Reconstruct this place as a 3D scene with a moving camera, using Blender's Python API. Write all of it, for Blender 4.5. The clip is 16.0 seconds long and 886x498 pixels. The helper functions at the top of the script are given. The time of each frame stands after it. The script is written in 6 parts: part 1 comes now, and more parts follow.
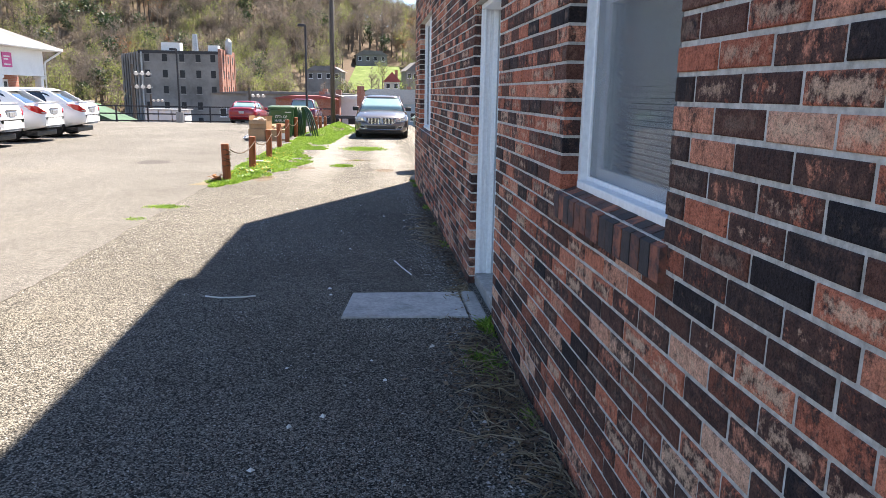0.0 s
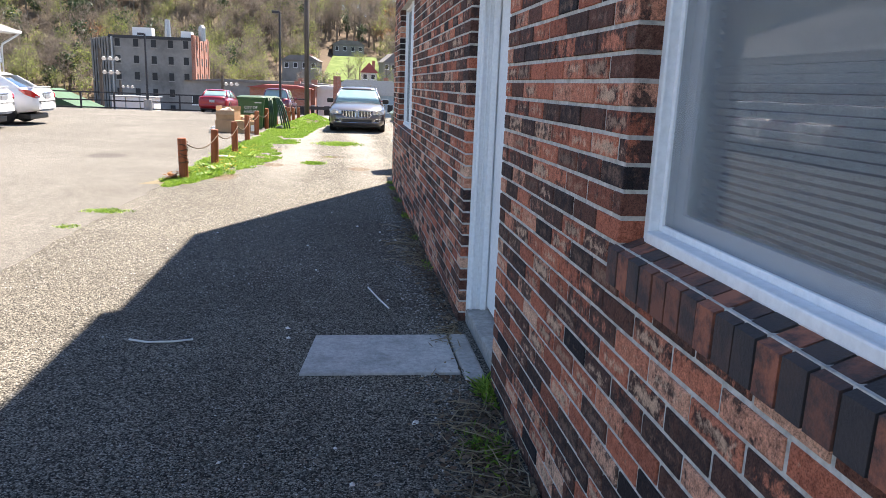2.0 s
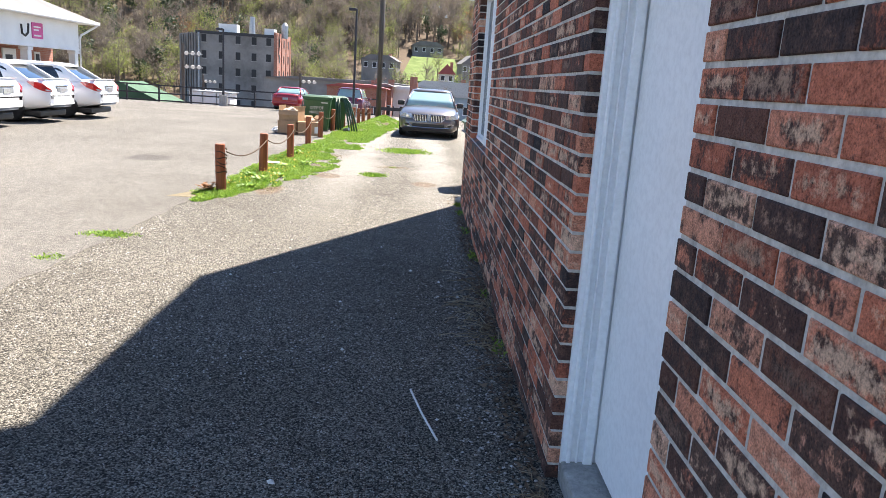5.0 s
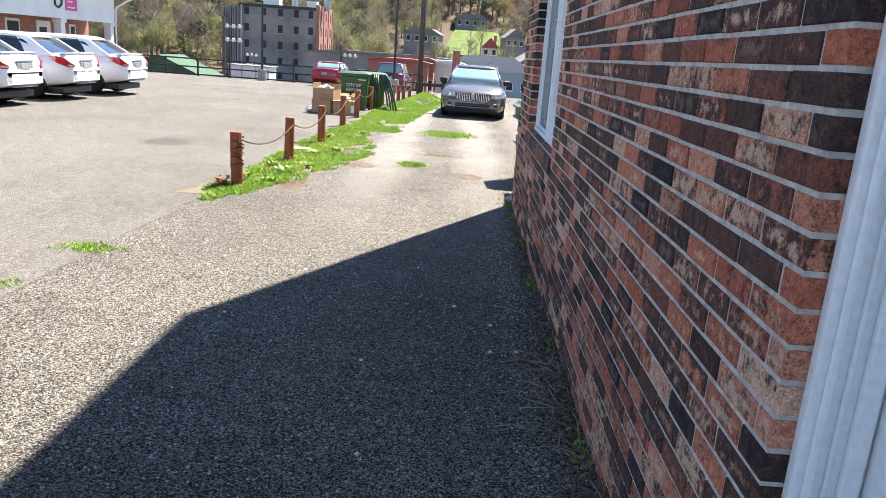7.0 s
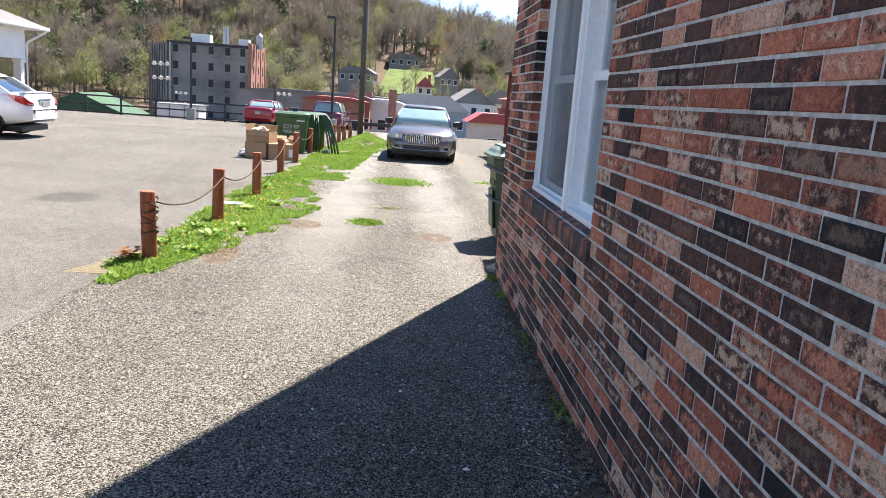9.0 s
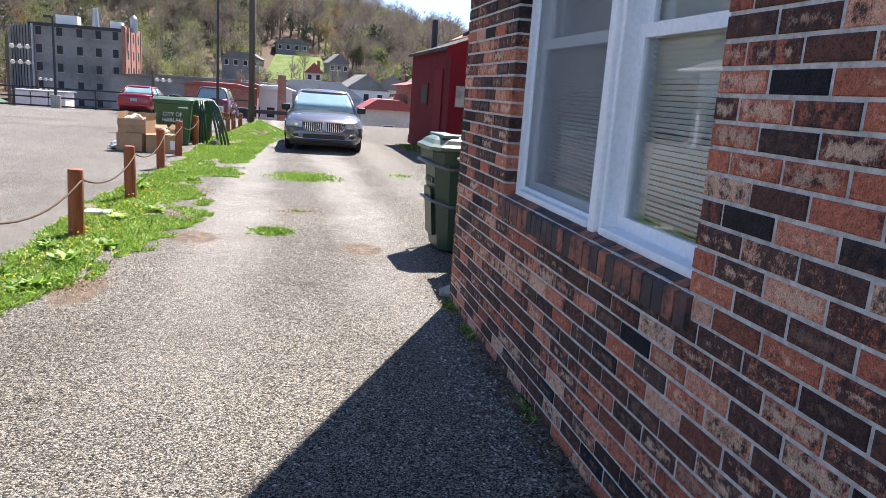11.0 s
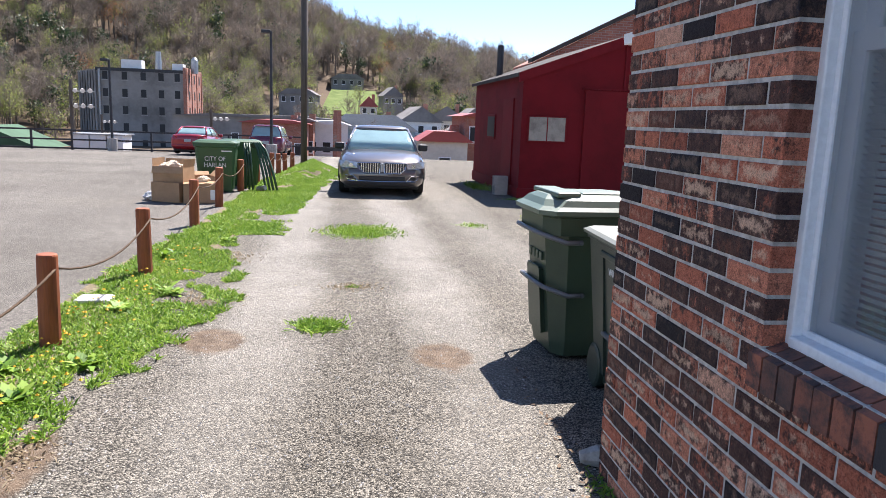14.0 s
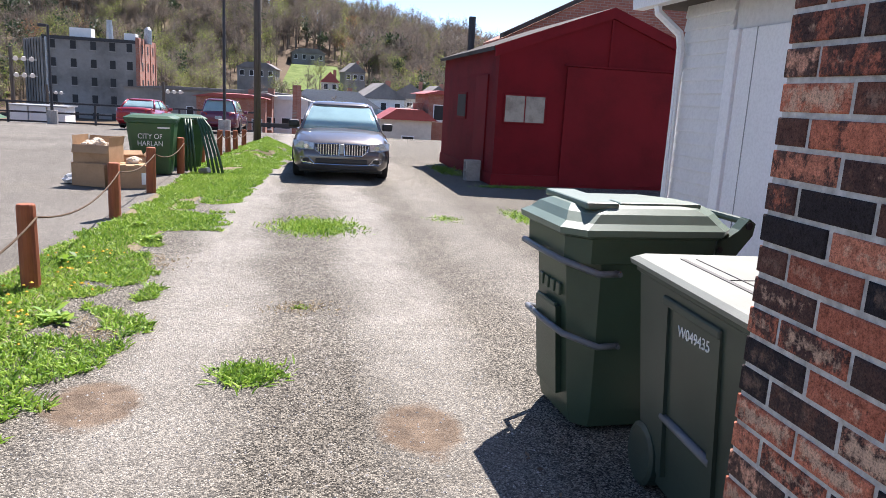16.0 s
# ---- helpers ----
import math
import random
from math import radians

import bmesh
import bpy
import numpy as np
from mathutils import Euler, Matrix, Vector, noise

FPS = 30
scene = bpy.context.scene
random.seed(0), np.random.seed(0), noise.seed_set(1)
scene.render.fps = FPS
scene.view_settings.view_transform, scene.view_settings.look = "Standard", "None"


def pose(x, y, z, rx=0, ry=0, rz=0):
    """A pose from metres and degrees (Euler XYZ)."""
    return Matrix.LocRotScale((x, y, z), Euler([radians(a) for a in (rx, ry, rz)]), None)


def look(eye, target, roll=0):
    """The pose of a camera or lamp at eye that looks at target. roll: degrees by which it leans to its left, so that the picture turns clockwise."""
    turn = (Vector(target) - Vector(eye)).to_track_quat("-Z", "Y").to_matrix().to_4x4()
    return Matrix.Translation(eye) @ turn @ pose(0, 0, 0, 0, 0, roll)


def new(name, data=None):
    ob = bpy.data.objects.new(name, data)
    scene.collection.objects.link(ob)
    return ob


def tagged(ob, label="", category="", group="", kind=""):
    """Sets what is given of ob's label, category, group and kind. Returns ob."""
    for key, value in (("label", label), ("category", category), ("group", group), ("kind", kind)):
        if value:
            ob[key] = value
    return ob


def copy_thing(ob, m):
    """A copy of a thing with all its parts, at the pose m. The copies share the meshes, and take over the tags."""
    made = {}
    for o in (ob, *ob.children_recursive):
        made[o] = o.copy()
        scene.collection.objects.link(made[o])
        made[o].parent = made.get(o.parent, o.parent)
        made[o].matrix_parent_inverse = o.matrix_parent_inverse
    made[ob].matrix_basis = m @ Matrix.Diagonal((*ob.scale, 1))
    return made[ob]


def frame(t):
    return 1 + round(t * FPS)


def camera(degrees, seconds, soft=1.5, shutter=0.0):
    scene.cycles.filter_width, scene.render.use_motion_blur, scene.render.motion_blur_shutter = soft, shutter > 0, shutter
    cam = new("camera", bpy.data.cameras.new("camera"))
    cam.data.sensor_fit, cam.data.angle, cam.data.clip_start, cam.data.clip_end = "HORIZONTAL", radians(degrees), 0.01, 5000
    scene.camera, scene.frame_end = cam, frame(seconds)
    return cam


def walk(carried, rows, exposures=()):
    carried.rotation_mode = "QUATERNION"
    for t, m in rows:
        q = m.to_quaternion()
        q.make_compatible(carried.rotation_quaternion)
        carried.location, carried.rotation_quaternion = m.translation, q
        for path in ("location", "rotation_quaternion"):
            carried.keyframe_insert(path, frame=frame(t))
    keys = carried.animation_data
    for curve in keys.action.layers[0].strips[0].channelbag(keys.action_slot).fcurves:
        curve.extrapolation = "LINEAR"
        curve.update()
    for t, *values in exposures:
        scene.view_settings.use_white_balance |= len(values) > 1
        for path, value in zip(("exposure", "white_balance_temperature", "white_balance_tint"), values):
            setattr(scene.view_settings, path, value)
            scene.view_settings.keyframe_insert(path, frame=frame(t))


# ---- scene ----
cam = camera(62.9, 16.0, soft=0.7)

PATH = [
    (0, (-0.828, 2.371, 1.547), (-0.624, 4.316, 1.127), 1.0),
    (0.5, (-0.828, 2.621, 1.561), (-0.631, 4.557, 1.103), 0.5),
    (1, (-0.86, 2.887, 1.564), (-0.607, 4.816, 1.098), 1.3),
    (1.5, (-0.874, 3.162, 1.569), (-0.566, 5.083, 1.107), 2.0),
    (2, (-0.784, 3.478, 1.572), (-0.512, 5.41, 1.134), 2.2),
    (2.5, (-0.729, 3.796, 1.561), (-0.527, 5.74, 1.133), 2.7),
    (3, (-0.716, 4.149, 1.58), (-0.471, 6.085, 1.141), 3.6),
    (3.5, (-0.653, 4.492, 1.565), (-0.414, 6.425, 1.109), 3.1),
    (4, (-0.617, 4.803, 1.587), (-0.471, 6.749, 1.146), 3.2),
    (4.2, (-0.616, 4.924, 1.57), (-0.501, 6.871, 1.131), 2.9),
    (6.3, (-0.677, 6.282, 1.678), (-0.627, 8.222, 1.194), 4.8),
    (6.5, (-0.69, 6.449, 1.671), (-0.642, 8.385, 1.174), 4.6),
    (7, (-0.682, 6.815, 1.658), (-0.704, 8.747, 1.143), 4.1),
    (7.5, (-0.72, 7.241, 1.634), (-0.747, 9.171, 1.111), 4.4),
    (8, (-0.841, 7.633, 1.661), (-0.741, 9.568, 1.166), 4.8),
    (8.5, (-0.927, 8.056, 1.654), (-0.793, 10.001, 1.207), 4.0),
    (9, (-1.041, 8.488, 1.657), (-0.895, 10.441, 1.252), 4.2),
    (9.2, (-1.098, 8.684, 1.665), (-0.908, 10.638, 1.285), 4.2),
    (11.3, (-1.267, 10.426, 1.549), (-0.829, 12.328, 1.114), 4.0),
    (11.5, (-1.247, 10.621, 1.57), (-0.824, 12.525, 1.124), 3.5),
    (12, (-1.266, 11.054, 1.571), (-0.831, 12.964, 1.163), 3.8),
    (12.5, (-1.284, 11.412, 1.604), (-0.837, 13.327, 1.237), 3.4),
    (13, (-1.175, 11.721, 1.625), (-0.824, 13.662, 1.293), 2.5),
    (13.5, (-1.165, 12.009, 1.597), (-0.89, 13.961, 1.262), 2.4),
    (14, (-1.216, 12.352, 1.612), (-0.936, 14.301, 1.262), 2.1),
    (14.5, (-1.163, 12.729, 1.585), (-0.881, 14.672, 1.201), 2.1),
    (15, (-1.106, 13.063, 1.612), (-0.85, 15.009, 1.226), 2.4),
    (15.5, (-1.133, 13.453, 1.61), (-0.829, 15.393, 1.235), 3.3),
    (16, (-1.102, 13.837, 1.597), (-0.716, 15.758, 1.194), 3.2),
]
walk(cam, [(t, look(eye, target, roll)) for t, eye, target, roll in PATH], exposures=((0.0, 1.95, 6850, 12), (3.5, 2.02, 6850, 12), (4.2, 1.98, 6700, 11), (7.0, 1.88, 6550, 11), (9.0, 1.75, 6550, 12), (11.5, 1.58, 6250, 15), (13.5, 1.5, 6300, 15), (16.0, 1.47, 6300, 16)))

# world, sun, exposure
world = bpy.data.worlds.new("world")
scene.world = world
world.use_nodes = True
SUN_ELEV, SUN_AZ = 54.0, math.degrees(math.atan2(2.31, 4.41))   # azimuth from +y towards +x
sky = world.node_tree.nodes.new("ShaderNodeTexSky")
sky.sky_type = "NISHITA"
sky.sun_disc = False
sky.sun_elevation = radians(SUN_ELEV)
sky.sun_rotation = radians(SUN_AZ)
sky.air_density, sky.dust_density, sky.ozone_density = 0.75, 0.0, 2.5
bg = world.node_tree.nodes["Background"]
bg.inputs["Strength"].default_value = 0.083
world.node_tree.links.new(sky.outputs[0], bg.inputs["Color"])
sun = new("sun", bpy.data.lights.new("sun", "SUN"))
sun.data.energy, sun.data.angle, sun.data.color = 5.0, radians(0.55), (1.0, 0.935, 0.86)
_e, _a = radians(SUN_ELEV), radians(SUN_AZ)
sun.matrix_world = look((20 * math.sin(_a) * math.cos(_e), 20 * math.cos(_a) * math.cos(_e), 20 * math.sin(_e)), (0, 0, 0))


# ---------- materials ----------
class Nodes:
    """A small builder for node materials."""

    def __init__(self, name, rough=0.7, metal=0.0):
        self.mat = bpy.data.materials.new(name)
        self.mat.use_nodes = True
        self.t = self.mat.node_tree
        self.p = self.t.nodes["Principled BSDF"]
        self.p.inputs["Roughness"].default_value = rough
        self.p.inputs["Metallic"].default_value = metal
        self.co = None

    def n(self, kind, **props):
        nd = self.t.nodes.new(kind)
        for k, v in props.items():
            nd.inputs[k].default_value = v
        return nd

    def l(self, a, b):
        self.t.links.new(a, b)

    def coords(self, world_space=True):
        if self.co is None:
            self.co = self.n("ShaderNodeNewGeometry").outputs["Position"] if world_space else self.n("ShaderNodeTexCoord").outputs["Object"]
        return self.co

    def noise(self, scale, detail=4.0, rough=0.6, stretch=None, world_space=True):
        nz = self.n("ShaderNodeTexNoise", Scale=scale, Detail=detail, Roughness=rough)
        src = self.coords(world_space)
        if stretch:
            mp = self.n("ShaderNodeMapping")
            mp.inputs["Scale"].default_value = stretch
            self.l(src, mp.inputs["Vector"])
            src = mp.outputs[0]
        self.l(src, nz.inputs["Vector"])
        return nz.outputs["Fac"]

    def voronoi(self, scale, feature="F1", output="Distance"):
        v = self.n("ShaderNodeTexVoronoi", Scale=scale)
        v.feature = feature
        self.l(self.coords(), v.inputs["Vector"])
        return v.outputs[output]

    def ramp(self, fac, stops):
        r = self.n("ShaderNodeValToRGB")
        el = r.color_ramp.elements
        while len(el) < len(stops):
            el.new(0.5)
        for e, (pos, col) in zip(el, stops):
            e.position = pos
            e.color = (*col, 1) if len(col) == 3 else col
        self.l(fac, r.inputs["Fac"])
        return r.outputs["Color"]

    def mix(self, fac, a, b, mode="MIX"):
        m = self.n("ShaderNodeMix")
        m.data_type, m.blend_type = "RGBA", mode
        for sock, v in ((m.inputs[0], fac), (m.inputs[6], a), (m.inputs[7], b)):
            if isinstance(v, (int, float)):
                sock.default_value = v
            elif isinstance(v, tuple):
                sock.default_value = (*v, 1)
            else:
                self.l(v, sock)
        return m.outputs[2]

    def math(self, op, a, b=0.0):
        m = self.n("ShaderNodeMath")
        m.operation = op
        for sock, v in zip(m.inputs, (a, b)):
            if isinstance(v, (int, float)):
                sock.default_value = v
            else:
                self.l(v, sock)
        return m.outputs[0]

    def color(self, c):
        if isinstance(c, tuple):
            self.p.inputs["Base Color"].default_value = (*c, 1)
        else:
            self.l(c, self.p.inputs["Base Color"])
        return self

    def bump(self, height, strength=0.5, dist=0.01):
        b = self.n("ShaderNodeBump", Strength=strength, Distance=dist)
        self.l(height, b.inputs["Height"])
        self.l(b.outputs[0], self.p.inputs["Normal"])
        return self

    def rough(self, v):
        self.l(v, self.p.inputs["Roughness"])
        return self


def painted(name, c, var=0.12, scale=3.0, rough=0.55, grain=60.0, bump=0.15, metal=0.0, coat=0.0):
    """A paint or plastic with slight blotches, grime and fine grain."""
    m = Nodes(name, rough, metal)
    dark = tuple(v * (1 - 2 * var) for v in c)
    light = tuple(min(1, v * (1 + var)) for v in c)
    base = m.ramp(m.noise(scale, 5), [(0.3, dark), (0.52, c), (0.75, light)])
    fine = m.ramp(m.noise(grain, 3), [(0.3, (0.82, 0.82, 0.82)), (0.6, (1, 1, 1))])
    m.color(m.mix(0.6, base, fine, "MULTIPLY"))
    m.bump(m.noise(grain * 2, 3), bump, 0.004)
    m.p.inputs["Coat Weight"].default_value = coat
    m.p.inputs["Specular IOR Level"].default_value = 0.2 if rough >= 0.75 else 0.5
    m.p.inputs["Coat Roughness"].default_value = 0.05
    return m.mat


def brick_material(name="brick"):
    """Flashed brick: orange-red to near black from brick to brick, scorched blotches, pale bloom in the middle of the face."""
    m = Nodes(name, 0.82)
    m.p.inputs["Specular IOR Level"].default_value = 0.18
    rnd = m.n("ShaderNodeObjectInfo").outputs["Random"]
    isl = m.n("ShaderNodeNewGeometry").outputs["Random Per Island"]
    r = m.math("FRACT", m.math("ADD", m.math("MULTIPLY", rnd, 7.13), isl))
    r2 = m.math("FRACT", m.math("MULTIPLY", r, 37.7))
    r3 = m.math("FRACT", m.math("MULTIPLY", r, 91.3))
    # nearness to the middle of each face: 0 at its edge, 1 in the middle
    uv = m.n("ShaderNodeSeparateXYZ")
    m.l(m.n("ShaderNodeTexCoord").outputs["UV"], uv.inputs[0])
    du = m.math("MULTIPLY", m.math("MINIMUM", uv.outputs[0], m.math("SUBTRACT", 1.0, uv.outputs[0])), 4.2)
    dv = m.math("MULTIPLY", m.math("MINIMUM", uv.outputs[1], m.math("SUBTRACT", 1.0, uv.outputs[1])), 2.4)
    core = m.math("MINIMUM", m.math("MINIMUM", du, dv), 1.0)
    body = m.ramp(r, [(0.0, (0.022, 0.021, 0.026)), (0.07, (0.035, 0.027, 0.028)), (0.1, (0.11, 0.056, 0.044)), (0.24, (0.16, 0.072, 0.052)), (0.34, (0.36, 0.12, 0.074)),
                      (0.5, (0.47, 0.155, 0.094)), (0.7, (0.58, 0.2, 0.12)), (0.9, (0.66, 0.3, 0.195)), (1.0, (0.72, 0.46, 0.33))])
    body = m.mix(0.9, body, m.ramp(m.noise(38.0, 7, 0.8), [(0.34, (0.42, 0.36, 0.34)), (0.5, (0.95, 0.92, 0.9)), (0.64, (1.25, 1.25, 1.25))]), "MULTIPLY")
    st = m.noise(13.0, 8, 0.78, (1.0, 1.0, 0.6))
    st2 = m.noise(24.0, 7, 0.75)
    st3 = m.noise(60.0, 6, 0.75)
    # scorching spreads from the middle on some bricks and from the edge on others
    lean = m.math("MULTIPLY", m.math("SUBTRACT", core, 0.45), m.math("MULTIPLY", m.math("SUBTRACT", r3, 0.35), 0.34))
    scorch = m.math("ADD", m.math("ADD", st, lean), m.math("MULTIPLY", m.math("SUBTRACT", r2, 0.5), 0.34))
    scorch = m.math("ADD", scorch, m.math("MULTIPLY", m.math("SUBTRACT", st3, 0.5), 0.42))
    burnt = m.ramp(scorch, [(0.45, (0, 0, 0)), (0.56, (1, 1, 1))])
    char = m.ramp(st2, [(0.35, (0.024, 0.019, 0.02)), (0.52, (0.075, 0.046, 0.04)), (0.68, (0.17, 0.09, 0.065))])
    c1 = m.mix(m.math("MULTIPLY", burnt, 0.94), body, char)
    bloom = m.math("ADD", m.math("ADD", st2, m.math("MULTIPLY", core, 0.16)), m.math("MULTIPLY", m.math("SUBTRACT", r3, 0.62), 0.3))
    pale = m.ramp(bloom, [(0.61, (0, 0, 0)), (0.74, (1, 1, 1))])
    c2 = m.mix(m.math("MULTIPLY", pale, m.ramp(r, [(0.2, (0.12, 0.12, 0.12)), (0.55, (0.75, 0.75, 0.75))])), c1, (0.78, 0.52, 0.36))
    specks = m.ramp(m.noise(190.0, 5, 0.8), [(0.36, (0.3, 0.28, 0.27)), (0.5, (1, 1, 1)), (0.68, (1.35, 1.3, 1.25))])
    m.color(m.mix(0.85, c2, specks, "MULTIPLY"))
    m.bump(m.math("ADD", m.noise(120.0, 4), m.math("MULTIPLY", st2, 1.0)), 0.9, 0.007)
    return m.mat


def asphalt_material(name, dark, mid, light, stone=75.0, patch=0.5, wear=None):
    m = Nodes(name, 0.85)
    v = m.n("ShaderNodeTexVoronoi", Scale=stone)
    m.l(m.coords(), v.inputs["Vector"])
    sep = m.n("ShaderNodeSeparateColor")
    m.l(v.outputs["Color"], sep.inputs[0])
    chips = m.ramp(sep.outputs[0], [(0.0, dark), (0.35, mid), (0.75, light), (1.0, tuple(min(1, c * 1.5) for c in light))])
    # colour darkens between chips, standing in for shade the flat surface lacks
    gap = m.ramp(v.outputs["Distance"], [(0.28, (1, 1, 1)), (0.75, (0.42, 0.42, 0.42))])
    m.p.inputs["Specular IOR Level"].default_value = 0.1
    base = m.mix(0.85, chips, gap, "MULTIPLY")
    big = m.ramp(m.noise(patch, 6, 0.65), [(0.3, (0.72, 0.71, 0.69)), (0.55, (1, 1, 1)), (0.75, (1.12, 1.1, 1.04))])
    base = m.mix(0.9, base, big, "MULTIPLY")
    mids = m.ramp(m.noise(7.0, 5, 0.7), [(0.35, (0.8, 0.79, 0.77)), (0.6, (1.05, 1.05, 1.04))])
    base = m.mix(0.7, base, mids, "MULTIPLY")
    if wear:
        base = wear(m, base)
    m.color(base)
    m.bump(m.math("ADD", m.math("MULTIPLY", v.outputs["Distance"], -1.0), m.math("MULTIPLY", m.noise(220.0, 3), 0.4)), 0.75, 0.008)
    return m.mat


def gap_chips(m):
    """Loose stone of mixed tone."""
    v = m.n("ShaderNodeTexVoronoi", Scale=120.0)
    m.l(m.coords(), v.inputs["Vector"])
    sep = m.n("ShaderNodeSeparateColor")
    m.l(v.outputs["Color"], sep.inputs[0])
    return m.ramp(sep.outputs[1], [(0.0, (0.35, 0.34, 0.33)), (0.5, (0.85, 0.84, 0.82)), (1.0, (1.2, 1.2, 1.18))])


def drive_wear(m, base):
    """Two pale wheel tracks with loose gravel, and sandy washouts."""
    sx = m.n("ShaderNodeSeparateXYZ")
    m.l(m.coords(), sx.inputs[0])
    wob = m.math("MULTIPLY", m.math("SUBTRACT", m.noise(0.6, 4), 0.5), 0.9)
    x = m.math("ADD", sx.outputs[0], wob)
    out = base
    for centre, width, amount in ((-1.8, 0.48, 0.42), (-0.35, 0.5, 0.42), (0.9, 0.5, 0.2)):
        d = m.math("ABSOLUTE", m.math("SUBTRACT", x, centre))
        f = m.ramp(m.math("DIVIDE", d, width), [(0.35, (1, 1, 1)), (1.0, (0, 0, 0))])
        gate = m.ramp(m.noise(2.3, 6, 0.7), [(0.3, (0.5, 0.5, 0.5)), (0.6, (1, 1, 1))])
        gate = m.math("MULTIPLY", gate, m.ramp(m.math("DIVIDE", m.math("SUBTRACT", sx.outputs[1], 13.0), 6.0), [(0.0, (0, 0, 0)), (1.0, (1, 1, 1))]))
        out = m.mix(m.math("MULTIPLY", m.math("MULTIPLY", f, gate), amount), out, m.mix(0.75, (0.46, 0.44, 0.4), gap_chips(m), "MULTIPLY"))
    # sandy washouts, damp and darker on one side
    edge = m.math("MULTIPLY", m.math("SUBTRACT", m.noise(5.0, 6, 0.7), 0.5), 0.9)
    for cx, cy, rx, ry in ((-2.12, 17.5, 0.26, 0.34), (-0.5, 17.12, 0.24, 0.34), (-2.7, 15.6, 0.2, 0.5)):
        dx = m.math("DIVIDE", m.math("SUBTRACT", sx.outputs[0], cx), rx)
        dy = m.math("DIVIDE", m.math("SUBTRACT", sx.outputs[1], cy), ry)
        d = m.math("SQRT", m.math("ADD", m.math("MULTIPLY", dx, dx), m.math("MULTIPLY", dy, dy)))
        f = m.ramp(m.math("ADD", d, edge), [(0.72, (1, 1, 1)), (0.98, (0, 0, 0))])
        sand = m.ramp(m.noise(9.0, 5), [(0.35, (0.085, 0.058, 0.039)), (0.6, (0.17, 0.122, 0.083))])
        out = m.mix(m.math("MULTIPLY", f, 0.8), out, sand)
    return out


def plain_ground(name, a, b, c, scale=1.2):
    m = Nodes(name, 0.95)
    m.p.inputs["Specular IOR Level"].default_value = 0.15
    base = m.ramp(m.noise(scale, 7, 0.7), [(0.3, a), (0.5, b), (0.72, c)])
    m.color(m.mix(0.6, base, m.ramp(m.noise(40.0, 4), [(0.3, (0.6, 0.6, 0.6)), (0.65, (1.1, 1.1, 1.1))]), "MULTIPLY"))
    m.bump(m.noise(60.0, 5), 0.6, 0.02)
    return m.mat


def leafy(name, stops, rough=0.6, trans=0.3):
    """Leaves and blades: the colour varies from leaf to leaf and from plant to plant."""
    m = Nodes(name, rough)
    isl = m.n("ShaderNodeNewGeometry").outputs["Random Per Island"]
    rnd = m.n("ShaderNodeObjectInfo").outputs["Random"]
    big = m.noise(0.9, 3)
    f = m.math("ADD", m.math("MULTIPLY", m.math("FRACT", m.math("ADD", isl, rnd)), 0.6), m.math("MULTIPLY", big, 0.4))
    col = m.ramp(f, stops)
    m.color(col)
    tr = m.n("ShaderNodeBsdfTranslucent")
    m.l(col, tr.inputs["Color"])
    mx = m.n("ShaderNodeMixShader", Fac=trans)
    m.l(m.p.outputs[0], mx.inputs[1])
    m.l(tr.outputs[0], mx.inputs[2])
    m.l(mx.outputs[0], m.t.nodes["Material Output"].inputs["Surface"])
    return m.mat


def glass_pane(name, tint=(0.93, 0.96, 0.96), rough=0.02):
    """Thin window glass: clear with a mirror reflection that grows at grazing angles."""
    m = Nodes(name, rough)
    tr = m.n("ShaderNodeBsdfTransparent")
    tr.inputs["Color"].default_value = (*tint, 1)
    gl = m.n("ShaderNodeBsdfGlossy", Roughness=rough)
    fr = m.n("ShaderNodeLayerWeight", Blend=0.5)
    f = m.math("ADD", m.math("MULTIPLY", m.math("POWER", fr.outputs["Facing"], 3.0), 0.6), 0.05)
    mx = m.n("ShaderNodeMixShader")
    m.l(f, mx.inputs[0])
    m.l(tr.outputs[0], mx.inputs[1])
    m.l(gl.outputs[0], mx.inputs[2])
    m.l(mx.outputs[0], m.t.nodes["Material Output"].inputs["Surface"])
    return m.mat


def wood_grain(name, a, b, stretch, rough=0.75, scale=14.0):
    m = Nodes(name, rough)
    g = m.noise(scale, 6, 0.7, stretch)
    m.color(m.mix(0.5, m.ramp(g, [(0.3, a), (0.65, b)]), m.ramp(m.noise(3.0, 4), [(0.3, (0.7, 0.7, 0.7)), (0.6, (1.05, 1.05, 1.05))]), "MULTIPLY"))
    m.bump(g, 0.4, 0.004)
    return m.mat


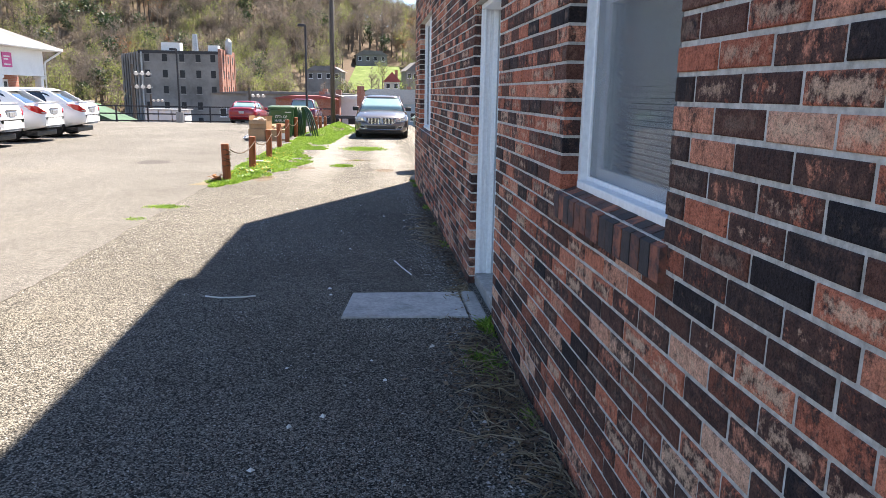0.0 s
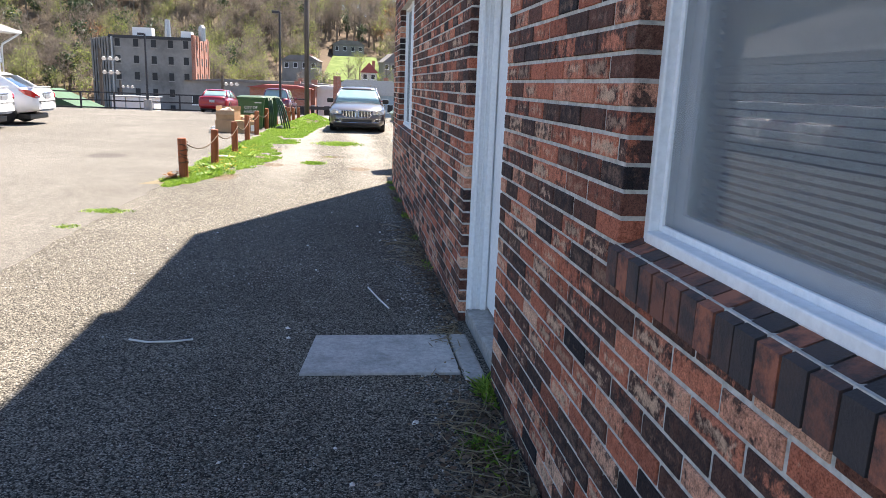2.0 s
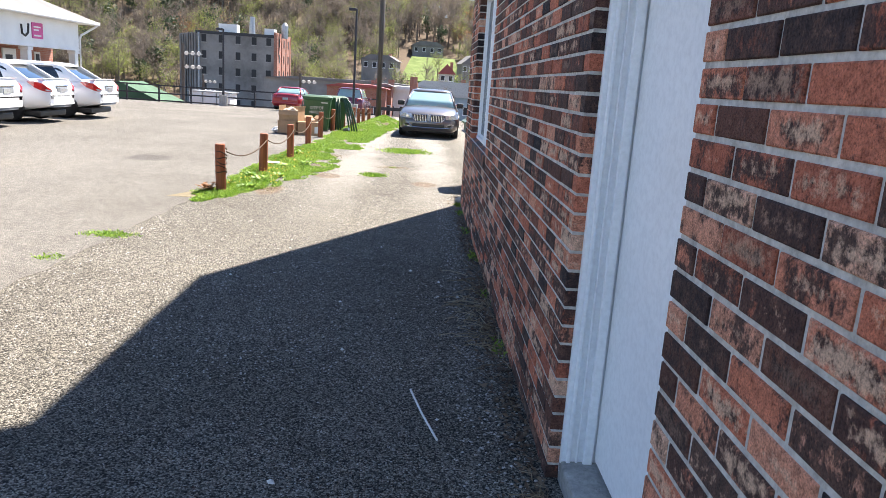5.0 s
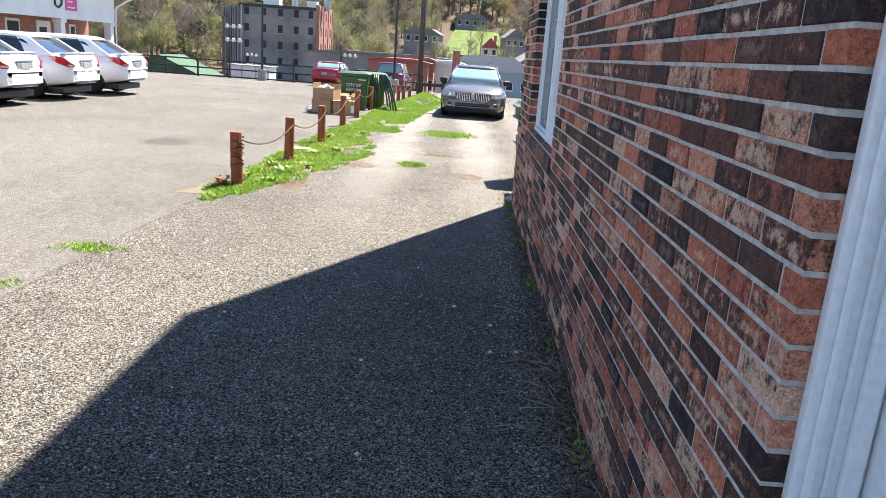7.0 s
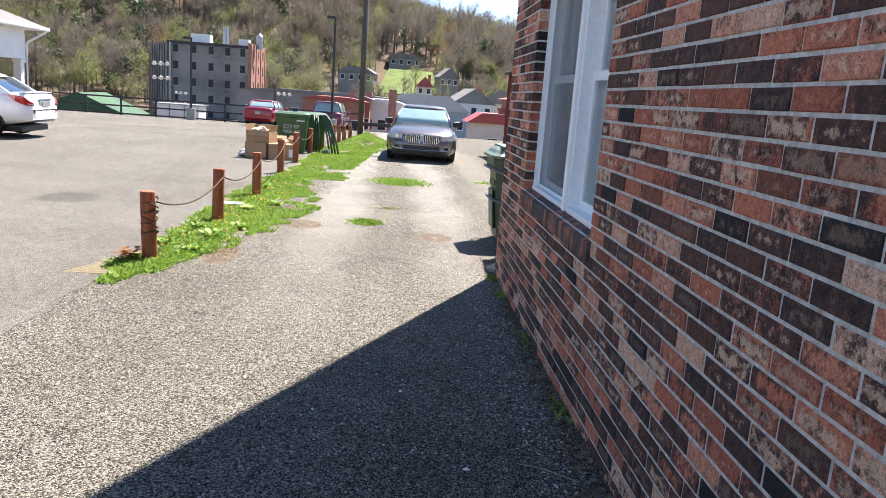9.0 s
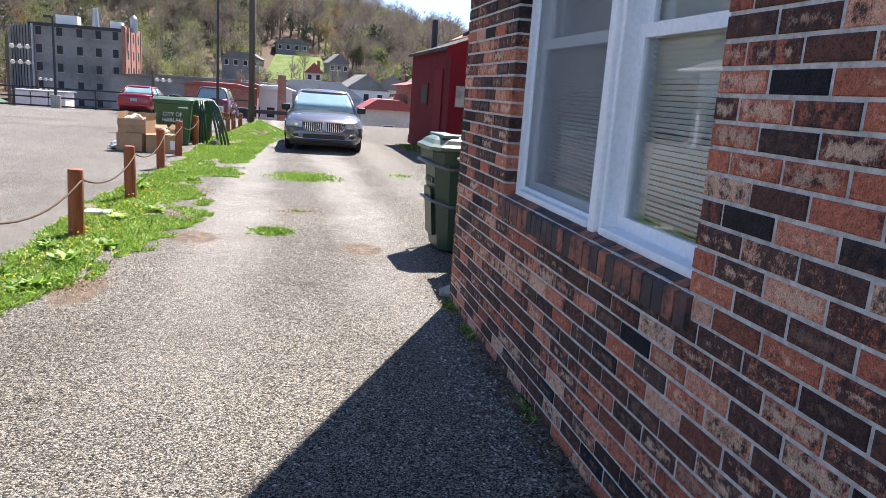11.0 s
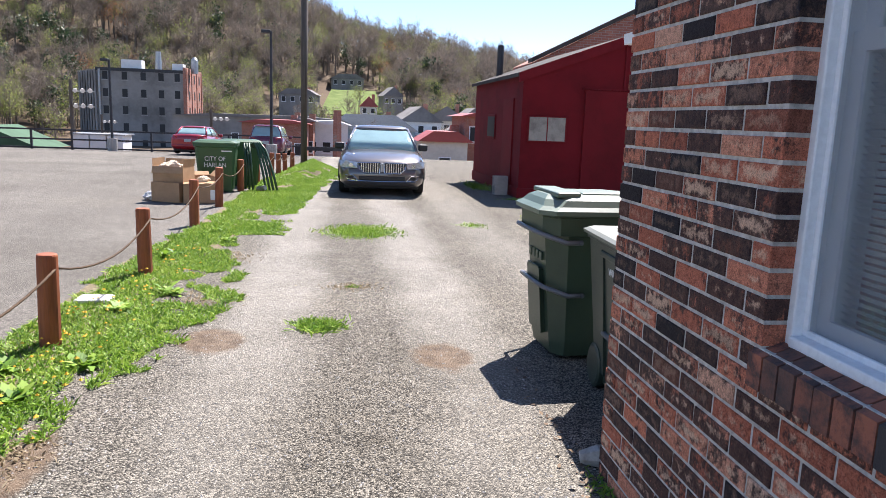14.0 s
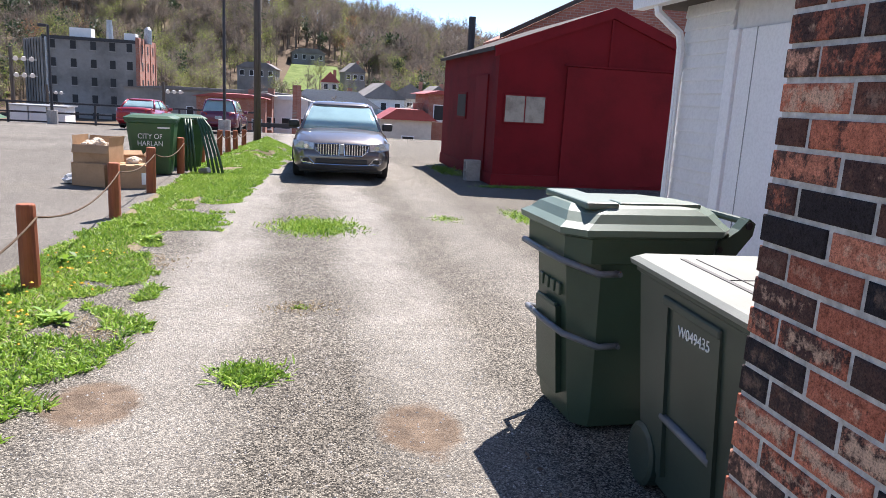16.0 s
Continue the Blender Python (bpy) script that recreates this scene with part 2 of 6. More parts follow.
M_BRICK = brick_material()
M_MORTAR = plain_ground("mortar", (0.4, 0.375, 0.34), (0.6, 0.57, 0.525), (0.74, 0.71, 0.66), 16.0)
M_DRIVE = asphalt_material("drive_asphalt", (0.02, 0.019, 0.018), (0.1, 0.093, 0.08), (0.3, 0.276, 0.232), 132.0, 0.5, drive_wear)
def lot_wear(m, base):
    """An old oil stain, and long faint tyre smears."""
    sx = m.n("ShaderNodeSeparateXYZ")
    m.l(m.coords(), sx.inputs[0])
    edge = m.math("MULTIPLY", m.math("SUBTRACT", m.noise(2.0, 6, 0.7), 0.5), 1.0)
    dx = m.math("DIVIDE", m.math("SUBTRACT", sx.outputs[0], STAIN[0]), 0.42)
    dy = m.math("DIVIDE", m.math("SUBTRACT", sx.outputs[1], STAIN[1]), 0.5)
    d = m.math("SQRT", m.math("ADD", m.math("MULTIPLY", dx, dx), m.math("MULTIPLY", dy, dy)))
    f = m.ramp(m.math("ADD", d, edge), [(0.7, (1, 1, 1)), (1.1, (0, 0, 0))])
    out = m.mix(m.math("MULTIPLY", f, 0.6), base, (0.07, 0.065, 0.06))
    smear = m.ramp(m.noise(0.35, 6, 0.7, (1.0, 0.25, 1.0)), [(0.4, (0.86, 0.85, 0.84)), (0.6, (1.04, 1.03, 1.02))])
    return m.mix(0.8, out, smear, "MULTIPLY")


STAIN = (-5.4, 18.45)
M_LOT = asphalt_material("lot_asphalt", (0.135, 0.127, 0.115), (0.185, 0.175, 0.158), (0.245, 0.23, 0.206), 110.0, 0.22, lot_wear)
M_EARTH = plain_ground("earth", (0.12, 0.1, 0.065), (0.19, 0.16, 0.1), (0.3, 0.24, 0.16), 22.0)
M_DIRT = plain_ground("sandy_dirt", (0.2, 0.145, 0.095), (0.3, 0.225, 0.155), (0.38, 0.3, 0.21), 3.0)
M_CONC = plain_ground("concrete", (0.26, 0.255, 0.24), (0.36, 0.35, 0.33), (0.44, 0.43, 0.41), 4.0)
M_SLAB = plain_ground("pale_slab_concrete", (0.36, 0.355, 0.34), (0.5, 0.49, 0.47), (0.6, 0.59, 0.56), 6.0)
# lid green lightened over the bin body: sunlight on top put into the colour
M_BINLID = painted("sunlit_green_lid", (0.12, 0.165, 0.125), 0.1, 3.0, 0.4, 180.0, 0.12)
# bleached plastic, made paler still to carry the sunlight on its top
M_LIDPALE = painted("bleached_sunlit_lid", (0.15, 0.165, 0.14), 0.1, 3.0, 0.5, 120.0, 0.12)
M_WHITE = painted("white_paint", (0.86, 0.87, 0.88), 0.02, 2.0, 0.4, 40.0, 0.05)
M_SIDING = painted("white_siding", (0.75, 0.75, 0.74), 0.05, 1.5, 0.5, 30.0, 0.05)
def sooty_brick():
    m = Nodes("sooty_sill_brick", 0.85)
    r = m.n("ShaderNodeObjectInfo").outputs["Random"]
    body = m.ramp(r, [(0.0, (0.045, 0.04, 0.04)), (0.35, (0.1, 0.06, 0.05)), (0.65, (0.22, 0.085, 0.055)), (1.0, (0.38, 0.13, 0.075))])
    soot = m.ramp(m.noise(11.0, 6, 0.7), [(0.42, (0, 0, 0)), (0.6, (1, 1, 1))])
    m.color(m.mix(m.math("MULTIPLY", soot, 0.85), body, (0.04, 0.035, 0.037)))
    return m.bump(m.noise(110.0, 5), 0.7, 0.005).mat


M_SILLBRICK = sooty_brick()
M_DARKSILL = painted("soot_dark_brick", (0.05, 0.042, 0.04), 0.3, 9.0, 0.85, 90.0, 0.5)
M_GLASS = glass_pane("window_glass")
def screen_mesh():
    """Fine insect screen: half of it open, the rest dull grey thread."""
    m = Nodes("insect_screen", 0.8)
    m.color((0.2, 0.21, 0.23))
    m.p.inputs["Specular IOR Level"].default_value = 0.1
    tr = m.n("ShaderNodeBsdfTransparent")
    mx = m.n("ShaderNodeMixShader", Fac=0.28)
    m.l(tr.outputs[0], mx.inputs[1])
    m.l(m.p.outputs[0], mx.inputs[2])
    m.l(mx.outputs[0], m.t.nodes["Material Output"].inputs["Surface"])
    return m.mat


M_SCREEN = screen_mesh()
M_BLIND = painted("blind_slat", (0.86, 0.87, 0.87), 0.04, 2.0, 0.5, 20.0, 0.02)
M_ROOM = painted("room_wall", (0.16, 0.16, 0.155), 0.1, 1.0, 0.9, 20.0, 0.02)
M_REDWALL = painted("red_wall_paint", (0.145, 0.0065, 0.011), 0.16, 1.2, 0.8, 70.0, 0.3)
M_REDTRIM = painted("red_trim_paint", (0.155, 0.0075, 0.012), 0.13, 1.5, 0.75, 50.0, 0.2)
M_POST = wood_grain("stained_post", (0.17, 0.045, 0.018), (0.36, 0.105, 0.04), (1, 1, 0.08))
M_ROPE = painted("rope", (0.1, 0.068, 0.045), 0.2, 40.0, 0.9, 300.0, 0.5)
M_GRASS = leafy("grass", [(0.15, (0.06, 0.13, 0.014)), (0.4, (0.15, 0.29, 0.028)), (0.65, (0.27, 0.42, 0.048)), (0.95, (0.45, 0.52, 0.12))])
M_DRY = leafy("dry_straw", [(0.2, (0.2, 0.15, 0.09)), (0.5, (0.34, 0.27, 0.17)), (0.85, (0.5, 0.43, 0.3))], 0.8, 0.45)
M_YELLOW = painted("dandelion", (0.62, 0.36, 0.004), 0.1, 20.0, 0.7)
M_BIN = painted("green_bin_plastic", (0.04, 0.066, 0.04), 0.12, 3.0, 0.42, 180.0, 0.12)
M_BINDARK = painted("dark_green_bin_plastic", (0.028, 0.046, 0.035), 0.12, 3.0, 0.45, 180.0, 0.12)
M_CART = painted("green_cart_plastic", (0.025, 0.085, 0.03), 0.12, 2.0, 0.42, 100.0, 0.1)
M_BARGREY = painted("grey_bar", (0.13, 0.14, 0.155), 0.1, 6.0, 0.45, 80.0, 0.1)
M_RUBBER = painted("rubber", (0.02, 0.02, 0.021), 0.15, 8.0, 0.8, 90.0, 0.2)
M_BLACK = painted("black_plastic", (0.015, 0.015, 0.016), 0.1, 5.0, 0.5, 60.0, 0.1)
M_CARGREY = painted("car_grey_paint", (0.135, 0.12, 0.118), 0.03, 1.0, 0.28, 400.0, 0.0, 0.55, 1.0)
M_CARWHITE = painted("car_white_paint", (0.78, 0.79, 0.8), 0.02, 1.0, 0.3, 400.0, 0.0, 0.0, 1.0)
M_CARRED = painted("car_red_paint", (0.32, 0.012, 0.02), 0.03, 1.0, 0.3, 400.0, 0.0, 0.2, 1.0)
M_CARMAROON = painted("car_maroon_paint", (0.13, 0.012, 0.035), 0.03, 1.0, 0.3, 400.0, 0.0, 0.3, 1.0)
M_CHROME = painted("chrome", (0.72, 0.73, 0.75), 0.02, 2.0, 0.14, 200.0, 0.0, 1.0)
# pale teal base colour paints in the sky's reflection on the glass
M_CARGLASS = painted("car_glass", (0.28, 0.42, 0.43), 0.1, 1.0, 0.04, 50.0, 0.0, 0.0, 1.0)
M_LAMPGLASS = painted("headlamp_lens", (0.5, 0.52, 0.54), 0.2, 20.0, 0.08, 80.0, 0.05, 0.3, 1.0)
M_TAIL = painted("tail_lamp_red", (0.45, 0.01, 0.012), 0.15, 20.0, 0.15, 80.0, 0.05, 0.0, 1.0)
M_CARD = painted("cardboard", (0.42, 0.27, 0.155), 0.1, 4.0, 0.85, 50.0, 0.15)
M_PAPER = painted("packing_paper", (0.6, 0.5, 0.38), 0.12, 12.0, 0.85, 50.0, 0.2)
M_STEEL = painted("dark_steel", (0.045, 0.045, 0.05), 0.15, 4.0, 0.5, 70.0, 0.1, 0.5)
M_GALV = painted("grey_steel", (0.36, 0.37, 0.38), 0.1, 4.0, 0.45, 70.0, 0.1, 0.6)
M_POLE = wood_grain("weathered_pole", (0.05, 0.04, 0.032), (0.13, 0.105, 0.085), (1, 1, 0.04))
M_GREYBLD = painted("stained_concrete", (0.26, 0.252, 0.24), 0.22, 0.16, 0.9, 2.0, 0.1)
def course_brick(name, a, b, mortar):
    """Brickwork seen from far off: courses too fine to lay one by one."""
    m = Nodes(name, 0.9)
    sx = m.n("ShaderNodeSeparateXYZ")
    m.l(m.coords(), sx.inputs[0])
    cb = m.n("ShaderNodeCombineXYZ")
    m.l(m.math("ADD", sx.outputs[0], sx.outputs[1]), cb.inputs[0])
    m.l(sx.outputs[2], cb.inputs[1])
    bt = m.n("ShaderNodeTexBrick", Scale=1.0)
    m.l(cb.outputs[0], bt.inputs["Vector"])
    for k, v in (("Color1", (*a, 1)), ("Color2", (*b, 1)), ("Mortar", (*mortar, 1)), ("Mortar Size", 0.008), ("Brick Width", 0.24), ("Row Height", 0.08)):
        bt.inputs[k].default_value = v
    m.color(m.mix(0.7, bt.outputs["Color"], m.ramp(m.noise(0.7, 6), [(0.3, (0.65, 0.62, 0.6)), (0.65, (1.1, 1.1, 1.1))]), "MULTIPLY"))
    return m.mat


M_REDBRICKFAR = course_brick("far_brick", (0.3, 0.1, 0.065), (0.4, 0.165, 0.11), (0.34, 0.27, 0.23))
M_ROOF = painted("roof_shingle", (0.075, 0.066, 0.06), 0.2, 1.5, 0.9, 9.0, 0.4)
M_ROOFPALE = painted("grey_house_roof", (0.2, 0.19, 0.185), 0.15, 0.4, 0.9, 3.0, 0.2)
M_WINFAR = painted("far_window", (0.015, 0.017, 0.02), 0.3, 0.3, 0.6, 3.0, 0.02)
M_BARK = plain_ground("bark", (0.1, 0.085, 0.07), (0.17, 0.145, 0.12), (0.26, 0.23, 0.19), 4.0)
M_TWIG = leafy("bare_twigs", [(0.2, (0.1, 0.08, 0.065)), (0.5, (0.19, 0.155, 0.125)), (0.9, (0.31, 0.26, 0.215))], 0.9, 0.3)
M_LEAFNEW = leafy("spring_leaves", [(0.2, (0.11, 0.15, 0.034)), (0.5, (0.235, 0.285, 0.07)), (0.9, (0.39, 0.42, 0.14))], 0.6, 0.6)
M_LEAFDARK = leafy("evergreen_leaves", [(0.2, (0.02, 0.04, 0.018)), (0.6, (0.05, 0.085, 0.03)), (0.95, (0.09, 0.12, 0.05))], 0.6, 0.2)
M_LEAFRUST = leafy("rust_leaves", [(0.2, (0.2, 0.09, 0.04)), (0.6, (0.32, 0.15, 0.06)), (0.95, (0.5, 0.27, 0.12))], 0.6, 0.5)
M_HILL = plain_ground("leaf_litter", (0.07, 0.05, 0.034), (0.13, 0.095, 0.065), (0.12, 0.12, 0.055), 0.03)
M_LAWN = plain_ground("lawn", (0.09, 0.13, 0.035), (0.14, 0.19, 0.055), (0.2, 0.25, 0.09), 0.4)


# ---------- mesh helpers ----------
def box(bm, x0, x1, y0, y1, z0, z1):
    vs = [bm.verts.new(p) for p in ((x0, y0, z0), (x1, y0, z0), (x1, y1, z0), (x0, y1, z0), (x0, y0, z1), (x1, y0, z1), (x1, y1, z1), (x0, y1, z1))]
    fs = [bm.faces.new([vs[i] for i in f]) for f in ((0, 3, 2, 1), (4, 5, 6, 7), (0, 1, 5, 4), (1, 2, 6, 5), (2, 3, 7, 6), (3, 0, 4, 7))]
    return vs, fs


def soft_box(x0, x1, y0, y1, z0, z1, r=0.01, seg=2):
    bm = bmesh.new()
    box(bm, x0, x1, y0, y1, z0, z1)
    bmesh.ops.bevel(bm, geom=bm.edges[:], offset=r, segments=seg, affect="EDGES", profile=0.5)
    return bm


def hard_box(*a):
    bm = bmesh.new()
    box(bm, *a)
    return bm


def loft(rings, close=True, cap=True):
    """A mesh through rings of equal length."""
    bm = bmesh.new()
    vr = [[bm.verts.new(p) for p in r] for r in rings]
    n = len(vr[0])
    for a, b in zip(vr, vr[1:]):
        for i in range(n if close else n - 1):
            j = (i + 1) % n
            bm.faces.new((a[i], a[j], b[j], b[i]))
    if cap and close:
        bm.faces.new(vr[0][::-1])
        bm.faces.new(vr[-1])
    bmesh.ops.recalc_face_normals(bm, faces=bm.faces[:])
    return bm


def tube(points, radius, sides=8):
    """A round rod along points; radius is one number or one for each point."""
    rings = []
    pts = [Vector(p) for p in points]
    for i, p in enumerate(pts):
        d = (pts[min(i + 1, len(pts) - 1)] - pts[max(i - 1, 0)]).normalized()
        side = d.cross(Vector((0, 0, 1)))
        side = side.normalized() if side.length > 1e-3 else Vector((1, 0, 0))
        up = side.cross(d)
        r = radius[i] if isinstance(radius, (list, tuple)) else radius
        rings.append([p + r * (math.cos(2 * math.pi * k / sides) * side + math.sin(2 * math.pi * k / sides) * up) for k in range(sides)])
    return loft(rings)


def prism(outline, axis, a, b):
    """A flat outline pushed from a to b along an axis."""
    def at(u, v, w):
        return {"x": (w, u, v), "y": (u, w, v), "z": (u, v, w)}[axis]
    return loft([[at(u, v, a) for u, v in outline], [at(u, v, b) for u, v in outline]])


def link(name, bm, material, smooth=False):
    me = bpy.data.meshes.new(name)
    bm.to_mesh(me)
    bm.free()
    me.materials.append(material)
    if smooth:
        for pl in me.polygons:
            pl.use_smooth = True
    return new(name, me)


def part(name, bm, material, parent, label="", smooth=False, kind=""):
    ob = link(name, bm, material, smooth)
    ob.parent = parent
    return tagged(ob, label, kind=kind)


def thing(name, label, category, m=None, group="", kind=""):
    ob = new(name)
    ob.empty_display_size = 0.2
    if m is not None:
        ob.matrix_world = m
    return tagged(ob, label, category, group, kind)


def solid(name, bm, material, label, category="", kind="", group="", smooth=False):
    return tagged(link(name, bm, material, smooth), label, category, group, kind)


# ---------- ground ----------
LOT_Y = 56.0


def level(y):
    """The lot and the drive fall gently beyond the parked car."""
    return -0.03 * max(0.0, y - 30.0)


def ground_height(x, y):
    """Flat round the drive; beyond the lot it drops to the town and climbs the wooded hill."""
    if y < LOT_Y + 1:
        base = -0.06 + level(y)
    else:
        base = -0.9 - 4.5 * min(1.0, (y - LOT_Y - 1) / 12.0)
    rise = max(0.0, y - 185.0 + 0.25 * max(-x, 0.0))
    ridge = 41.0 - 0.22 * max(0.0, x) + 0.30 * max(0.0, min(-x, 140.0))
    h = min(1.0, rise / 195.0)
    h = h * h * (3 - 2 * h)
    bump = 7.0 * noise.noise((x * 0.012, y * 0.012, 3.1)) + 2.5 * noise.noise((x * 0.04, y * 0.04, 7.7))
    far = max(0.0, rise - 260.0) * 0.05
    return base + h * (ridge + bump) - min(far, 30.0)


def build_ground():
    bm = bmesh.new()
    xs = [-2500, -1200, -600] + [-400 + 16 * i for i in range(51)] + [600, 1200, 2500]
    ys = [-2500, -600, -100, 0, 20, 30, 56, 57.2, 58, 62, 66, 70, 100] + [130 + 14 * i for i in range(34)] + [900, 2500]
    grid = [[bm.verts.new((x, y, ground_height(x, y))) for x in xs] for y in ys]
    for a, b in zip(grid, grid[1:]):
        for i in range(len(xs) - 1):
            bm.faces.new((a[i], a[i + 1], b[i + 1], b[i]))
    return solid("ground", bm, M_HILL, "brown leaf-littered hillside and town ground", "ground", "structure", smooth=True)


build_ground()


def strip(edges, dz):
    """A slab along the drive: rows of (y, left x, right x)."""
    rings = [[(x0, y, -0.4 + level(y)), (x1, y, -0.4 + level(y)), (x1, y, dz + level(y)), (x0, y, dz + level(y))] for y, x0, x1 in edges]
    return loft(rings)


# the drive, and the car park beside it
def lot_edge(y):
    """The ragged line where the lot's asphalt ends on the drive."""
    x = float(np.interp(y, (-6, 14, 22, 30, 36, LOT_Y + 1), (-3.55, -3.45, -3.2, -3.05, -2.9, -2.3)))
    return x + 0.10 * noise.noise((0.0, y * 0.7, 4.0)) + 0.07 * noise.noise((0.0, y * 2.7, 8.0)) + 0.03 * noise.noise((0.0, y * 9.0, 2.0))


ROWS = [-6 + 0.16 * k for k in range(226)] + [30.5 + 0.5 * k for k in range(53)] + [LOT_Y + 1]
solid("pavement", strip([(y, -4.2, 14) for y in (-6, 14, 30, LOT_Y + 1)], 0.0), M_DRIVE,
      "worn chip-seal driveway with pale gravel wheel tracks", "driveway", "structure")
solid("road", strip([(y, -70, lot_edge(y)) for y in ROWS], 0.004), M_LOT,
      "sun-bleached grey asphalt car park", "car park", "structure")

# ---------- brick building ----------
C = 0.0772
Z0 = 0.063
TOP = 4.98 * math.tan(radians(SUN_ELEV))
W1 = (4.30, 5.44, Z0 + 14 * C, Z0 + 33 * C)     # y0, y1, z0, z1
W2 = (12.16, 14.24, Z0 + 12 * C, Z0 + 33 * C)
DR = (7.035, 8.184, -0.02, Z0 + 28 * C)
Y0, Y1 = -4.0, 15.40
DEPTH = 9.0


def wall_with_openings(bm, x0, x1, y0, y1, z0, z1, holes):
    """A wall of boxes round the openings."""
    ys = sorted({y0, y1, *[v for h in holes for v in h[:2]]})
    for a, b in zip(ys, ys[1:]):
        mid = (a + b) / 2
        inside = [h for h in holes if h[0] < mid < h[1]]
        if inside:
            box(bm, x0, x1, a, b, z0, inside[0][2])
            box(bm, x0, x1, a, b, inside[0][3], z1)
        else:
            box(bm, x0, x1, a, b, z0, z1)


bm = bmesh.new()
wall_with_openings(bm, 0.005, 0.30, Y0, Y1 - 0.008, -0.2, TOP - 0.05, [W1, W2, DR])
wall_west = solid("wall_west", bm, M_MORTAR, "multicoloured red and dark brown brick wall with grey mortar", "wall", "structure")
wall_north = solid("wall_north", hard_box(0.30, DEPTH, Y1 - 0.28, Y1 - 0.008, -0.2, TOP - 0.05), M_REDBRICKFAR, "red brick end wall of the building", "wall", "structure")
solid("wall_south", hard_box(0.30, DEPTH, Y0, Y0 + 0.28, -0.2, TOP - 0.05), M_REDBRICKFAR, "red brick rear wall of the building", "wall", "structure")
solid("wall_east", hard_box(DEPTH - 0.28, DEPTH, Y0 + 0.28, Y1 - 0.29, -0.2, TOP - 0.05), M_REDBRICKFAR, "red brick far wall of the building", "wall", "structure")
solid("roof", hard_box(0.0, DEPTH, Y0, Y1, TOP - 0.048, TOP), M_ROOF, "flat dark roof of the brick building", "roof", "structure")
solid("trim", soft_box(-0.11, -0.002, Y0, 12.75, TOP - 0.14, TOP - 0.01, r=0.01), M_WHITE, "white gutter along the eave", "gutter", "structure")
solid("floor", hard_box(0.32, DEPTH - 0.3, Y0 + 0.3, Y1 - 0.3, -0.02, 0.03), M_ROOM, "plain dark floor inside the building", "floor", "structure")
solid("ceiling", hard_box(0.32, DEPTH - 0.3, Y0 + 0.3, Y1 - 0.3, 2.9, 2.95), M_ROOM, "plain ceiling inside the building", "ceiling", "structure")
solid("wall_inner", hard_box(2.6, 2.7, Y0 + 0.3, Y1 - 0.3, 0.03, 2.9), M_ROOM, "plain grey inner wall behind the windows", "wall", "structure")


def sash_window(name, label, y0, y1, z0, z1, x, screened=True):
    """One white double-hung unit: frame, two sashes, glass and a blind behind."""
    w = thing(name, label, "window", kind="structure")
    f = 0.034
    for nm, b in (("side_frame", (x, x + 0.2, y0, y0 + f, z0, z1)), ("side_frame", (x, x + 0.2, y1 - f, y1, z0, z1)),
                  ("bottom_frame", (x - 0.012, x + 0.16, y0 + f, y1 - f, z0, z0 + f)), ("top_frame", (x, x + 0.1, y0 + f, y1 - f, z1 - f, z1))):
        part(nm, soft_box(*b, r=0.006), M_WHITE, w)
    mid = z0 + 0.47 * (z1 - z0) + 0.1
    s = 0.055
    for k, (a, b, dx) in enumerate(((z0 + f, mid + s / 2, 0.072), (mid - s / 2, z1 - f, 0.1))):
        c0, c1 = y0 + f, y1 - f
        bm = bmesh.new()
        box(bm, x + dx, x + dx + 0.024, c0, c0 + s, a, b)
        box(bm, x + dx, x + dx + 0.024, c1 - s, c1, a, b)
        box(bm, x + dx, x + dx + 0.024, c0 + s, c1 - s, a, a + s)
        box(bm, x + dx, x + dx + 0.024, c0 + s, c1 - s, b - s, b)
        sash = part("sash", bm, M_WHITE, w)
        pane = part("pane", hard_box(x + dx + 0.01, x + dx + 0.014, c0 + s, c1 - s, a + s, b - s), M_GLASS, sash, "clear window glass")
        pane.visible_shadow = False
    if screened:
        screen = part("insect_screen", hard_box(x + 0.038, x + 0.04, y0 + f + 0.02, y1 - f - 0.02, z0 + f + 0.02, z1 - f - 0.02), M_SCREEN, w, "fine grey insect screen")
        screen.visible_shadow = False
        for b in ((y0 + f, y0 + f + 0.02, z0 + f, z1 - f), (y1 - f - 0.02, y1 - f, z0 + f, z1 - f), (y0 + f + 0.02, y1 - f - 0.02, z0 + f, z0 + f + 0.02)):
            part("screen_frame", soft_box(x + 0.03, x + 0.046, *b, r=0.003), M_WHITE, screen)
    blind = part("blind", hard_box(x + 0.15, x + 0.175, y0 + f, y1 - f, z1 - f - 0.04, z1 - f), M_BLIND, w, "white slatted blind, lowered")
    slat = bpy.data.meshes.new("slat")
    prof = [(-0.012, -0.009), (0.0, 0.002), (0.012, 0.010), (0.012, 0.0085), (0.0, 0.0), (-0.012, -0.0105)]
    b2 = loft([[(u, y0 + f + 0.003, v) for u, v in prof], [(u, y1 - f - 0.003, v) for u, v in prof]])
    b2.to_mesh(slat)
    b2.free()
    slat.materials.append(M_BLIND)
    n = int((z1 - z0 - 2 * f - 0.06) / 0.0215)
    for i in range(n):
        ob = new("slat", slat)
        ob.location = (x + 0.152, 0, z1 - f - 0.055 - i * 0.0215)
        ob.rotation_euler = (0, radians(76 + random.uniform(-3, 3)), 0)
        ob.parent = blind
    return w


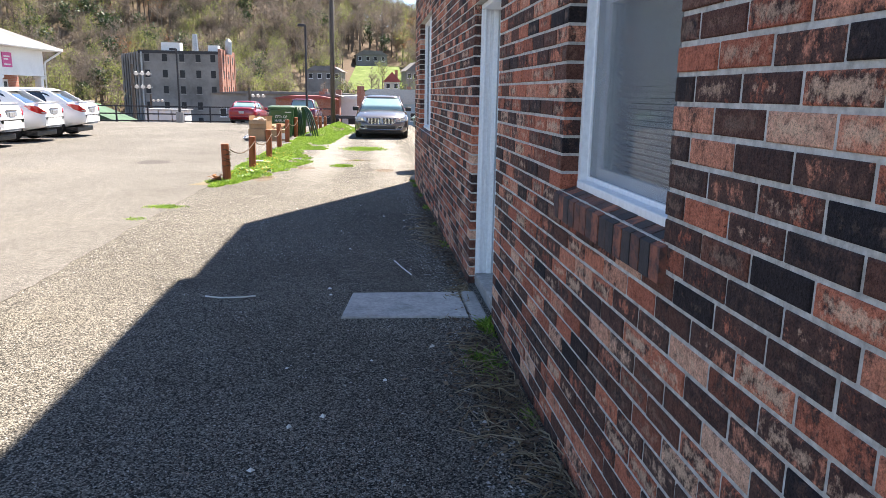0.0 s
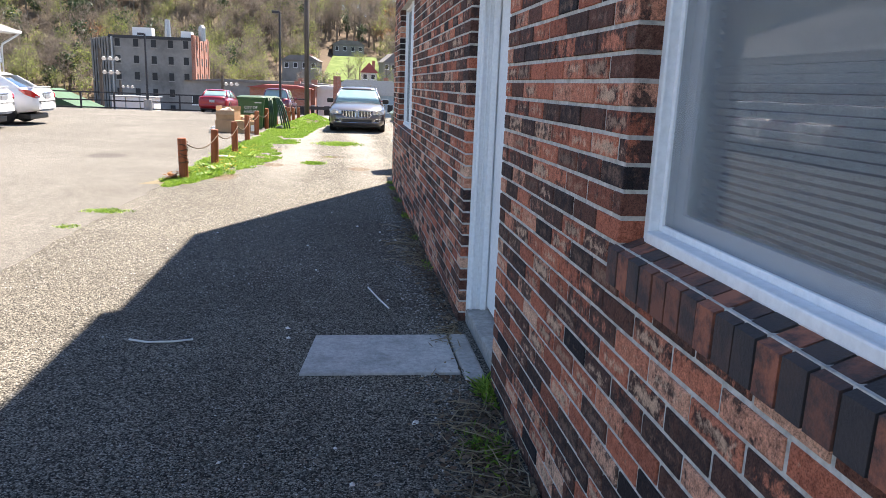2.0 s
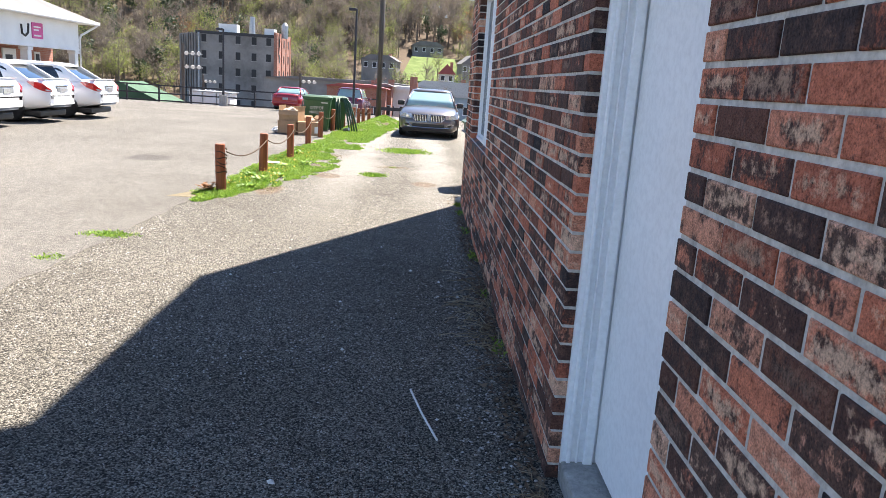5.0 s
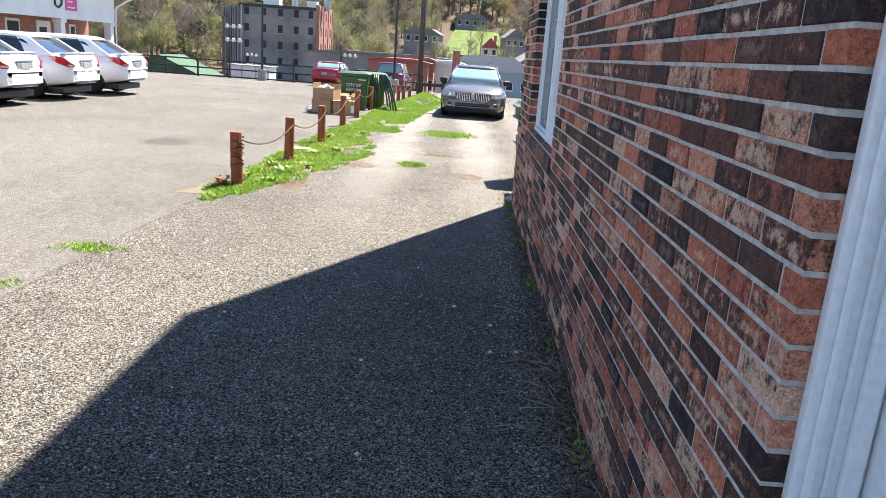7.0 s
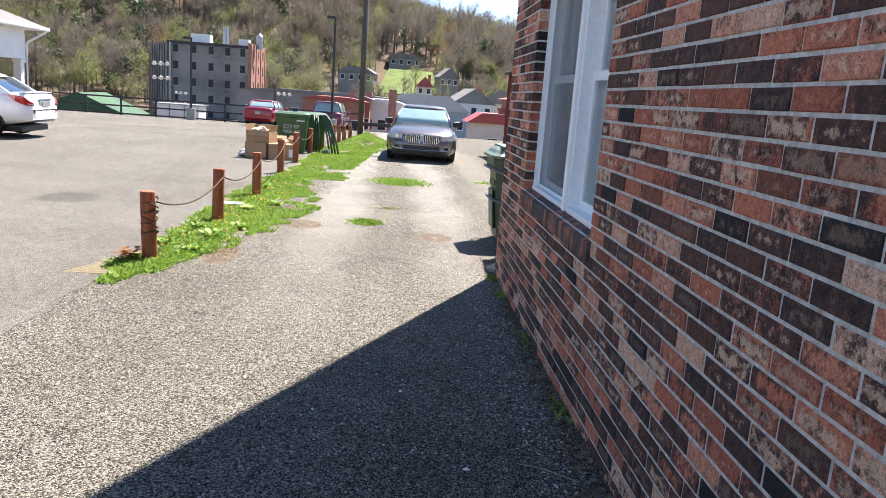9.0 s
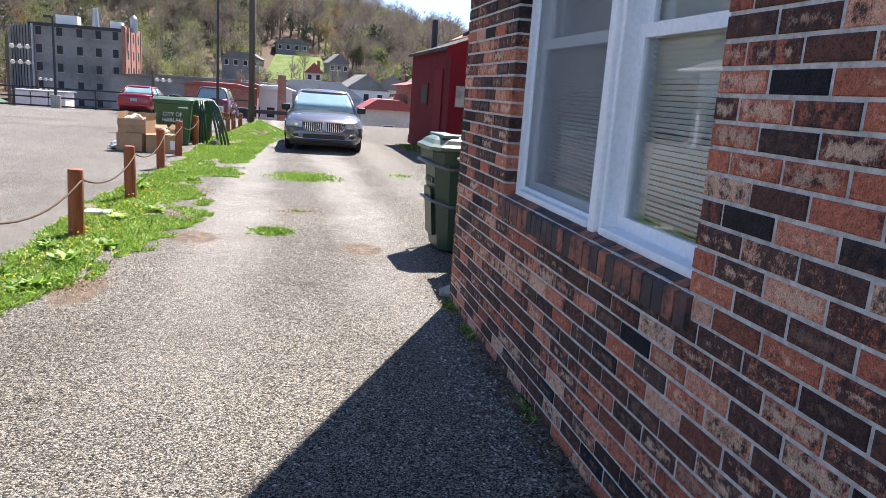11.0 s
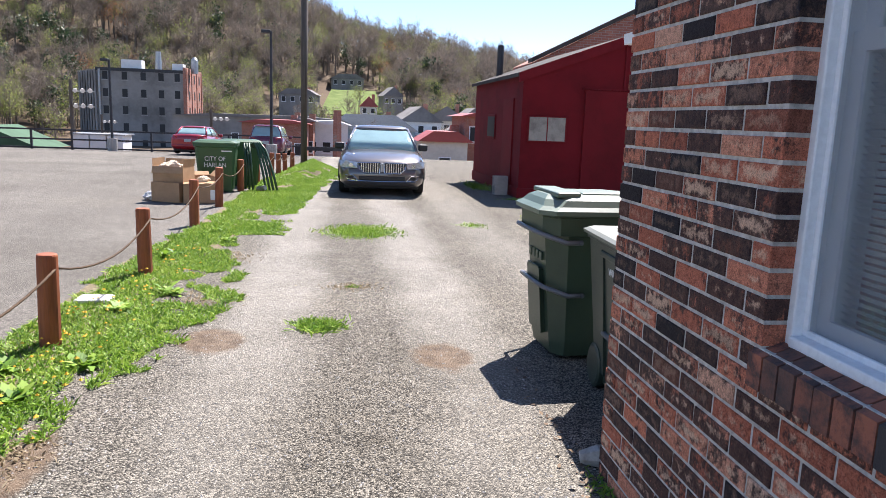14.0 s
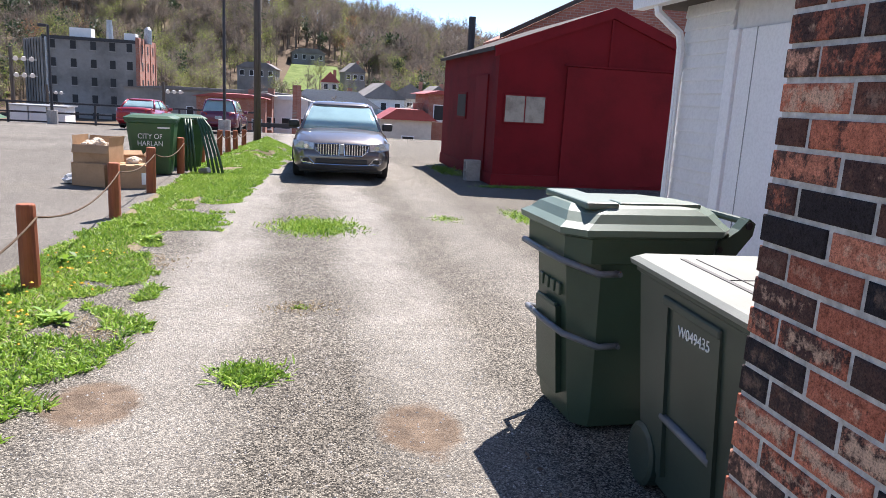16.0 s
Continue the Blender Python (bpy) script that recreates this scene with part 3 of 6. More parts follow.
def brick_sill(window, y0, y1, z):
    """A row of sloping soot-dark rowlock bricks under a window, a little proud of the wall."""
    n = max(1, round((y1 - y0 + 0.05) / C))
    step = (y1 - y0 + 0.05) / n
    me = bpy.data.meshes.new("sill_brick")
    prof = [(-0.018, -0.115), (0.09, -0.115), (0.09, 0.02), (0.07, 0.02), (-0.018, -0.012)]
    b = loft([[(u, -step / 2 + 0.004, v) for u, v in prof], [(u, step / 2 - 0.004, v) for u, v in prof]])
    b.to_mesh(me)
    b.free()
    me.materials.append(M_SILLBRICK)
    for i in range(n):
        ob = new("sill_brick", me)
        ob.location = (random.uniform(-0.002, 0.002), y0 - 0.025 + (i + 0.5) * step, z + random.uniform(-0.0015, 0.0015))
        ob.parent = window
    part("sill_mortar", prism([(-0.012, -0.112), (0.1, -0.112), (0.1, 0.016), (0.068, 0.016), (-0.012, -0.016)], "y", y0 - 0.02, y1 + 0.02), M_DARKSILL, window, "soot-dark mortar bed")
    for ob in list(window.children):
        if ob.name.startswith(("sill_brick", "sill_mortar")):
            ob.location.z = ob.location.z if ob.name.startswith("sill_brick") else z


win1 = sash_window("window_1", "white double-hung window with lowered blind in brick wall", W1[0], W1[1], W1[2] + 0.015, W1[3], 0.075)
brick_sill(win1, W1[0], W1[1], W1[2])
gap = 13.09
win2 = sash_window("window_2", "white double-hung window unit beside the corner, blind lowered", gap + 0.035, W2[1], W2[2] + 0.015, W2[3], 0.075)
win3 = sash_window("window_3", "white double-hung window unit sharing a brick sill", W2[0], gap - 0.035, W2[2] + 0.015, W2[3], 0.075, False)
part("mullion", soft_box(0.055, 0.17, gap - 0.035, gap + 0.035, W2[2] + 0.01, W2[3], r=0.008), M_WHITE, win2, "wide white mullion post")
brick_sill(win2, W2[0], W2[1], W2[2])

# recessed white doorway
door_1 = thing("door_1", "plain white door set back in a white frame", "door", kind="structure")
for nm, b, r in (("door_jamb", (0.05, 0.30, DR[1] - 0.035, DR[1] - 0.003, 0.03, DR[3]), 0.006), ("door_jamb", (0.05, 0.30, DR[0] + 0.003, DR[0] + 0.035, 0.03, DR[3]), 0.006),
                 ("door_stop", (0.14, 0.18, DR[1] - 0.055, DR[1] - 0.036, 0.05, DR[3]), 0.005), ("door_stop", (0.14, 0.18, DR[0] + 0.036, DR[0] + 0.055, 0.05, DR[3]), 0.005),
                 ("casing_bead", (0.07, 0.088, DR[1] - 0.05, DR[1] - 0.036, 0.03, DR[3]), 0.005), ("casing_bead", (0.11, 0.12, DR[1] - 0.045, DR[1] - 0.036, 0.03, DR[3]), 0.003),
                 ("door_head", (0.05, 0.30, DR[0] + 0.036, DR[1] - 0.036, DR[3] - 0.04, DR[3] - 0.003), 0.006), ("door_leaf", (0.19, 0.235, DR[0] + 0.04, DR[1] - 0.04, 0.11, DR[3] - 0.045), 0.006)):
    part(nm, soft_box(*b, r=r), M_WHITE, door_1)
part("door_knob", tube([(0.19, DR[0] + 0.1, 1.02), (0.15, DR[0] + 0.1, 1.02), (0.14, DR[0] + 0.1, 1.02), (0.115, DR[0] + 0.1, 1.02)], [0.012, 0.012, 0.028, 0.018], 12), M_CHROME, door_1, "round metal knob", True)
solid("threshold", soft_box(0.05, 0.32, DR[0] + 0.004, DR[1] - 0.004, -0.05, 0.095, r=0.012), M_CONC, "worn grey concrete door threshold", "threshold", "structure")
solid("concrete_slab", prism([(-1.02, 7.25), (-0.13, 7.23), (-0.13, 7.86), (-0.95, 7.87)], "z", -0.06, 0.014), M_SLAB, "square pale concrete slab set flush in the asphalt", "concrete slab")
solid("concrete_curb", soft_box(-0.115, 0.0, 7.1, 7.84, -0.06, 0.03, r=0.02), M_CONC, "broken narrow concrete curb below the doorstep", "curb")

# ---------- white wing with siding ----------
WX = 2.42
wing = thing("white_wing", "white clapboard wing behind the brick building", "building")
part("wall", hard_box(WX + 0.03, 7.0, 15.45, 20.4, -0.1, 2.58), M_SIDING, wing)
lap = bpy.data.meshes.new("siding_board")
_b = loft([[(u, 0, v) for u, v in ((0.028, 0.0), (-0.002, 0.0), (-0.004, 0.012), (0.012, 0.118), (0.028, 0.118))], [(u, 1, v) for u, v in ((0.028, 0.0), (-0.002, 0.0), (-0.004, 0.012), (0.012, 0.118), (0.028, 0.118))]])
_b.to_mesh(lap)
_b.free()
lap.materials.append(M_SIDING)
WD = (18.05, 19.45)
for k in range(22):
    for a, b in ((15.45, WD[0] - 0.14), (WD[1] + 0.14, 20.4)):
        ob = new("siding_board", lap)
        ob.location, ob.scale, ob.parent = (WX, a, 0.05 + k * 0.115), (1, b - a, 1), wing
part("door_frame", soft_box(WX - 0.03, WX + 0.03, WD[1], WD[1] + 0.14, 0, 2.3, r=0.006), M_WHITE, wing)
part("door_frame", soft_box(WX - 0.03, WX + 0.03, WD[0] - 0.14, WD[0], 0, 2.3, r=0.006), M_WHITE, wing)
part("door", soft_box(WX + 0.0, WX + 0.035, WD[0], WD[1], 0.02, 2.3, r=0.004), M_WHITE, wing, "plain white door")
part("door_seam", hard_box(WX - 0.004, WX + 0.02, WD[1] - 0.22, WD[1] - 0.212, 0.02, 2.3), M_GALV, wing)
part("roof", prism([(15.45, 2.58), (20.75, 2.58), (20.75, 2.68), (18.0, 3.6), (15.45, 3.6)], "x", WX - 0.25, 7.0), M_ROOF, wing)
part("gutter", prism([(WX - 0.36, 2.56), (WX - 0.25, 2.56), (WX - 0.25, 2.68), (WX - 0.37, 2.68)], "y", 15.45, 20.8), M_WHITE, wing)
part("downspout", tube([(WX - 0.3, 20.4, 2.6), (WX - 0.29, 20.39, 2.5), (WX - 0.08, 20.34, 2.32), (WX - 0.055, 20.33, 2.2), (WX - 0.055, 20.33, 0.1)], 0.04, 8), M_WHITE, wing, "white metal downspout")

# ---------- red shed ----------
RX0, RX1, RY0, RY1 = 2.58, 7.05, 27.7, 33.2
shed = thing("red_shed", "dark red painted block shed with low gable", "building")
ax = (RX0 + RX1) / 2
part("wall", prism([(RX0, -0.05), (RX1, -0.05), (RX1, 2.62), (ax, 3.42), (RX0, 2.62)], "y", RY0, RY1), M_REDWALL, shed)
part("plinth", prism([(RX0 - 0.03, -0.05), (RX1, -0.05), (RX1, 0.22), (RX0 - 0.03, 0.22)], "y", RY0 - 0.03, RY1), M_REDTRIM, shed)
part("roof", prism([(RX0 - 0.12, 2.58), (ax, 3.44), (RX1 + 0.12, 2.58), (RX1 + 0.12, 2.66), (ax, 3.53), (RX0 - 0.12, 2.66)], "y", RY0 + 0.02, RY1 + 0.1), M_ROOF, shed)
part("barge_board", prism([(RX0 - 0.1, 2.46), (ax, 3.32), (RX1 + 0.1, 2.46), (RX1 + 0.1, 2.66), (ax, 3.53), (RX0 - 0.1, 2.66)], "y", RY0 - 0.05, RY0 + 0.01), M_REDTRIM, shed)
part("barn_door", soft_box(3.95, 6.5, RY0 - 0.045, RY0 + 0.01, 0.05, 2.36, r=0.008), M_REDTRIM, shed)
part("door_rail", hard_box(3.9, 6.6, RY0 - 0.06, RY0, 2.37, 2.4), M_REDTRIM, shed)
part("batten", hard_box(ax - 0.02, ax + 0.02, RY0 - 0.03, RY0, 2.4, 3.3), M_REDTRIM, shed)
wn = part("window", soft_box(2.72, 3.58, RY0 - 0.03, RY0 + 0.02, 1.22, 1.78, r=0.006), M_REDTRIM, shed)
M_DUSTY = painted("dusty_pane", (0.2, 0.185, 0.17), 0.2, 4.0, 0.25, 30.0, 0.05)
for a in (2.75, 3.16):
    part("pane", hard_box(a, a + 0.385, RY0 - 0.036, RY0 - 0.02, 1.25, 1.75), M_DUSTY, wn, "dusty grey pane")
part("side_window", soft_box(RX0 - 0.03, RX0 + 0.02, 30.3, 31.25, 1.2, 1.8, r=0.006), M_REDTRIM, shed)
part("side_pane", hard_box(RX0 - 0.036, RX0 - 0.02, 30.35, 31.2, 1.25, 1.75), M_WINFAR, shed, "dark window pane")
part("side_door", soft_box(RX0 - 0.035, RX0 + 0.02, 28.4, 29.4, 0.1, 2.15, r=0.006), M_REDTRIM, shed)
part("chimney_pipe", tube([(3.1, 32.6, 2.7), (3.1, 32.6, 3.7)], 0.09, 10), M_STEEL, shed, "dark metal flue pipe")

# brick warehouse behind the shed
ware = thing("brick_warehouse", "red brick warehouse with sloping parapet behind the shed", "building")
part("wall", prism([(5.0, -0.6), (24, -0.6), (24, 7.2), (10.5, 6.4), (5.0, 3.6)], "y", RY1 + 3.0, RY1 + 6.0), M_REDBRICKFAR, ware)
part("coping", prism([(4.9, 3.58), (10.5, 6.42), (10.5, 6.56), (4.9, 3.72)], "y", RY1 + 2.9, RY1 + 3.4), M_ROOF, ware)


# ---------- vehicles ----------
def rounded(w, y0, y1, z, r, n=5):
    """A rounded rectangle ring at height z."""
    pts = []
    for cx, cy, a0 in ((w - r, y1 - r, 0), (-w + r, y1 - r, 90), (-w + r, y0 + r, 180), (w - r, y0 + r, 270)):
        for i in range(n):
            a = radians(a0 + 90 * i / (n - 1))
            pts.append((cx + r * math.cos(a), cy + r * math.sin(a), z))
    return pts


def wheel(car, x, y, r, side):
    prof = [(0.0, 0.62), (0.0, 0.93), (0.03, 1.0), (0.10, 1.0), (0.18, 1.0), (0.21, 0.93), (0.21, 0.6)]
    n = 24
    rings = [[(x - side * u, y + r * q * math.cos(2 * math.pi * i / n), r + r * q * math.sin(2 * math.pi * i / n)) for i in range(n)] for u, q in prof]
    tyre = part("wheel", loft(rings), M_RUBBER, car, "black rubber tyre", True)
    bm = bmesh.new()
    hub = loft([[(x - side * u, y + r * q * math.cos(2 * math.pi * i / 16), r + r * q * math.sin(2 * math.pi * i / 16)) for i in range(16)] for u, q in ((0.03, 0.6), (0.02, 0.64), (0.05, 0.55), (0.05, 0.1))], True, False)
    hub.to_mesh(me := bpy.data.meshes.new("tmp"))
    bm.from_mesh(me)
    bpy.data.meshes.remove(me)
    hub.free()
    for k in range(7):
        a = 2 * math.pi * k / 7
        da = 0.12
        p = []
        for q, w in ((0.08, 0.5), (0.6, da)):
            for s in (-w, w):
                for u in (0.022, 0.045):
                    p.append(bm.verts.new((x - side * u, y + r * q * math.cos(a + s), r + r * q * math.sin(a + s))))
        for f in ((0, 2, 6, 4), (1, 3, 7, 5), (0, 4, 5, 1), (2, 3, 7, 6)):
            bm.faces.new([p[i] for i in f])
    part("rim", bm, M_GALV, tyre, "grey alloy rim")


def sedan(name, label, paint, L=4.75, w=0.915, top=1.44, suv=False):
    car = thing(name, label, "car")
    k = L / 4.75
    st = [(0.0, 0.70, 0.34, 0.62), (0.05, 0.80, 0.24, 0.69), (0.2, 0.87, 0.2, 0.755), (0.55, 0.905, 0.19, 0.84), (1.2, 0.915, 0.19, 0.92), (2.4, 0.915, 0.19, 0.93),
          (3.7, 0.91, 0.19, 0.98), (4.35, 0.89, 0.21, 1.01), (4.62, 0.85, 0.25, 0.99), (4.72, 0.8, 0.32, 0.9), (4.75, 0.74, 0.4, 0.8)]
    rings = []
    for y, hw, zb, zt in st:
        h = hw / 0.915 * w
        half = [(h * 0.84, zb), (h * 0.97, zb + 0.08), (h, zb + 0.24), (h * 1.0, (zb + zt) / 2 + 0.1), (h * 0.965, zt - 0.09), (h * 0.86, zt - 0.02), (h * 0.5, zt + 0.012)]
        ring = [(a, y * k, b) for a, b in half] + [(0, y * k, zt + 0.022)] + [(-a, y * k, b) for a, b in half[::-1]]
        rings.append(ring)
    part("body", loft(rings), paint, car, "", True)
    y_ws, y_we = 1.12 * k, (4.62 if suv else 4.2) * k
    r0, r1 = (1.95 * k, (4.3 if suv else 3.45) * k)
    lev = [(0.0, 0.78 * w / 0.915, y_ws, y_we, 0.90), (0.4, 0.735, y_ws + 0.4 * (r0 - y_ws), y_we + 0.4 * (r1 - y_we), 1.12), (0.8, 0.65, y_ws + 0.8 * (r0 - y_ws), y_we + 0.8 * (r1 - y_we), 1.31 / 1.44 * top), (1.0, 0.585, r0, r1, top - 0.06)]
    part("greenhouse", loft([rounded(a * w / 0.915 if i else a, b, c, z, 0.16) for i, (_, a, b, c, z) in enumerate(lev)]), M_CARGLASS, car, "car glass with pale sky reflection in its colour", True)
    part("roof", loft([rounded(0.625, r0 - 0.12, r1 + 0.13, top - 0.1, 0.2), rounded(0.6, r0 - 0.05, r1 + 0.05, top - 0.05, 0.2), rounded(0.5, r0 + 0.08, r1 - 0.05, top - 0.012, 0.2), rounded(0.3, r0 + 0.3, r1 - 0.3, top, 0.15)]), paint, car, "", True)
    for s in (-1, 1):
        part("pillar", tube([(s * 0.775 * w / 0.915, y_ws + 0.08, 0.89), (s * 0.70, y_ws + 0.45 * (r0 - y_ws) + 0.05, 1.14), (s * 0.6, r0 + 0.02, top - 0.075)], 0.035, 6), paint, car, "", True)
        part("pillar", tube([(s * 0.775, (r0 + r1) / 2 + 0.1, 0.92), (s * 0.70, (r0 + r1) / 2 + 0.1, 1.18), (s * 0.605, (r0 + r1) / 2 + 0.08, top - 0.08)], 0.03, 6), M_BLACK, car)
        part("pillar", tube([(s * 0.78, y_we - 0.12, 0.93), (s * 0.70, y_we - 0.1 + 0.5 * (r1 - y_we), 1.2), (s * 0.6, r1 - 0.02, top - 0.075)], 0.05, 6), paint, car, "", True)
        part("mirror", soft_box(min(s * 0.83, s * 1.04), max(s * 0.83, s * 1.04), 1.42 * k, 1.6 * k, 0.90, 1.05, r=0.035), M_BLACK if paint is M_CARGREY else paint, car)
        part("door_handle", soft_box(min(s * 0.9, s * 0.935), max(s * 0.9, s * 0.935), 2.9 * k, 3.08 * k, 0.8, 0.83, r=0.008), M_CHROME, car)
        for y in (0.92 * k, 3.72 * k):
            n = 20
            part("wheel_arch", loft([[(s * u * w / 0.915, y + q * math.cos(math.pi * i / n), 0.33 + q * math.sin(math.pi * i / n)) for i in range(n + 1)] for u, q in ((0.9, 0.30), (0.922, 0.35), (0.922, 0.385), (0.9, 0.385))], False, False), M_BLACK, car)
            wheel(car, s * 0.91 * w / 0.915, y, 0.325, s)
        lamp = part("headlamp", loft([[(s * a, b, c) for a, b, c in ring] for ring in (
            ((0.51, -0.035, 0.585), (0.70, -0.02, 0.575), (0.865, 0.08, 0.61), (0.885, 0.16, 0.735), (0.74, 0.03, 0.735), (0.51, -0.01, 0.705)),
            ((0.50, 0.12, 0.61), (0.70, 0.2, 0.60), (0.8, 0.35, 0.63), (0.8, 0.4, 0.72), (0.70, 0.25, 0.715), (0.50, 0.15, 0.69)))]), M_LAMPGLASS, car, "clear headlamp")
        part("lamp_bulb", tube([(s * 0.64, -0.04, 0.645), (s * 0.64, 0.06, 0.645)], 0.042, 12), M_CHROME, lamp)
        part("tail_lamp", loft([[(s * a, b * k, c) for a, b, c in ring] for ring in (
            ((0.52, 4.755, 0.78), (0.86, 4.60, 0.74), (0.875, 4.36, 0.86), (0.87, 4.40, 0.945), (0.78, 4.66, 0.965), (0.52, 4.76, 0.89)),
            ((0.5, 4.6, 0.78), (0.8, 4.5, 0.74), (0.82, 4.34, 0.86), (0.82, 4.36, 0.94), (0.74, 4.55, 0.95), (0.5, 4.6, 0.88)))]), M_TAIL, car, "red tail lamp")
        # fog lamp set in a chrome-edged corner
        part("fog_lamp_trim", tube([(s * 0.5, -0.012, 0.33), (s * 0.72, 0.02, 0.36), (s * 0.75, 0.03, 0.44), (s * 0.6, -0.01, 0.44), (s * 0.5, -0.012, 0.33)], 0.009, 5), M_CHROME, car)
        part("fog_lamp", soft_box(min(s * 0.58, s * 0.7), max(s * 0.58, s * 0.7), -0.012, 0.05, 0.365, 0.42, r=0.012), M_BLACK, car)
        # split grille
        g = part("grille", loft([[(s * a, b, c) for a, b, c in ring] for ring in (
            ((0.05, -0.035, 0.50), (0.36, -0.02, 0.49), (0.46, 0.0, 0.58), (0.49, 0.015, 0.685), (0.05, -0.02, 0.70)), ((0.05, 0.1, 0.50), (0.36, 0.1, 0.49), (0.46, 0.1, 0.58), (0.49, 0.1, 0.685), (0.05, 0.1, 0.70)))]), M_BLACK, car, "black grille with bright bars")
        part("grille_frame", tube([(s * 0.05, -0.04, 0.495), (s * 0.36, -0.025, 0.485), (s * 0.47, -0.005, 0.58), (s * 0.5, 0.01, 0.69), (s * 0.05, -0.025, 0.705), (s * 0.05, -0.04, 0.495)], 0.012, 6), M_CHROME, g)
        for i in range(8):
            x = 0.085 + i * 0.048
            z0 = 0.50 if x < 0.36 else 0.50 + (x - 0.36) * 0.9
            part("grille_bar", hard_box(min(s * x, s * (x + 0.016)), max(s * x, s * (x + 0.016)), -0.05 + 0.03 * x, 0.02, z0, 0.695), M_CHROME, g)
    part("badge", soft_box(-0.035, 0.035, -0.05, 0.02, 0.52, 0.7, r=0.01), M_GALV, car)
    part("air_intake", soft_box(-0.48, 0.48, -0.014, 0.06, 0.335, 0.43, r=0.02), M_BLACK, car)
    part("chin_trim", tube([(-0.7, 0.0, 0.325), (0, -0.02, 0.318), (0.7, 0.0, 0.325)], 0.009, 5), M_CHROME, car)
    part("rear_plate", soft_box(-0.16, 0.16, L - 0.02, L + 0.012, 0.62, 0.77, r=0.004), M_GALV, car)
    part("rear_bumper", soft_box(-0.8, 0.8, L - 0.12, L + 0.03, 0.36, 0.5, r=0.04), paint, car, "", True)
    part("underside", soft_box(-0.78, 0.78, 0.3, L - 0.3, 0.14, 0.3, r=0.03), M_BLACK, car)
    part("seat_row", soft_box(-0.5, 0.5, 2.6 * k, 2.75 * k, 0.8, 1.22, r=0.05), M_BLACK, car)
    return car


grey_car = sedan("sedan", "dark grey sedan with chrome split grille parked on the drive", M_CARGREY)
grey_car.matrix_world = pose(-0.385, 27.35, 0, 0, 0, -2.0)
M_DARKGLASS = painted("dark_car_glass", (0.02, 0.03, 0.04), 0.1, 1.0, 0.05, 50.0, 0.0, 0.0, 1.0)


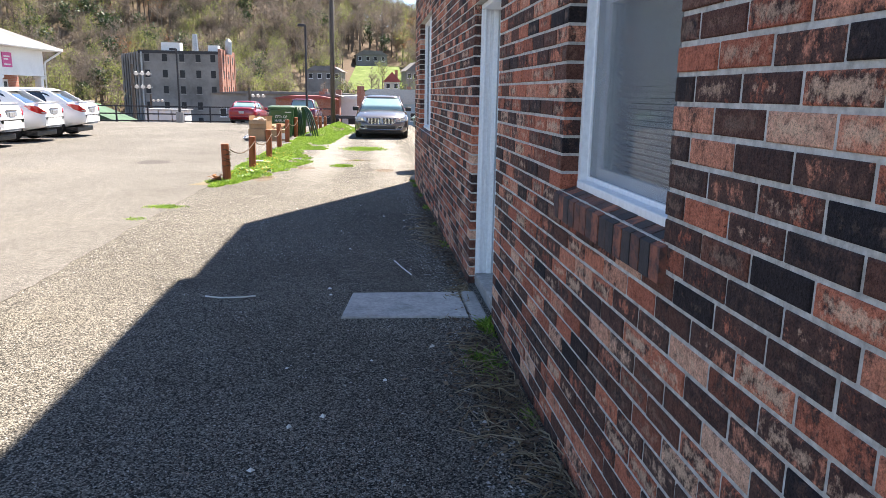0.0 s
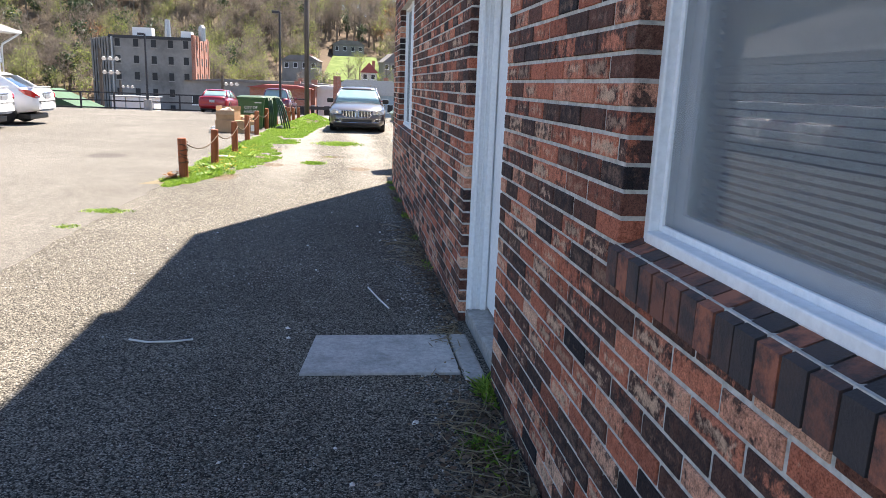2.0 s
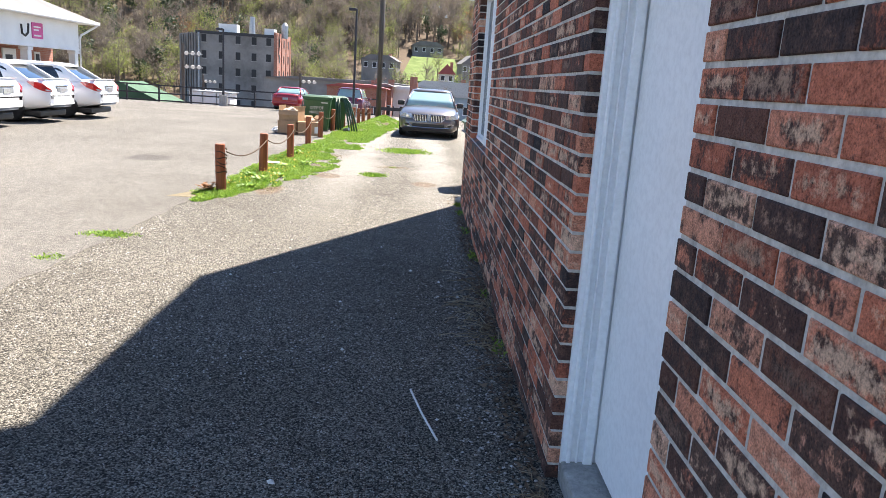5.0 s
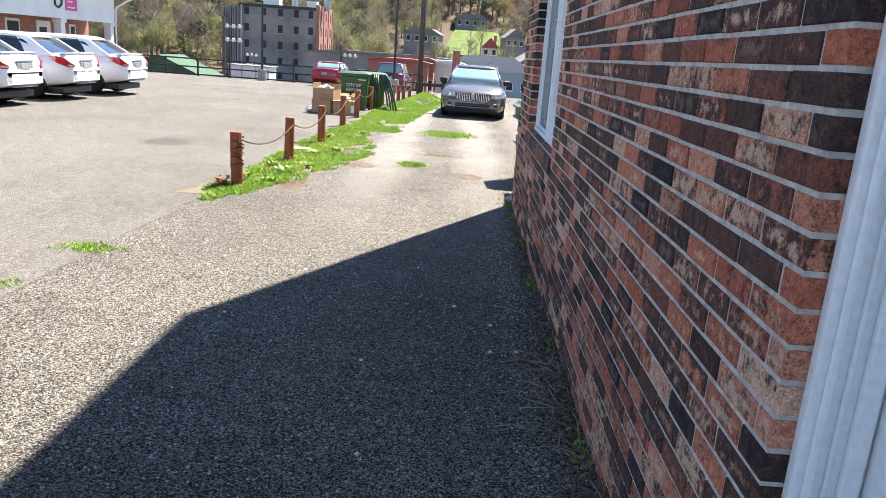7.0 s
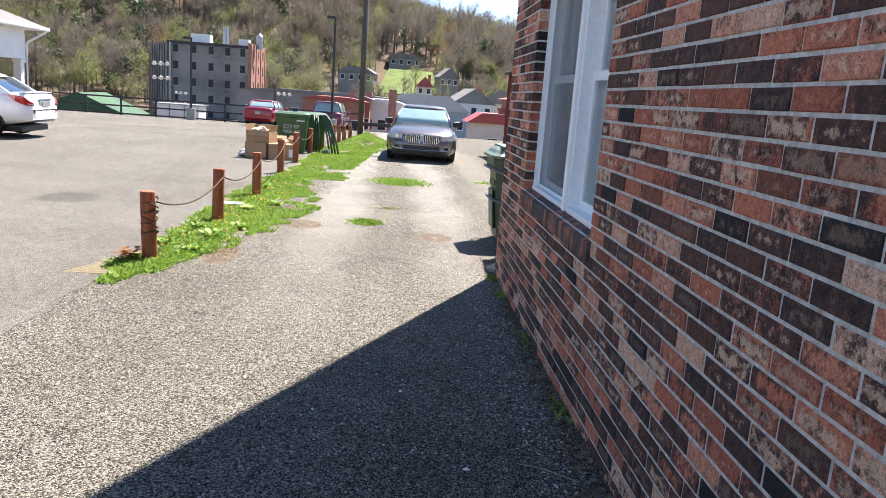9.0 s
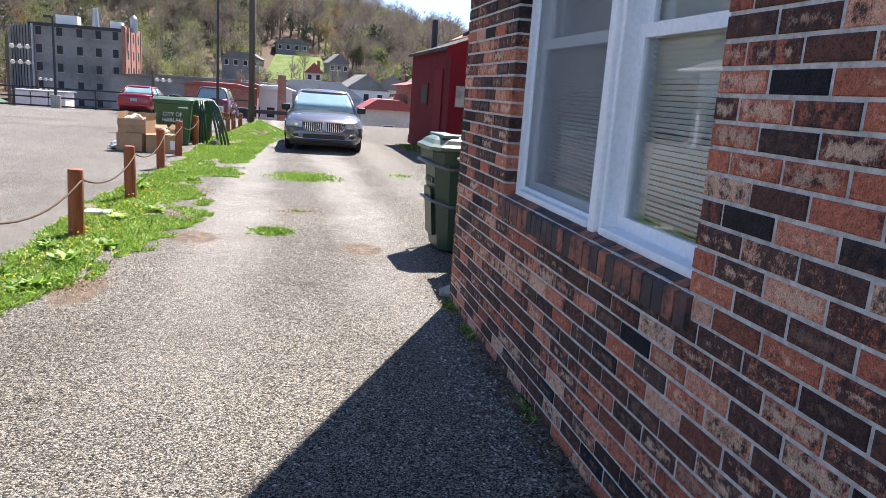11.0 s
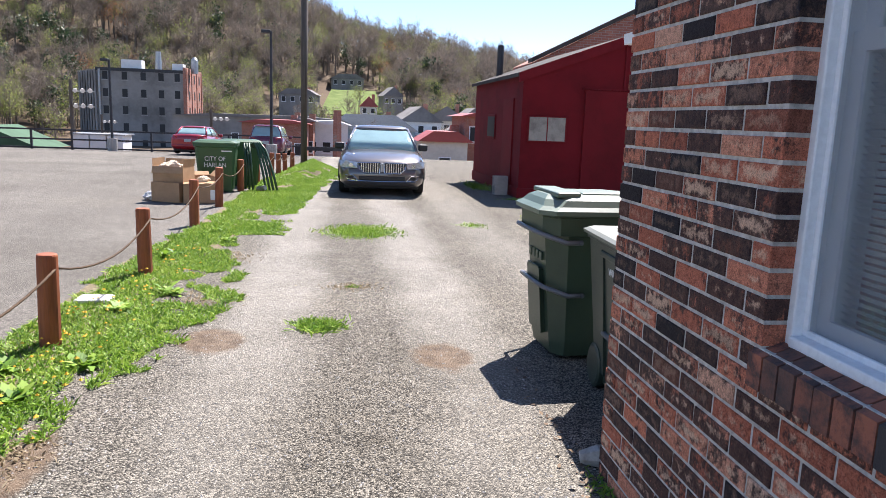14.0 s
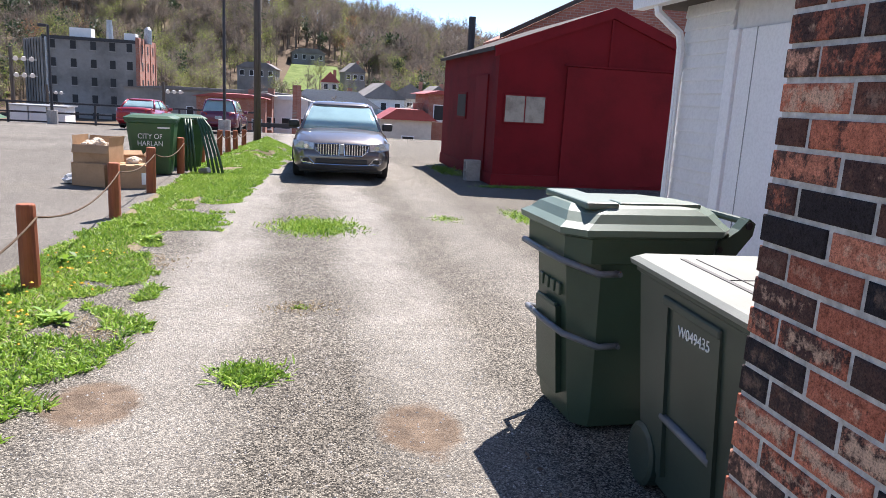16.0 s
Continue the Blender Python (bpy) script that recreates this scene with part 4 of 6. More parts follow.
def compact_sedan(label):
    """A small notchback with a high boot, wide rear pillars and wrap-round tail lamps; its nose points to -y."""
    car = thing("sedan", label, "car", group="row of white sedans")
    L, w = 4.45, 0.845
    st = [(0.0, 0.62, 0.34, 0.62), (0.06, 0.72, 0.25, 0.7), (0.25, 0.79, 0.21, 0.79), (0.7, 0.83, 0.2, 0.9), (1.2, 0.845, 0.25, 0.97), (2.2, 0.845, 0.25, 0.98),
          (3.2, 0.845, 0.25, 1.01), (3.75, 0.84, 0.29, 1.05), (4.1, 0.82, 0.36, 1.075), (4.3, 0.78, 0.4, 1.07), (4.38, 0.74, 0.42, 0.98), (4.43, 0.69, 0.44, 0.86), (4.45, 0.64, 0.47, 0.7)]
    rings = []
    for y, h, zb, zt in st:
        half = [(h * 0.84, zb), (h * 0.97, zb + 0.07), (h, zb + 0.22), (h, (zb + zt) / 2 + 0.08), (h * 0.97, zt - 0.1), (h * 0.88, zt - 0.025), (h * 0.5, zt + 0.01)]
        rings.append([(a, y, b) for a, b in half] + [(0, y, zt + 0.02)] + [(-a, y, b) for a, b in half[::-1]])
    part("body", loft(rings), M_CARWHITE, car, "", True)
    lev = [(0.765, 0.95, 4.0, 0.95), (0.74, 1.18, 3.78, 1.1), (0.67, 1.55, 3.4, 1.32), (0.6, 1.75, 3.15, 1.43)]
    part("greenhouse", loft([rounded(a, b, c, z, 0.1) for a, b, c, z in lev]), M_DARKGLASS, car, "dark car glass with pale sky reflection in its colour", True)
    part("roof", loft([rounded(0.655, 1.62, 3.36, 1.395, 0.16), rounded(0.635, 1.7, 3.28, 1.45, 0.16), rounded(0.54, 1.82, 3.15, 1.49, 0.16), rounded(0.3, 2.05, 2.9, 1.505, 0.12)]), M_CARWHITE, car, "", True)
    for s in (-1, 1):
        def on_side(y, z, out=0.014):
            return (s * (float(np.interp(z, (0.95, 1.1, 1.32, 1.43), (0.765, 0.74, 0.67, 0.6))) + out), y, z)
        for quad in (((3.42, 0.98), (4.02, 1.03), (3.42, 1.40), (3.12, 1.42), (3.3, 1.22)), ((2.18, 0.96), (2.28, 0.96), (2.3, 1.42), (2.22, 1.42)), ((0.98, 0.97), (1.2, 0.97), (1.86, 1.42), (1.72, 1.42))):
            part("pillar", loft([[on_side(y, z) for y, z in quad], [on_side(y, z, -0.05) for y, z in quad]]), M_CARWHITE if len(quad) == 5 or quad[0][0] < 1 else M_BLACK, car)
        part("mirror", soft_box(min(s * 0.8, s * 0.98), max(s * 0.8, s * 0.98), 1.3, 1.46, 0.96, 1.1, r=0.035), M_CARWHITE, car)
        part("door_handle", soft_box(min(s * 0.83, s * 0.868), max(s * 0.83, s * 0.868), 2.95, 3.12, 0.84, 0.87, r=0.008), M_CHROME, car)
        part("tail_lamp", loft([[(s * x, y, z0), (s * x, y, z1), (s * x * 0.9, y - 0.05, z1), (s * x * 0.9, y - 0.05, z0)] for x, y, z0, z1 in
             ((0.835, 3.98, 0.985, 1.005), (0.838, 4.14, 0.87, 1.015), (0.80, 4.31, 0.8, 0.985), (0.745, 4.41, 0.77, 0.9), (0.6, 4.462, 0.78, 0.83))]), M_TAIL, car, "large red wrap-round tail lamp")
        part("lamp_lens", loft([[(s * x, y, z0), (s * x, y, z1), (s * x * 0.9, y - 0.05, z1), (s * x * 0.9, y - 0.05, z0)] for x, y, z0, z1 in
             ((0.77, 4.385, 0.80, 0.84), (0.752, 4.41, 0.795, 0.835), (0.62, 4.468, 0.79, 0.815))]), M_LAMPGLASS, car, "clear reversing lamp")
        for y in (0.85, 3.5):
            n = 18
            part("wheel_arch", loft([[(s * u, y + q * math.cos(math.pi * i / n), 0.31 + q * math.sin(math.pi * i / n)) for i in range(n + 1)] for u, q in ((0.80, 0.31), (0.866, 0.34), (0.866, 0.365), (0.80, 0.375))], False, False), M_BLACK, car)
            wheel(car, s * 0.872, y, 0.325, s)
        part("headlamp", loft([[(s * a, b, c) for a, b, c in ring] for ring in (((0.42, -0.01, 0.62), (0.7, 0.06, 0.6), (0.8, 0.3, 0.72), (0.7, 0.25, 0.8), (0.45, 0.05, 0.7)), ((0.42, 0.15, 0.62), (0.65, 0.2, 0.6), (0.72, 0.4, 0.72), (0.65, 0.4, 0.78), (0.45, 0.2, 0.7)))]), M_LAMPGLASS, car, "clear headlamp")
    part("boot_spoiler", loft([[(-0.7, y, z), (-0.35, y + 0.03, z + 0.012), (0.35, y + 0.03, z + 0.012), (0.7, y, z), (0.68, y - 0.2, z - 0.03), (-0.68, y - 0.2, z - 0.03)] for y, z in ((4.3, 1.07), (4.33, 1.105))]), M_CARWHITE, car)
    part("plate_recess", soft_box(-0.3, 0.3, 4.405, 4.448, 0.76, 0.9, r=0.02), M_GALV, car)
    part("rear_plate", soft_box(-0.155, 0.155, 4.43, 4.458, 0.755, 0.87, r=0.004), M_LAMPGLASS, car, "pale licence plate")
    part("boot_trim", soft_box(-0.32, 0.32, 4.40, 4.455, 0.905, 0.94, r=0.01), M_CHROME, car)
    part("rear_bumper", loft([[(-0.74, 4.2, z), (-0.66, 4.44, z), (0, 4.48, z), (0.66, 4.44, z), (0.74, 4.2, z), (0, 4.1, z)] for z in (0.45, 0.48, 0.62, 0.66)]), M_CARWHITE, car)
    part("diffuser", loft([[(-0.6, 4.2, z), (-0.48, 4.43, z), (0, 4.47, z), (0.48, 4.43, z), (0.6, 4.2, z), (0, 4.1, z)] for z in (0.39, 0.46)]), M_BARGREY, car, "dark grey lower bumper")
    part("underside", soft_box(-0.7, 0.7, 0.3, 4.2, 0.15, 0.3, r=0.03), M_BLACK, car)
    return car


WHITE_ROW = [(-9.68, 27.2), (-9.86, 24.75), (-9.92, 22.3), (-10.0, 19.9)]
HEAD = radians(-89)


def tail_at(x, y, length, turn):
    """The pose of a car whose tail is at x, y and which is turned so."""
    return Matrix.Translation((x + length * math.sin(turn), y - length * math.cos(turn), 0.012)) @ Matrix.Rotation(turn, 4, "Z")


white_car = compact_sedan("white compact sedan parked in a row, tail towards the drive")
white_car.matrix_world = tail_at(*WHITE_ROW[0], 4.45, HEAD)
for p in WHITE_ROW[1:]:
    copy_thing(white_car, tail_at(*p, 4.45, HEAD))
red_car = sedan("sedan", "bright red sedan parked by the railing", M_CARRED, 4.6, 0.9, 1.45)
red_car.matrix_world = pose(-8.6, 55.2, level(53), 0, 0, 176)
maroon = sedan("car", "dark maroon car parked beyond the green carts", M_CARMAROON, 4.6, 0.93, 1.6, True)
maroon.matrix_world = pose(-4.9, 55.0, level(52), 0, 0, 178)
for o in (red_car, maroon):
    o.matrix_world = o.matrix_world @ pose(0, 0, 0, 1.7, 0, 0)


# ---------- bins ----------
def chamfer_ring(x0, x1, y0, y1, z, c):
    return [(x0 + c, y0, z), (x1 - c, y0, z), (x1, y0 + c, z), (x1, y1 - c, z), (x1 - c, y1, z), (x0 + c, y1, z), (x0, y1 - c, z), (x0, y0 + c, z)]


def inset(x0, x1, y0, y1, d):
    return x0 + d, x1 - d, y0 + d, y1 - d


def wheeled_bin():
    """A tall refuse cart: the front with its two lift bars faces -x, the hinge and handle +x."""
    b = thing("wheeled_bin", "tall green plastic wheeled bin with closed lid", "trash bin")
    body = [(0.17, 0.84, 0.07, 0.60, 0.03, 0.07), (0.15, 0.86, 0.055, 0.615, 0.12, 0.09), (0.075, 0.89, 0.02, 0.65, 0.86, 0.13), (0.07, 0.895, 0.015, 0.655, 0.88, 0.13),
            (0.035, 0.915, 0.0, 0.67, 0.885, 0.10), (0.03, 0.92, -0.005, 0.675, 1.0, 0.10), (0.02, 0.93, -0.015, 0.685, 1.01, 0.09), (0.02, 0.93, -0.015, 0.685, 1.03, 0.09)]
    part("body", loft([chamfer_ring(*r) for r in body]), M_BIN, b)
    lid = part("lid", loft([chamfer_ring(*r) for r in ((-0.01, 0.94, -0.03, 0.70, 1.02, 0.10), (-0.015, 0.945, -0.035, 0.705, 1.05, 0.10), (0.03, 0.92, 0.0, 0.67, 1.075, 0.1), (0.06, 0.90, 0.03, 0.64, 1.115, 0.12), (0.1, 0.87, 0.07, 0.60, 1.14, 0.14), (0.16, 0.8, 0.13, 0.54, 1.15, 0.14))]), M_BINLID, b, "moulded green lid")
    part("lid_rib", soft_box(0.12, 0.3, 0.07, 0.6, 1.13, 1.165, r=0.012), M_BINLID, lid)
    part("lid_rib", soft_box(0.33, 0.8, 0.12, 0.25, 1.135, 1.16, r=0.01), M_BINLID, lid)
    for z, x in ((0.84, 0.055), (0.47, 0.105)):
        part("lift_bar", tube([(x + 0.24, -0.012 + 0.1 * (0.84 - z), z + 0.0), (x + 0.12, -0.02 + 0.1 * (0.84 - z), z - 0.0), (x - 0.045, 0.09, z + 0.05), (x - 0.06, 0.335, z + 0.055), (x - 0.045, 0.58, z + 0.05), (x + 0.12, 0.69 - 0.1 * (0.84 - z), z)], 0.017, 8), M_BARGREY, b, "grey metal lift bar", True)
        part("bar_bolt", tube([(x + 0.23, -0.035 + 0.1 * (0.84 - z), z), (x + 0.23, 0.02 + 0.1 * (0.84 - z), z)], 0.012, 8), M_BARGREY, b)
    part("front_panel", loft([[(0.105, 0.2, 0.16), (0.105, 0.47, 0.16), (0.06, 0.47, 0.62), (0.06, 0.2, 0.62)], [(0.16, 0.22, 0.16), (0.16, 0.45, 0.16), (0.1, 0.45, 0.62), (0.1, 0.22, 0.62)]]), M_BIN, b)
    for i in range(4):
        part("letter_bar", soft_box(0.072, 0.09, 0.20 + 0.075 * i, 0.25 + 0.075 * i, 0.68, 0.74, r=0.004), M_BIN, b)
    part("letter_bar", soft_box(0.062, 0.08, 0.22, 0.46, 0.61, 0.635, r=0.004), M_BIN, b)
    for y in (0.03, 0.57):
        part("hinge_arm", prism([(0.82, 0.90), (0.96, 0.90), (1.06, 1.02), (1.07, 1.08), (1.03, 1.105), (0.98, 1.05), (0.9, 1.0), (0.82, 1.0)], "y", y, y + 0.07), M_BIN, b)
        part("hinge_pin", tube([(1.03, y - 0.008, 1.07), (1.03, y + 0.078, 1.07)], 0.02, 10), M_BLACK, b)
        part("hinge_pin", tube([(0.87, y - 0.01, 0.95), (0.87, y + 0.05, 0.95)], 0.016, 10), M_BLACK, b)
    part("handle", tube([(1.035, 0.06, 1.085), (1.035, 0.61, 1.085)], 0.018, 8), M_BIN, b)
    for y in (0.02, 0.57):
        n = 20
        part("wheel", loft([[(0.84 + 0.14 * q * math.cos(2 * math.pi * i / n), y + u, 0.14 + 0.14 * q * math.sin(2 * math.pi * i / n)) for i in range(n)] for u, q in ((0, 0.85), (0.015, 1), (0.06, 1), (0.075, 0.85))]), M_RUBBER, b)
    return b


bin1 = wheeled_bin()
bin1.matrix_world = pose(0.1, 16.93, 0, 0, 0, 3) @ Matrix.Diagonal((0.94, 1.0, 1.0, 1.0))


def low_bin():
    """A squarer cart: a recessed panel with a bar on the side facing -x."""
    b = thing("wheeled_bin", "lower dark green wheeled bin with flat pale lid", "trash bin")
    part("body", loft([chamfer_ring(*r) for r in ((0.12, 0.62, 0.08, 0.88, 0.06, 0.03), (0.10, 0.64, 0.06, 0.90, 0.2, 0.03), (0.035, 0.68, 0.01, 0.95, 0.93, 0.04), (0.02, 0.69, 0.0, 0.96, 0.94, 0.04), (0.02, 0.69, 0.0, 0.96, 0.97, 0.04))]), M_BINDARK, b)
    lid = part("lid", loft([chamfer_ring(*r) for r in ((0.0, 0.71, -0.02, 0.98, 0.965, 0.04), (-0.005, 0.715, -0.025, 0.985, 0.985, 0.045), (0.02, 0.69, 0.0, 0.96, 1.0, 0.05))]), M_LIDPALE, b, "flat faded lid, sunlight on it added to its pale colour")
    for a, c in ((0.18, 0.2), (0.25, 0.255)):
        part("lid_groove", hard_box(a, c, 0.12, 0.86, 0.999, 1.003), M_BLACK, lid)
    part("lid_groove", hard_box(0.2, 0.6, 0.5, 0.505, 0.999, 1.003), M_BLACK, lid)
    # side ribs that frame the recess
    for y in (0.22, 0.62):
        part("side_rib", prism([(0.085, 0.14), (0.115, 0.14), (0.07, 0.88), (0.03, 0.88)], "y", y, y + 0.045), M_BINDARK, b)
    part("top_rib", soft_box(0.025, 0.07, 0.22, 0.665, 0.86, 0.9, r=0.01), M_BINDARK, b)
    part("grab_bar", tube([(0.075, 0.25, 0.40), (0.075, 0.64, 0.40)], 0.018, 8), M_BARGREY, b, "grey metal grab bar", True)
    part("axle_cap", tube([(0.1, 0.15, 0.2), (0.08, 0.15, 0.2)], 0.028, 10), M_BLACK, b)
    n = 20
    part("wheel", loft([[(0.1 + u, 0.93 + 0.13 * q * math.cos(2 * math.pi * i / n) - 0.1, 0.14 + 0.14 * q * math.sin(2 * math.pi * i / n)) for i in range(n)] for u, q in ((-0.02, 0.85), (-0.01, 1), (0.05, 1), (0.06, 0.85))]), M_BINDARK, b)
    return b


bin2 = low_bin()
bin2.matrix_world = pose(0.23, 15.70, 0, 0, 0, -3)


def lettering(text, size, material, parent, m, label, depth=0.002):
    cu = bpy.data.curves.new("lettering", "FONT")
    cu.body, cu.size, cu.extrude, cu.align_x = text, size, depth, "CENTER"
    ob = new("lettering", cu)
    me = bpy.data.meshes.new_from_object(ob.evaluated_get(bpy.context.evaluated_depsgraph_get()))
    bpy.data.objects.remove(ob)
    me.materials.append(material)
    ob = new("lettering", me)
    ob.parent = parent
    ob.matrix_local = m
    return tagged(ob, label)


M_LETTER = painted("white_letters", (0.75, 0.76, 0.74), 0.05, 5.0, 0.6)
lettering("W049435", 0.06, M_LETTER, bin2, pose(0.046, 0.42, 0.78, 90, -4, -90) , "white stencilled bin number")


# ---------- city carts, boxes and hoses ----------
def city_cart(name, label, text):
    c = thing(name, label, "trash cart")
    part("body", loft([chamfer_ring(*r) for r in ((0.1, 0.85, 0.1, 0.85, 0.02, 0.05), (0.0, 0.95, 0.0, 0.95, 0.93, 0.06), (-0.03, 0.98, -0.03, 0.98, 0.95, 0.06), (-0.03, 0.98, -0.03, 0.98, 1.0, 0.06))]), M_CART, c)
    part("lid", loft([chamfer_ring(*r) for r in ((-0.05, 1.0, -0.05, 1.0, 1.0, 0.06), (-0.05, 1.0, -0.05, 1.0, 1.03, 0.06), (0.05, 0.9, 0.05, 0.9, 1.075, 0.08))]), M_CART, c, "closed green lid")
    if text:
        lettering("CITY OF", 0.13, M_LETTER, c, pose(0.47, -0.008, 0.66, 86, 0, 0), "white CITY OF lettering")
        lettering("HARLAN", 0.13, M_LETTER, c, pose(0.47, 0.004, 0.53, 86, 0, 0), "white HARLAN lettering")
        part("number_bar", hard_box(0.62, 0.86, -0.016, 0.0, 0.85, 0.875), M_LETTER, c)
    return c


city_cart("city_cart", "dark green city cart with white lettering beside boxes", True).matrix_world = pose(-4.12, 27.4, 0.006, 0, 0, 4) @ Matrix.Diagonal((0.84, 0.84, 0.97, 1.0))
city_cart("city_cart", "dark green city cart standing behind another cart", False).matrix_world = pose(-3.75, 28.7, 0.006, 0, 0, 12) @ Matrix.Diagonal((0.84, 0.84, 0.95, 1.0))


def carton(label, x, y, w, d, h, rz, open_flaps, z=0.012):
    """A cardboard box of thin walls; its flaps stand open or lie closed."""
    c = thing("cardboard_box", label, "cardboard box", pose(x, y, z, 0, 0, rz), "cardboard boxes by the carts")
    t = 0.008
    for b in ((0, w, 0, t, 0, h), (0, w, d - t, d, 0, h), (0, t, t, d - t, 0, h), (w - t, w, t, d - t, 0, h)):
        part("side", hard_box(*b), M_CARD, c)
    part("bottom", hard_box(t, w - t, t, d - t, 0, t), M_CARD, c)
    for (a, b2, ang, ax) in ((0, w, open_flaps, "f"), (0, w, open_flaps, "b"), (0, d, open_flaps * 0.8, "l"), (0, d, open_flaps * 0.9, "r")):
        f = (d * 0.45 if ax in "fb" else w * 0.4) * (0.6 if open_flaps > 60 else 1.0)
        ca, sa = math.cos(radians(ang)), math.sin(radians(ang))
        if ax == "f" and open_flaps > 60:
            ca, sa = math.cos(radians(250)), math.sin(radians(250))
        if ax == "f":
            ring = [(0, 0, h), (w, 0, h), (w, f * ca, h + f * sa), (0, f * ca, h + f * sa)]
        elif ax == "b":
            ring = [(0, d, h), (w, d, h), (w, d - f * ca, h + f * sa), (0, d - f * ca, h + f * sa)]
        elif ax == "l":
            ring = [(0, 0, h), (0, d, h), (f * ca, d, h + f * sa), (f * ca, 0, h + f * sa)]
        else:
            ring = [(w, 0, h), (w, d, h), (w - f * ca, d, h + f * sa), (w - f * ca, 0, h + f * sa)]
        part("flap", loft([ring, [(p[0], p[1], p[2] + 0.006) for p in ring]]), M_CARD, c)
    return c


def crumpled(name, label, x, y, z, r, mat, seed, flat=0.7):
    """A crumpled wad: a ball pushed in and out by noise."""
    bm = bmesh.new()
    bmesh.ops.create_icosphere(bm, subdivisions=3, radius=r)
    for v in bm.verts:
        n1 = noise.noise(v.co * (3.5 / r) * 0.3 + Vector((seed, 0, 0)))
        n2 = noise.noise(v.co * (9.0 / r) * 0.3 + Vector((0, seed, 0)))
        v.co *= 1 + 0.45 * n1 + 0.25 * n2
        v.co.z = max(v.co.z * flat, -r * 0.42)
        v.co += Vector((x, y, z + r * 0.42))
    return solid(name, bm, mat, label, "packing paper", group="packing paper wads")


carton("open brown cardboard box at the bottom of a stack", -4.55, 25.75, 0.56, 0.46, 0.34, -22, 3)
carton("open brown cardboard box full of packing paper", -4.52, 25.76, 0.56, 0.46, 0.27, -14, 112, 0.36)
carton("brown cardboard box lying closed by the posts", -3.95, 25.5, 0.6, 0.45, 0.34, 14, 4, 0.006)
carton("brown cardboard box with flaps folded out", -4.0, 26.2, 0.5, 0.46, 0.4, 24, 150)
part("box_label", hard_box(0.45, 0.56, -0.004, 0.001, 0.06, 0.24), M_LETTER, bpy.data.objects["cardboard_box.002"], "white paper label")
for i in range(7):
    crumpled("packing_paper", "crumpled brown packing paper in an open box", -4.23 + 0.1 * (i % 4) - 0.12, 25.86 + 0.14 * (i // 4), 0.56 + 0.03 * (i % 3), 0.09, M_PAPER, i * 3.7)
M_BAG = painted("clear_plastic_bag", (0.6, 0.62, 0.64), 0.1, 8.0, 0.25)
crumpled("plastic_bag", "crumpled clear plastic bag beside the boxes", -4.62, 26.0, 0.012, 0.14, M_BAG, 55.0)
crumpled("paper_bag", "crumpled brown paper on top of the box", -3.68, 25.86, 0.36, 0.1, M_PAPER, 71.0)
M_HOSE = painted("green_hose", (0.03, 0.075, 0.035), 0.15, 5.0, 0.5, 60.0, 0.1)
hose = thing("green_hoses", "bundle of green flat hoses hung over the posts", "hose")
for i in range(4):
    o = 0.07 * i
    part("hose", tube([(-3.15 + o * 0.3, 28.4, 0.95 - 0.02 * i), (-3.05 + o * 0.5, 28.3, 1.0), (-2.98 + o * 0.8, 28.2, 0.85), (-2.86 + o * 1.0, 28.05, 0.4), (-2.78 + o * 1.1, 27.9, 0.03)], 0.026, 8), M_HOSE, hose, "", True)
for i in range(3):
    part("hose", tube([(-3.12 - 0.05 * i, 28.4, 0.95), (-3.16 - 0.05 * i, 28.25, 0.98), (-3.1 - 0.05 * i, 28.1, 0.5), (-3.05 - 0.08 * i, 28.0, 0.03)], 0.026, 8), M_HOSE, hose, "", True)
part("hose_end", tube([(-2.95, 27.9, 0.05), (-2.78, 27.75, 0.1)], 0.05, 8), M_GALV, hose)

# ---------- posts and rope ----------
POSTS = [(-3.27, 15.25, 0.64), (-3.17, 17.42, 0.64), (-3.13, 19.72, 0.66), (-3.28, 22.95, 0.66), (-3.30, 25.2, 0.68), (-3.29, 27.85, 0.66), (-3.18, 29.9, 0.66), (-3.07, 32.2, 0.66), (-2.98, 33.4, 0.62), (-2.86, 34.2, 0.62), (-2.72, 35.2, 0.62)]


def post(x, y, h, lean):
    n = 14
    rings = [[(r * math.cos(2 * math.pi * i / n) * (1 + 0.03 * math.sin(3 * i)), r * math.sin(2 * math.pi * i / n), z) for i in range(n)] for z, r in ((-0.15, 0.068), (0.2, 0.069), (h - 0.015, 0.066), (h - 0.004, 0.062), (h, 0.052))]
    p = solid("wooden_post", loft(rings), M_POST, "short round red-stained wooden post in the grass verge", "post", group="rope fence posts")
    p.matrix_world = pose(x, y, level(y), lean[0], lean[1], random.uniform(0, 360))
    return p


rnd = random.Random(4)
for x, y, h in POSTS:
    post(x, y, h, (rnd.uniform(-1.5, 1.5), rnd.uniform(-1.5, 1.5)))
for (x0, y0, h0), (x1, y1, h1) in zip(POSTS, POSTS[1:]):
    pts = []
    sag = rnd.uniform(0.08, 0.16)
    for i in range(11):
        u = i / 10
        pts.append((x0 + 0.066 + (x1 - x0) * u, y0 + (y1 - y0) * u, (h0 - 0.1) * (1 - u) + (h1 - 0.1) * u + level(y0 + (y1 - y0) * u) - 4 * sag * u * (1 - u)))
    solid("rope", tube(pts, 0.0085, 6), M_ROPE, "thin brown rope sagging between two posts", "rope", group="ropes of the post fence", smooth=True)
wrap = [(-3.27 + 0.074 * math.cos(a * 0.6), 15.25 + 0.074 * math.sin(a * 0.6), 0.57 - 0.006 * a + 0.02 * math.sin(a)) for a in range(60)]
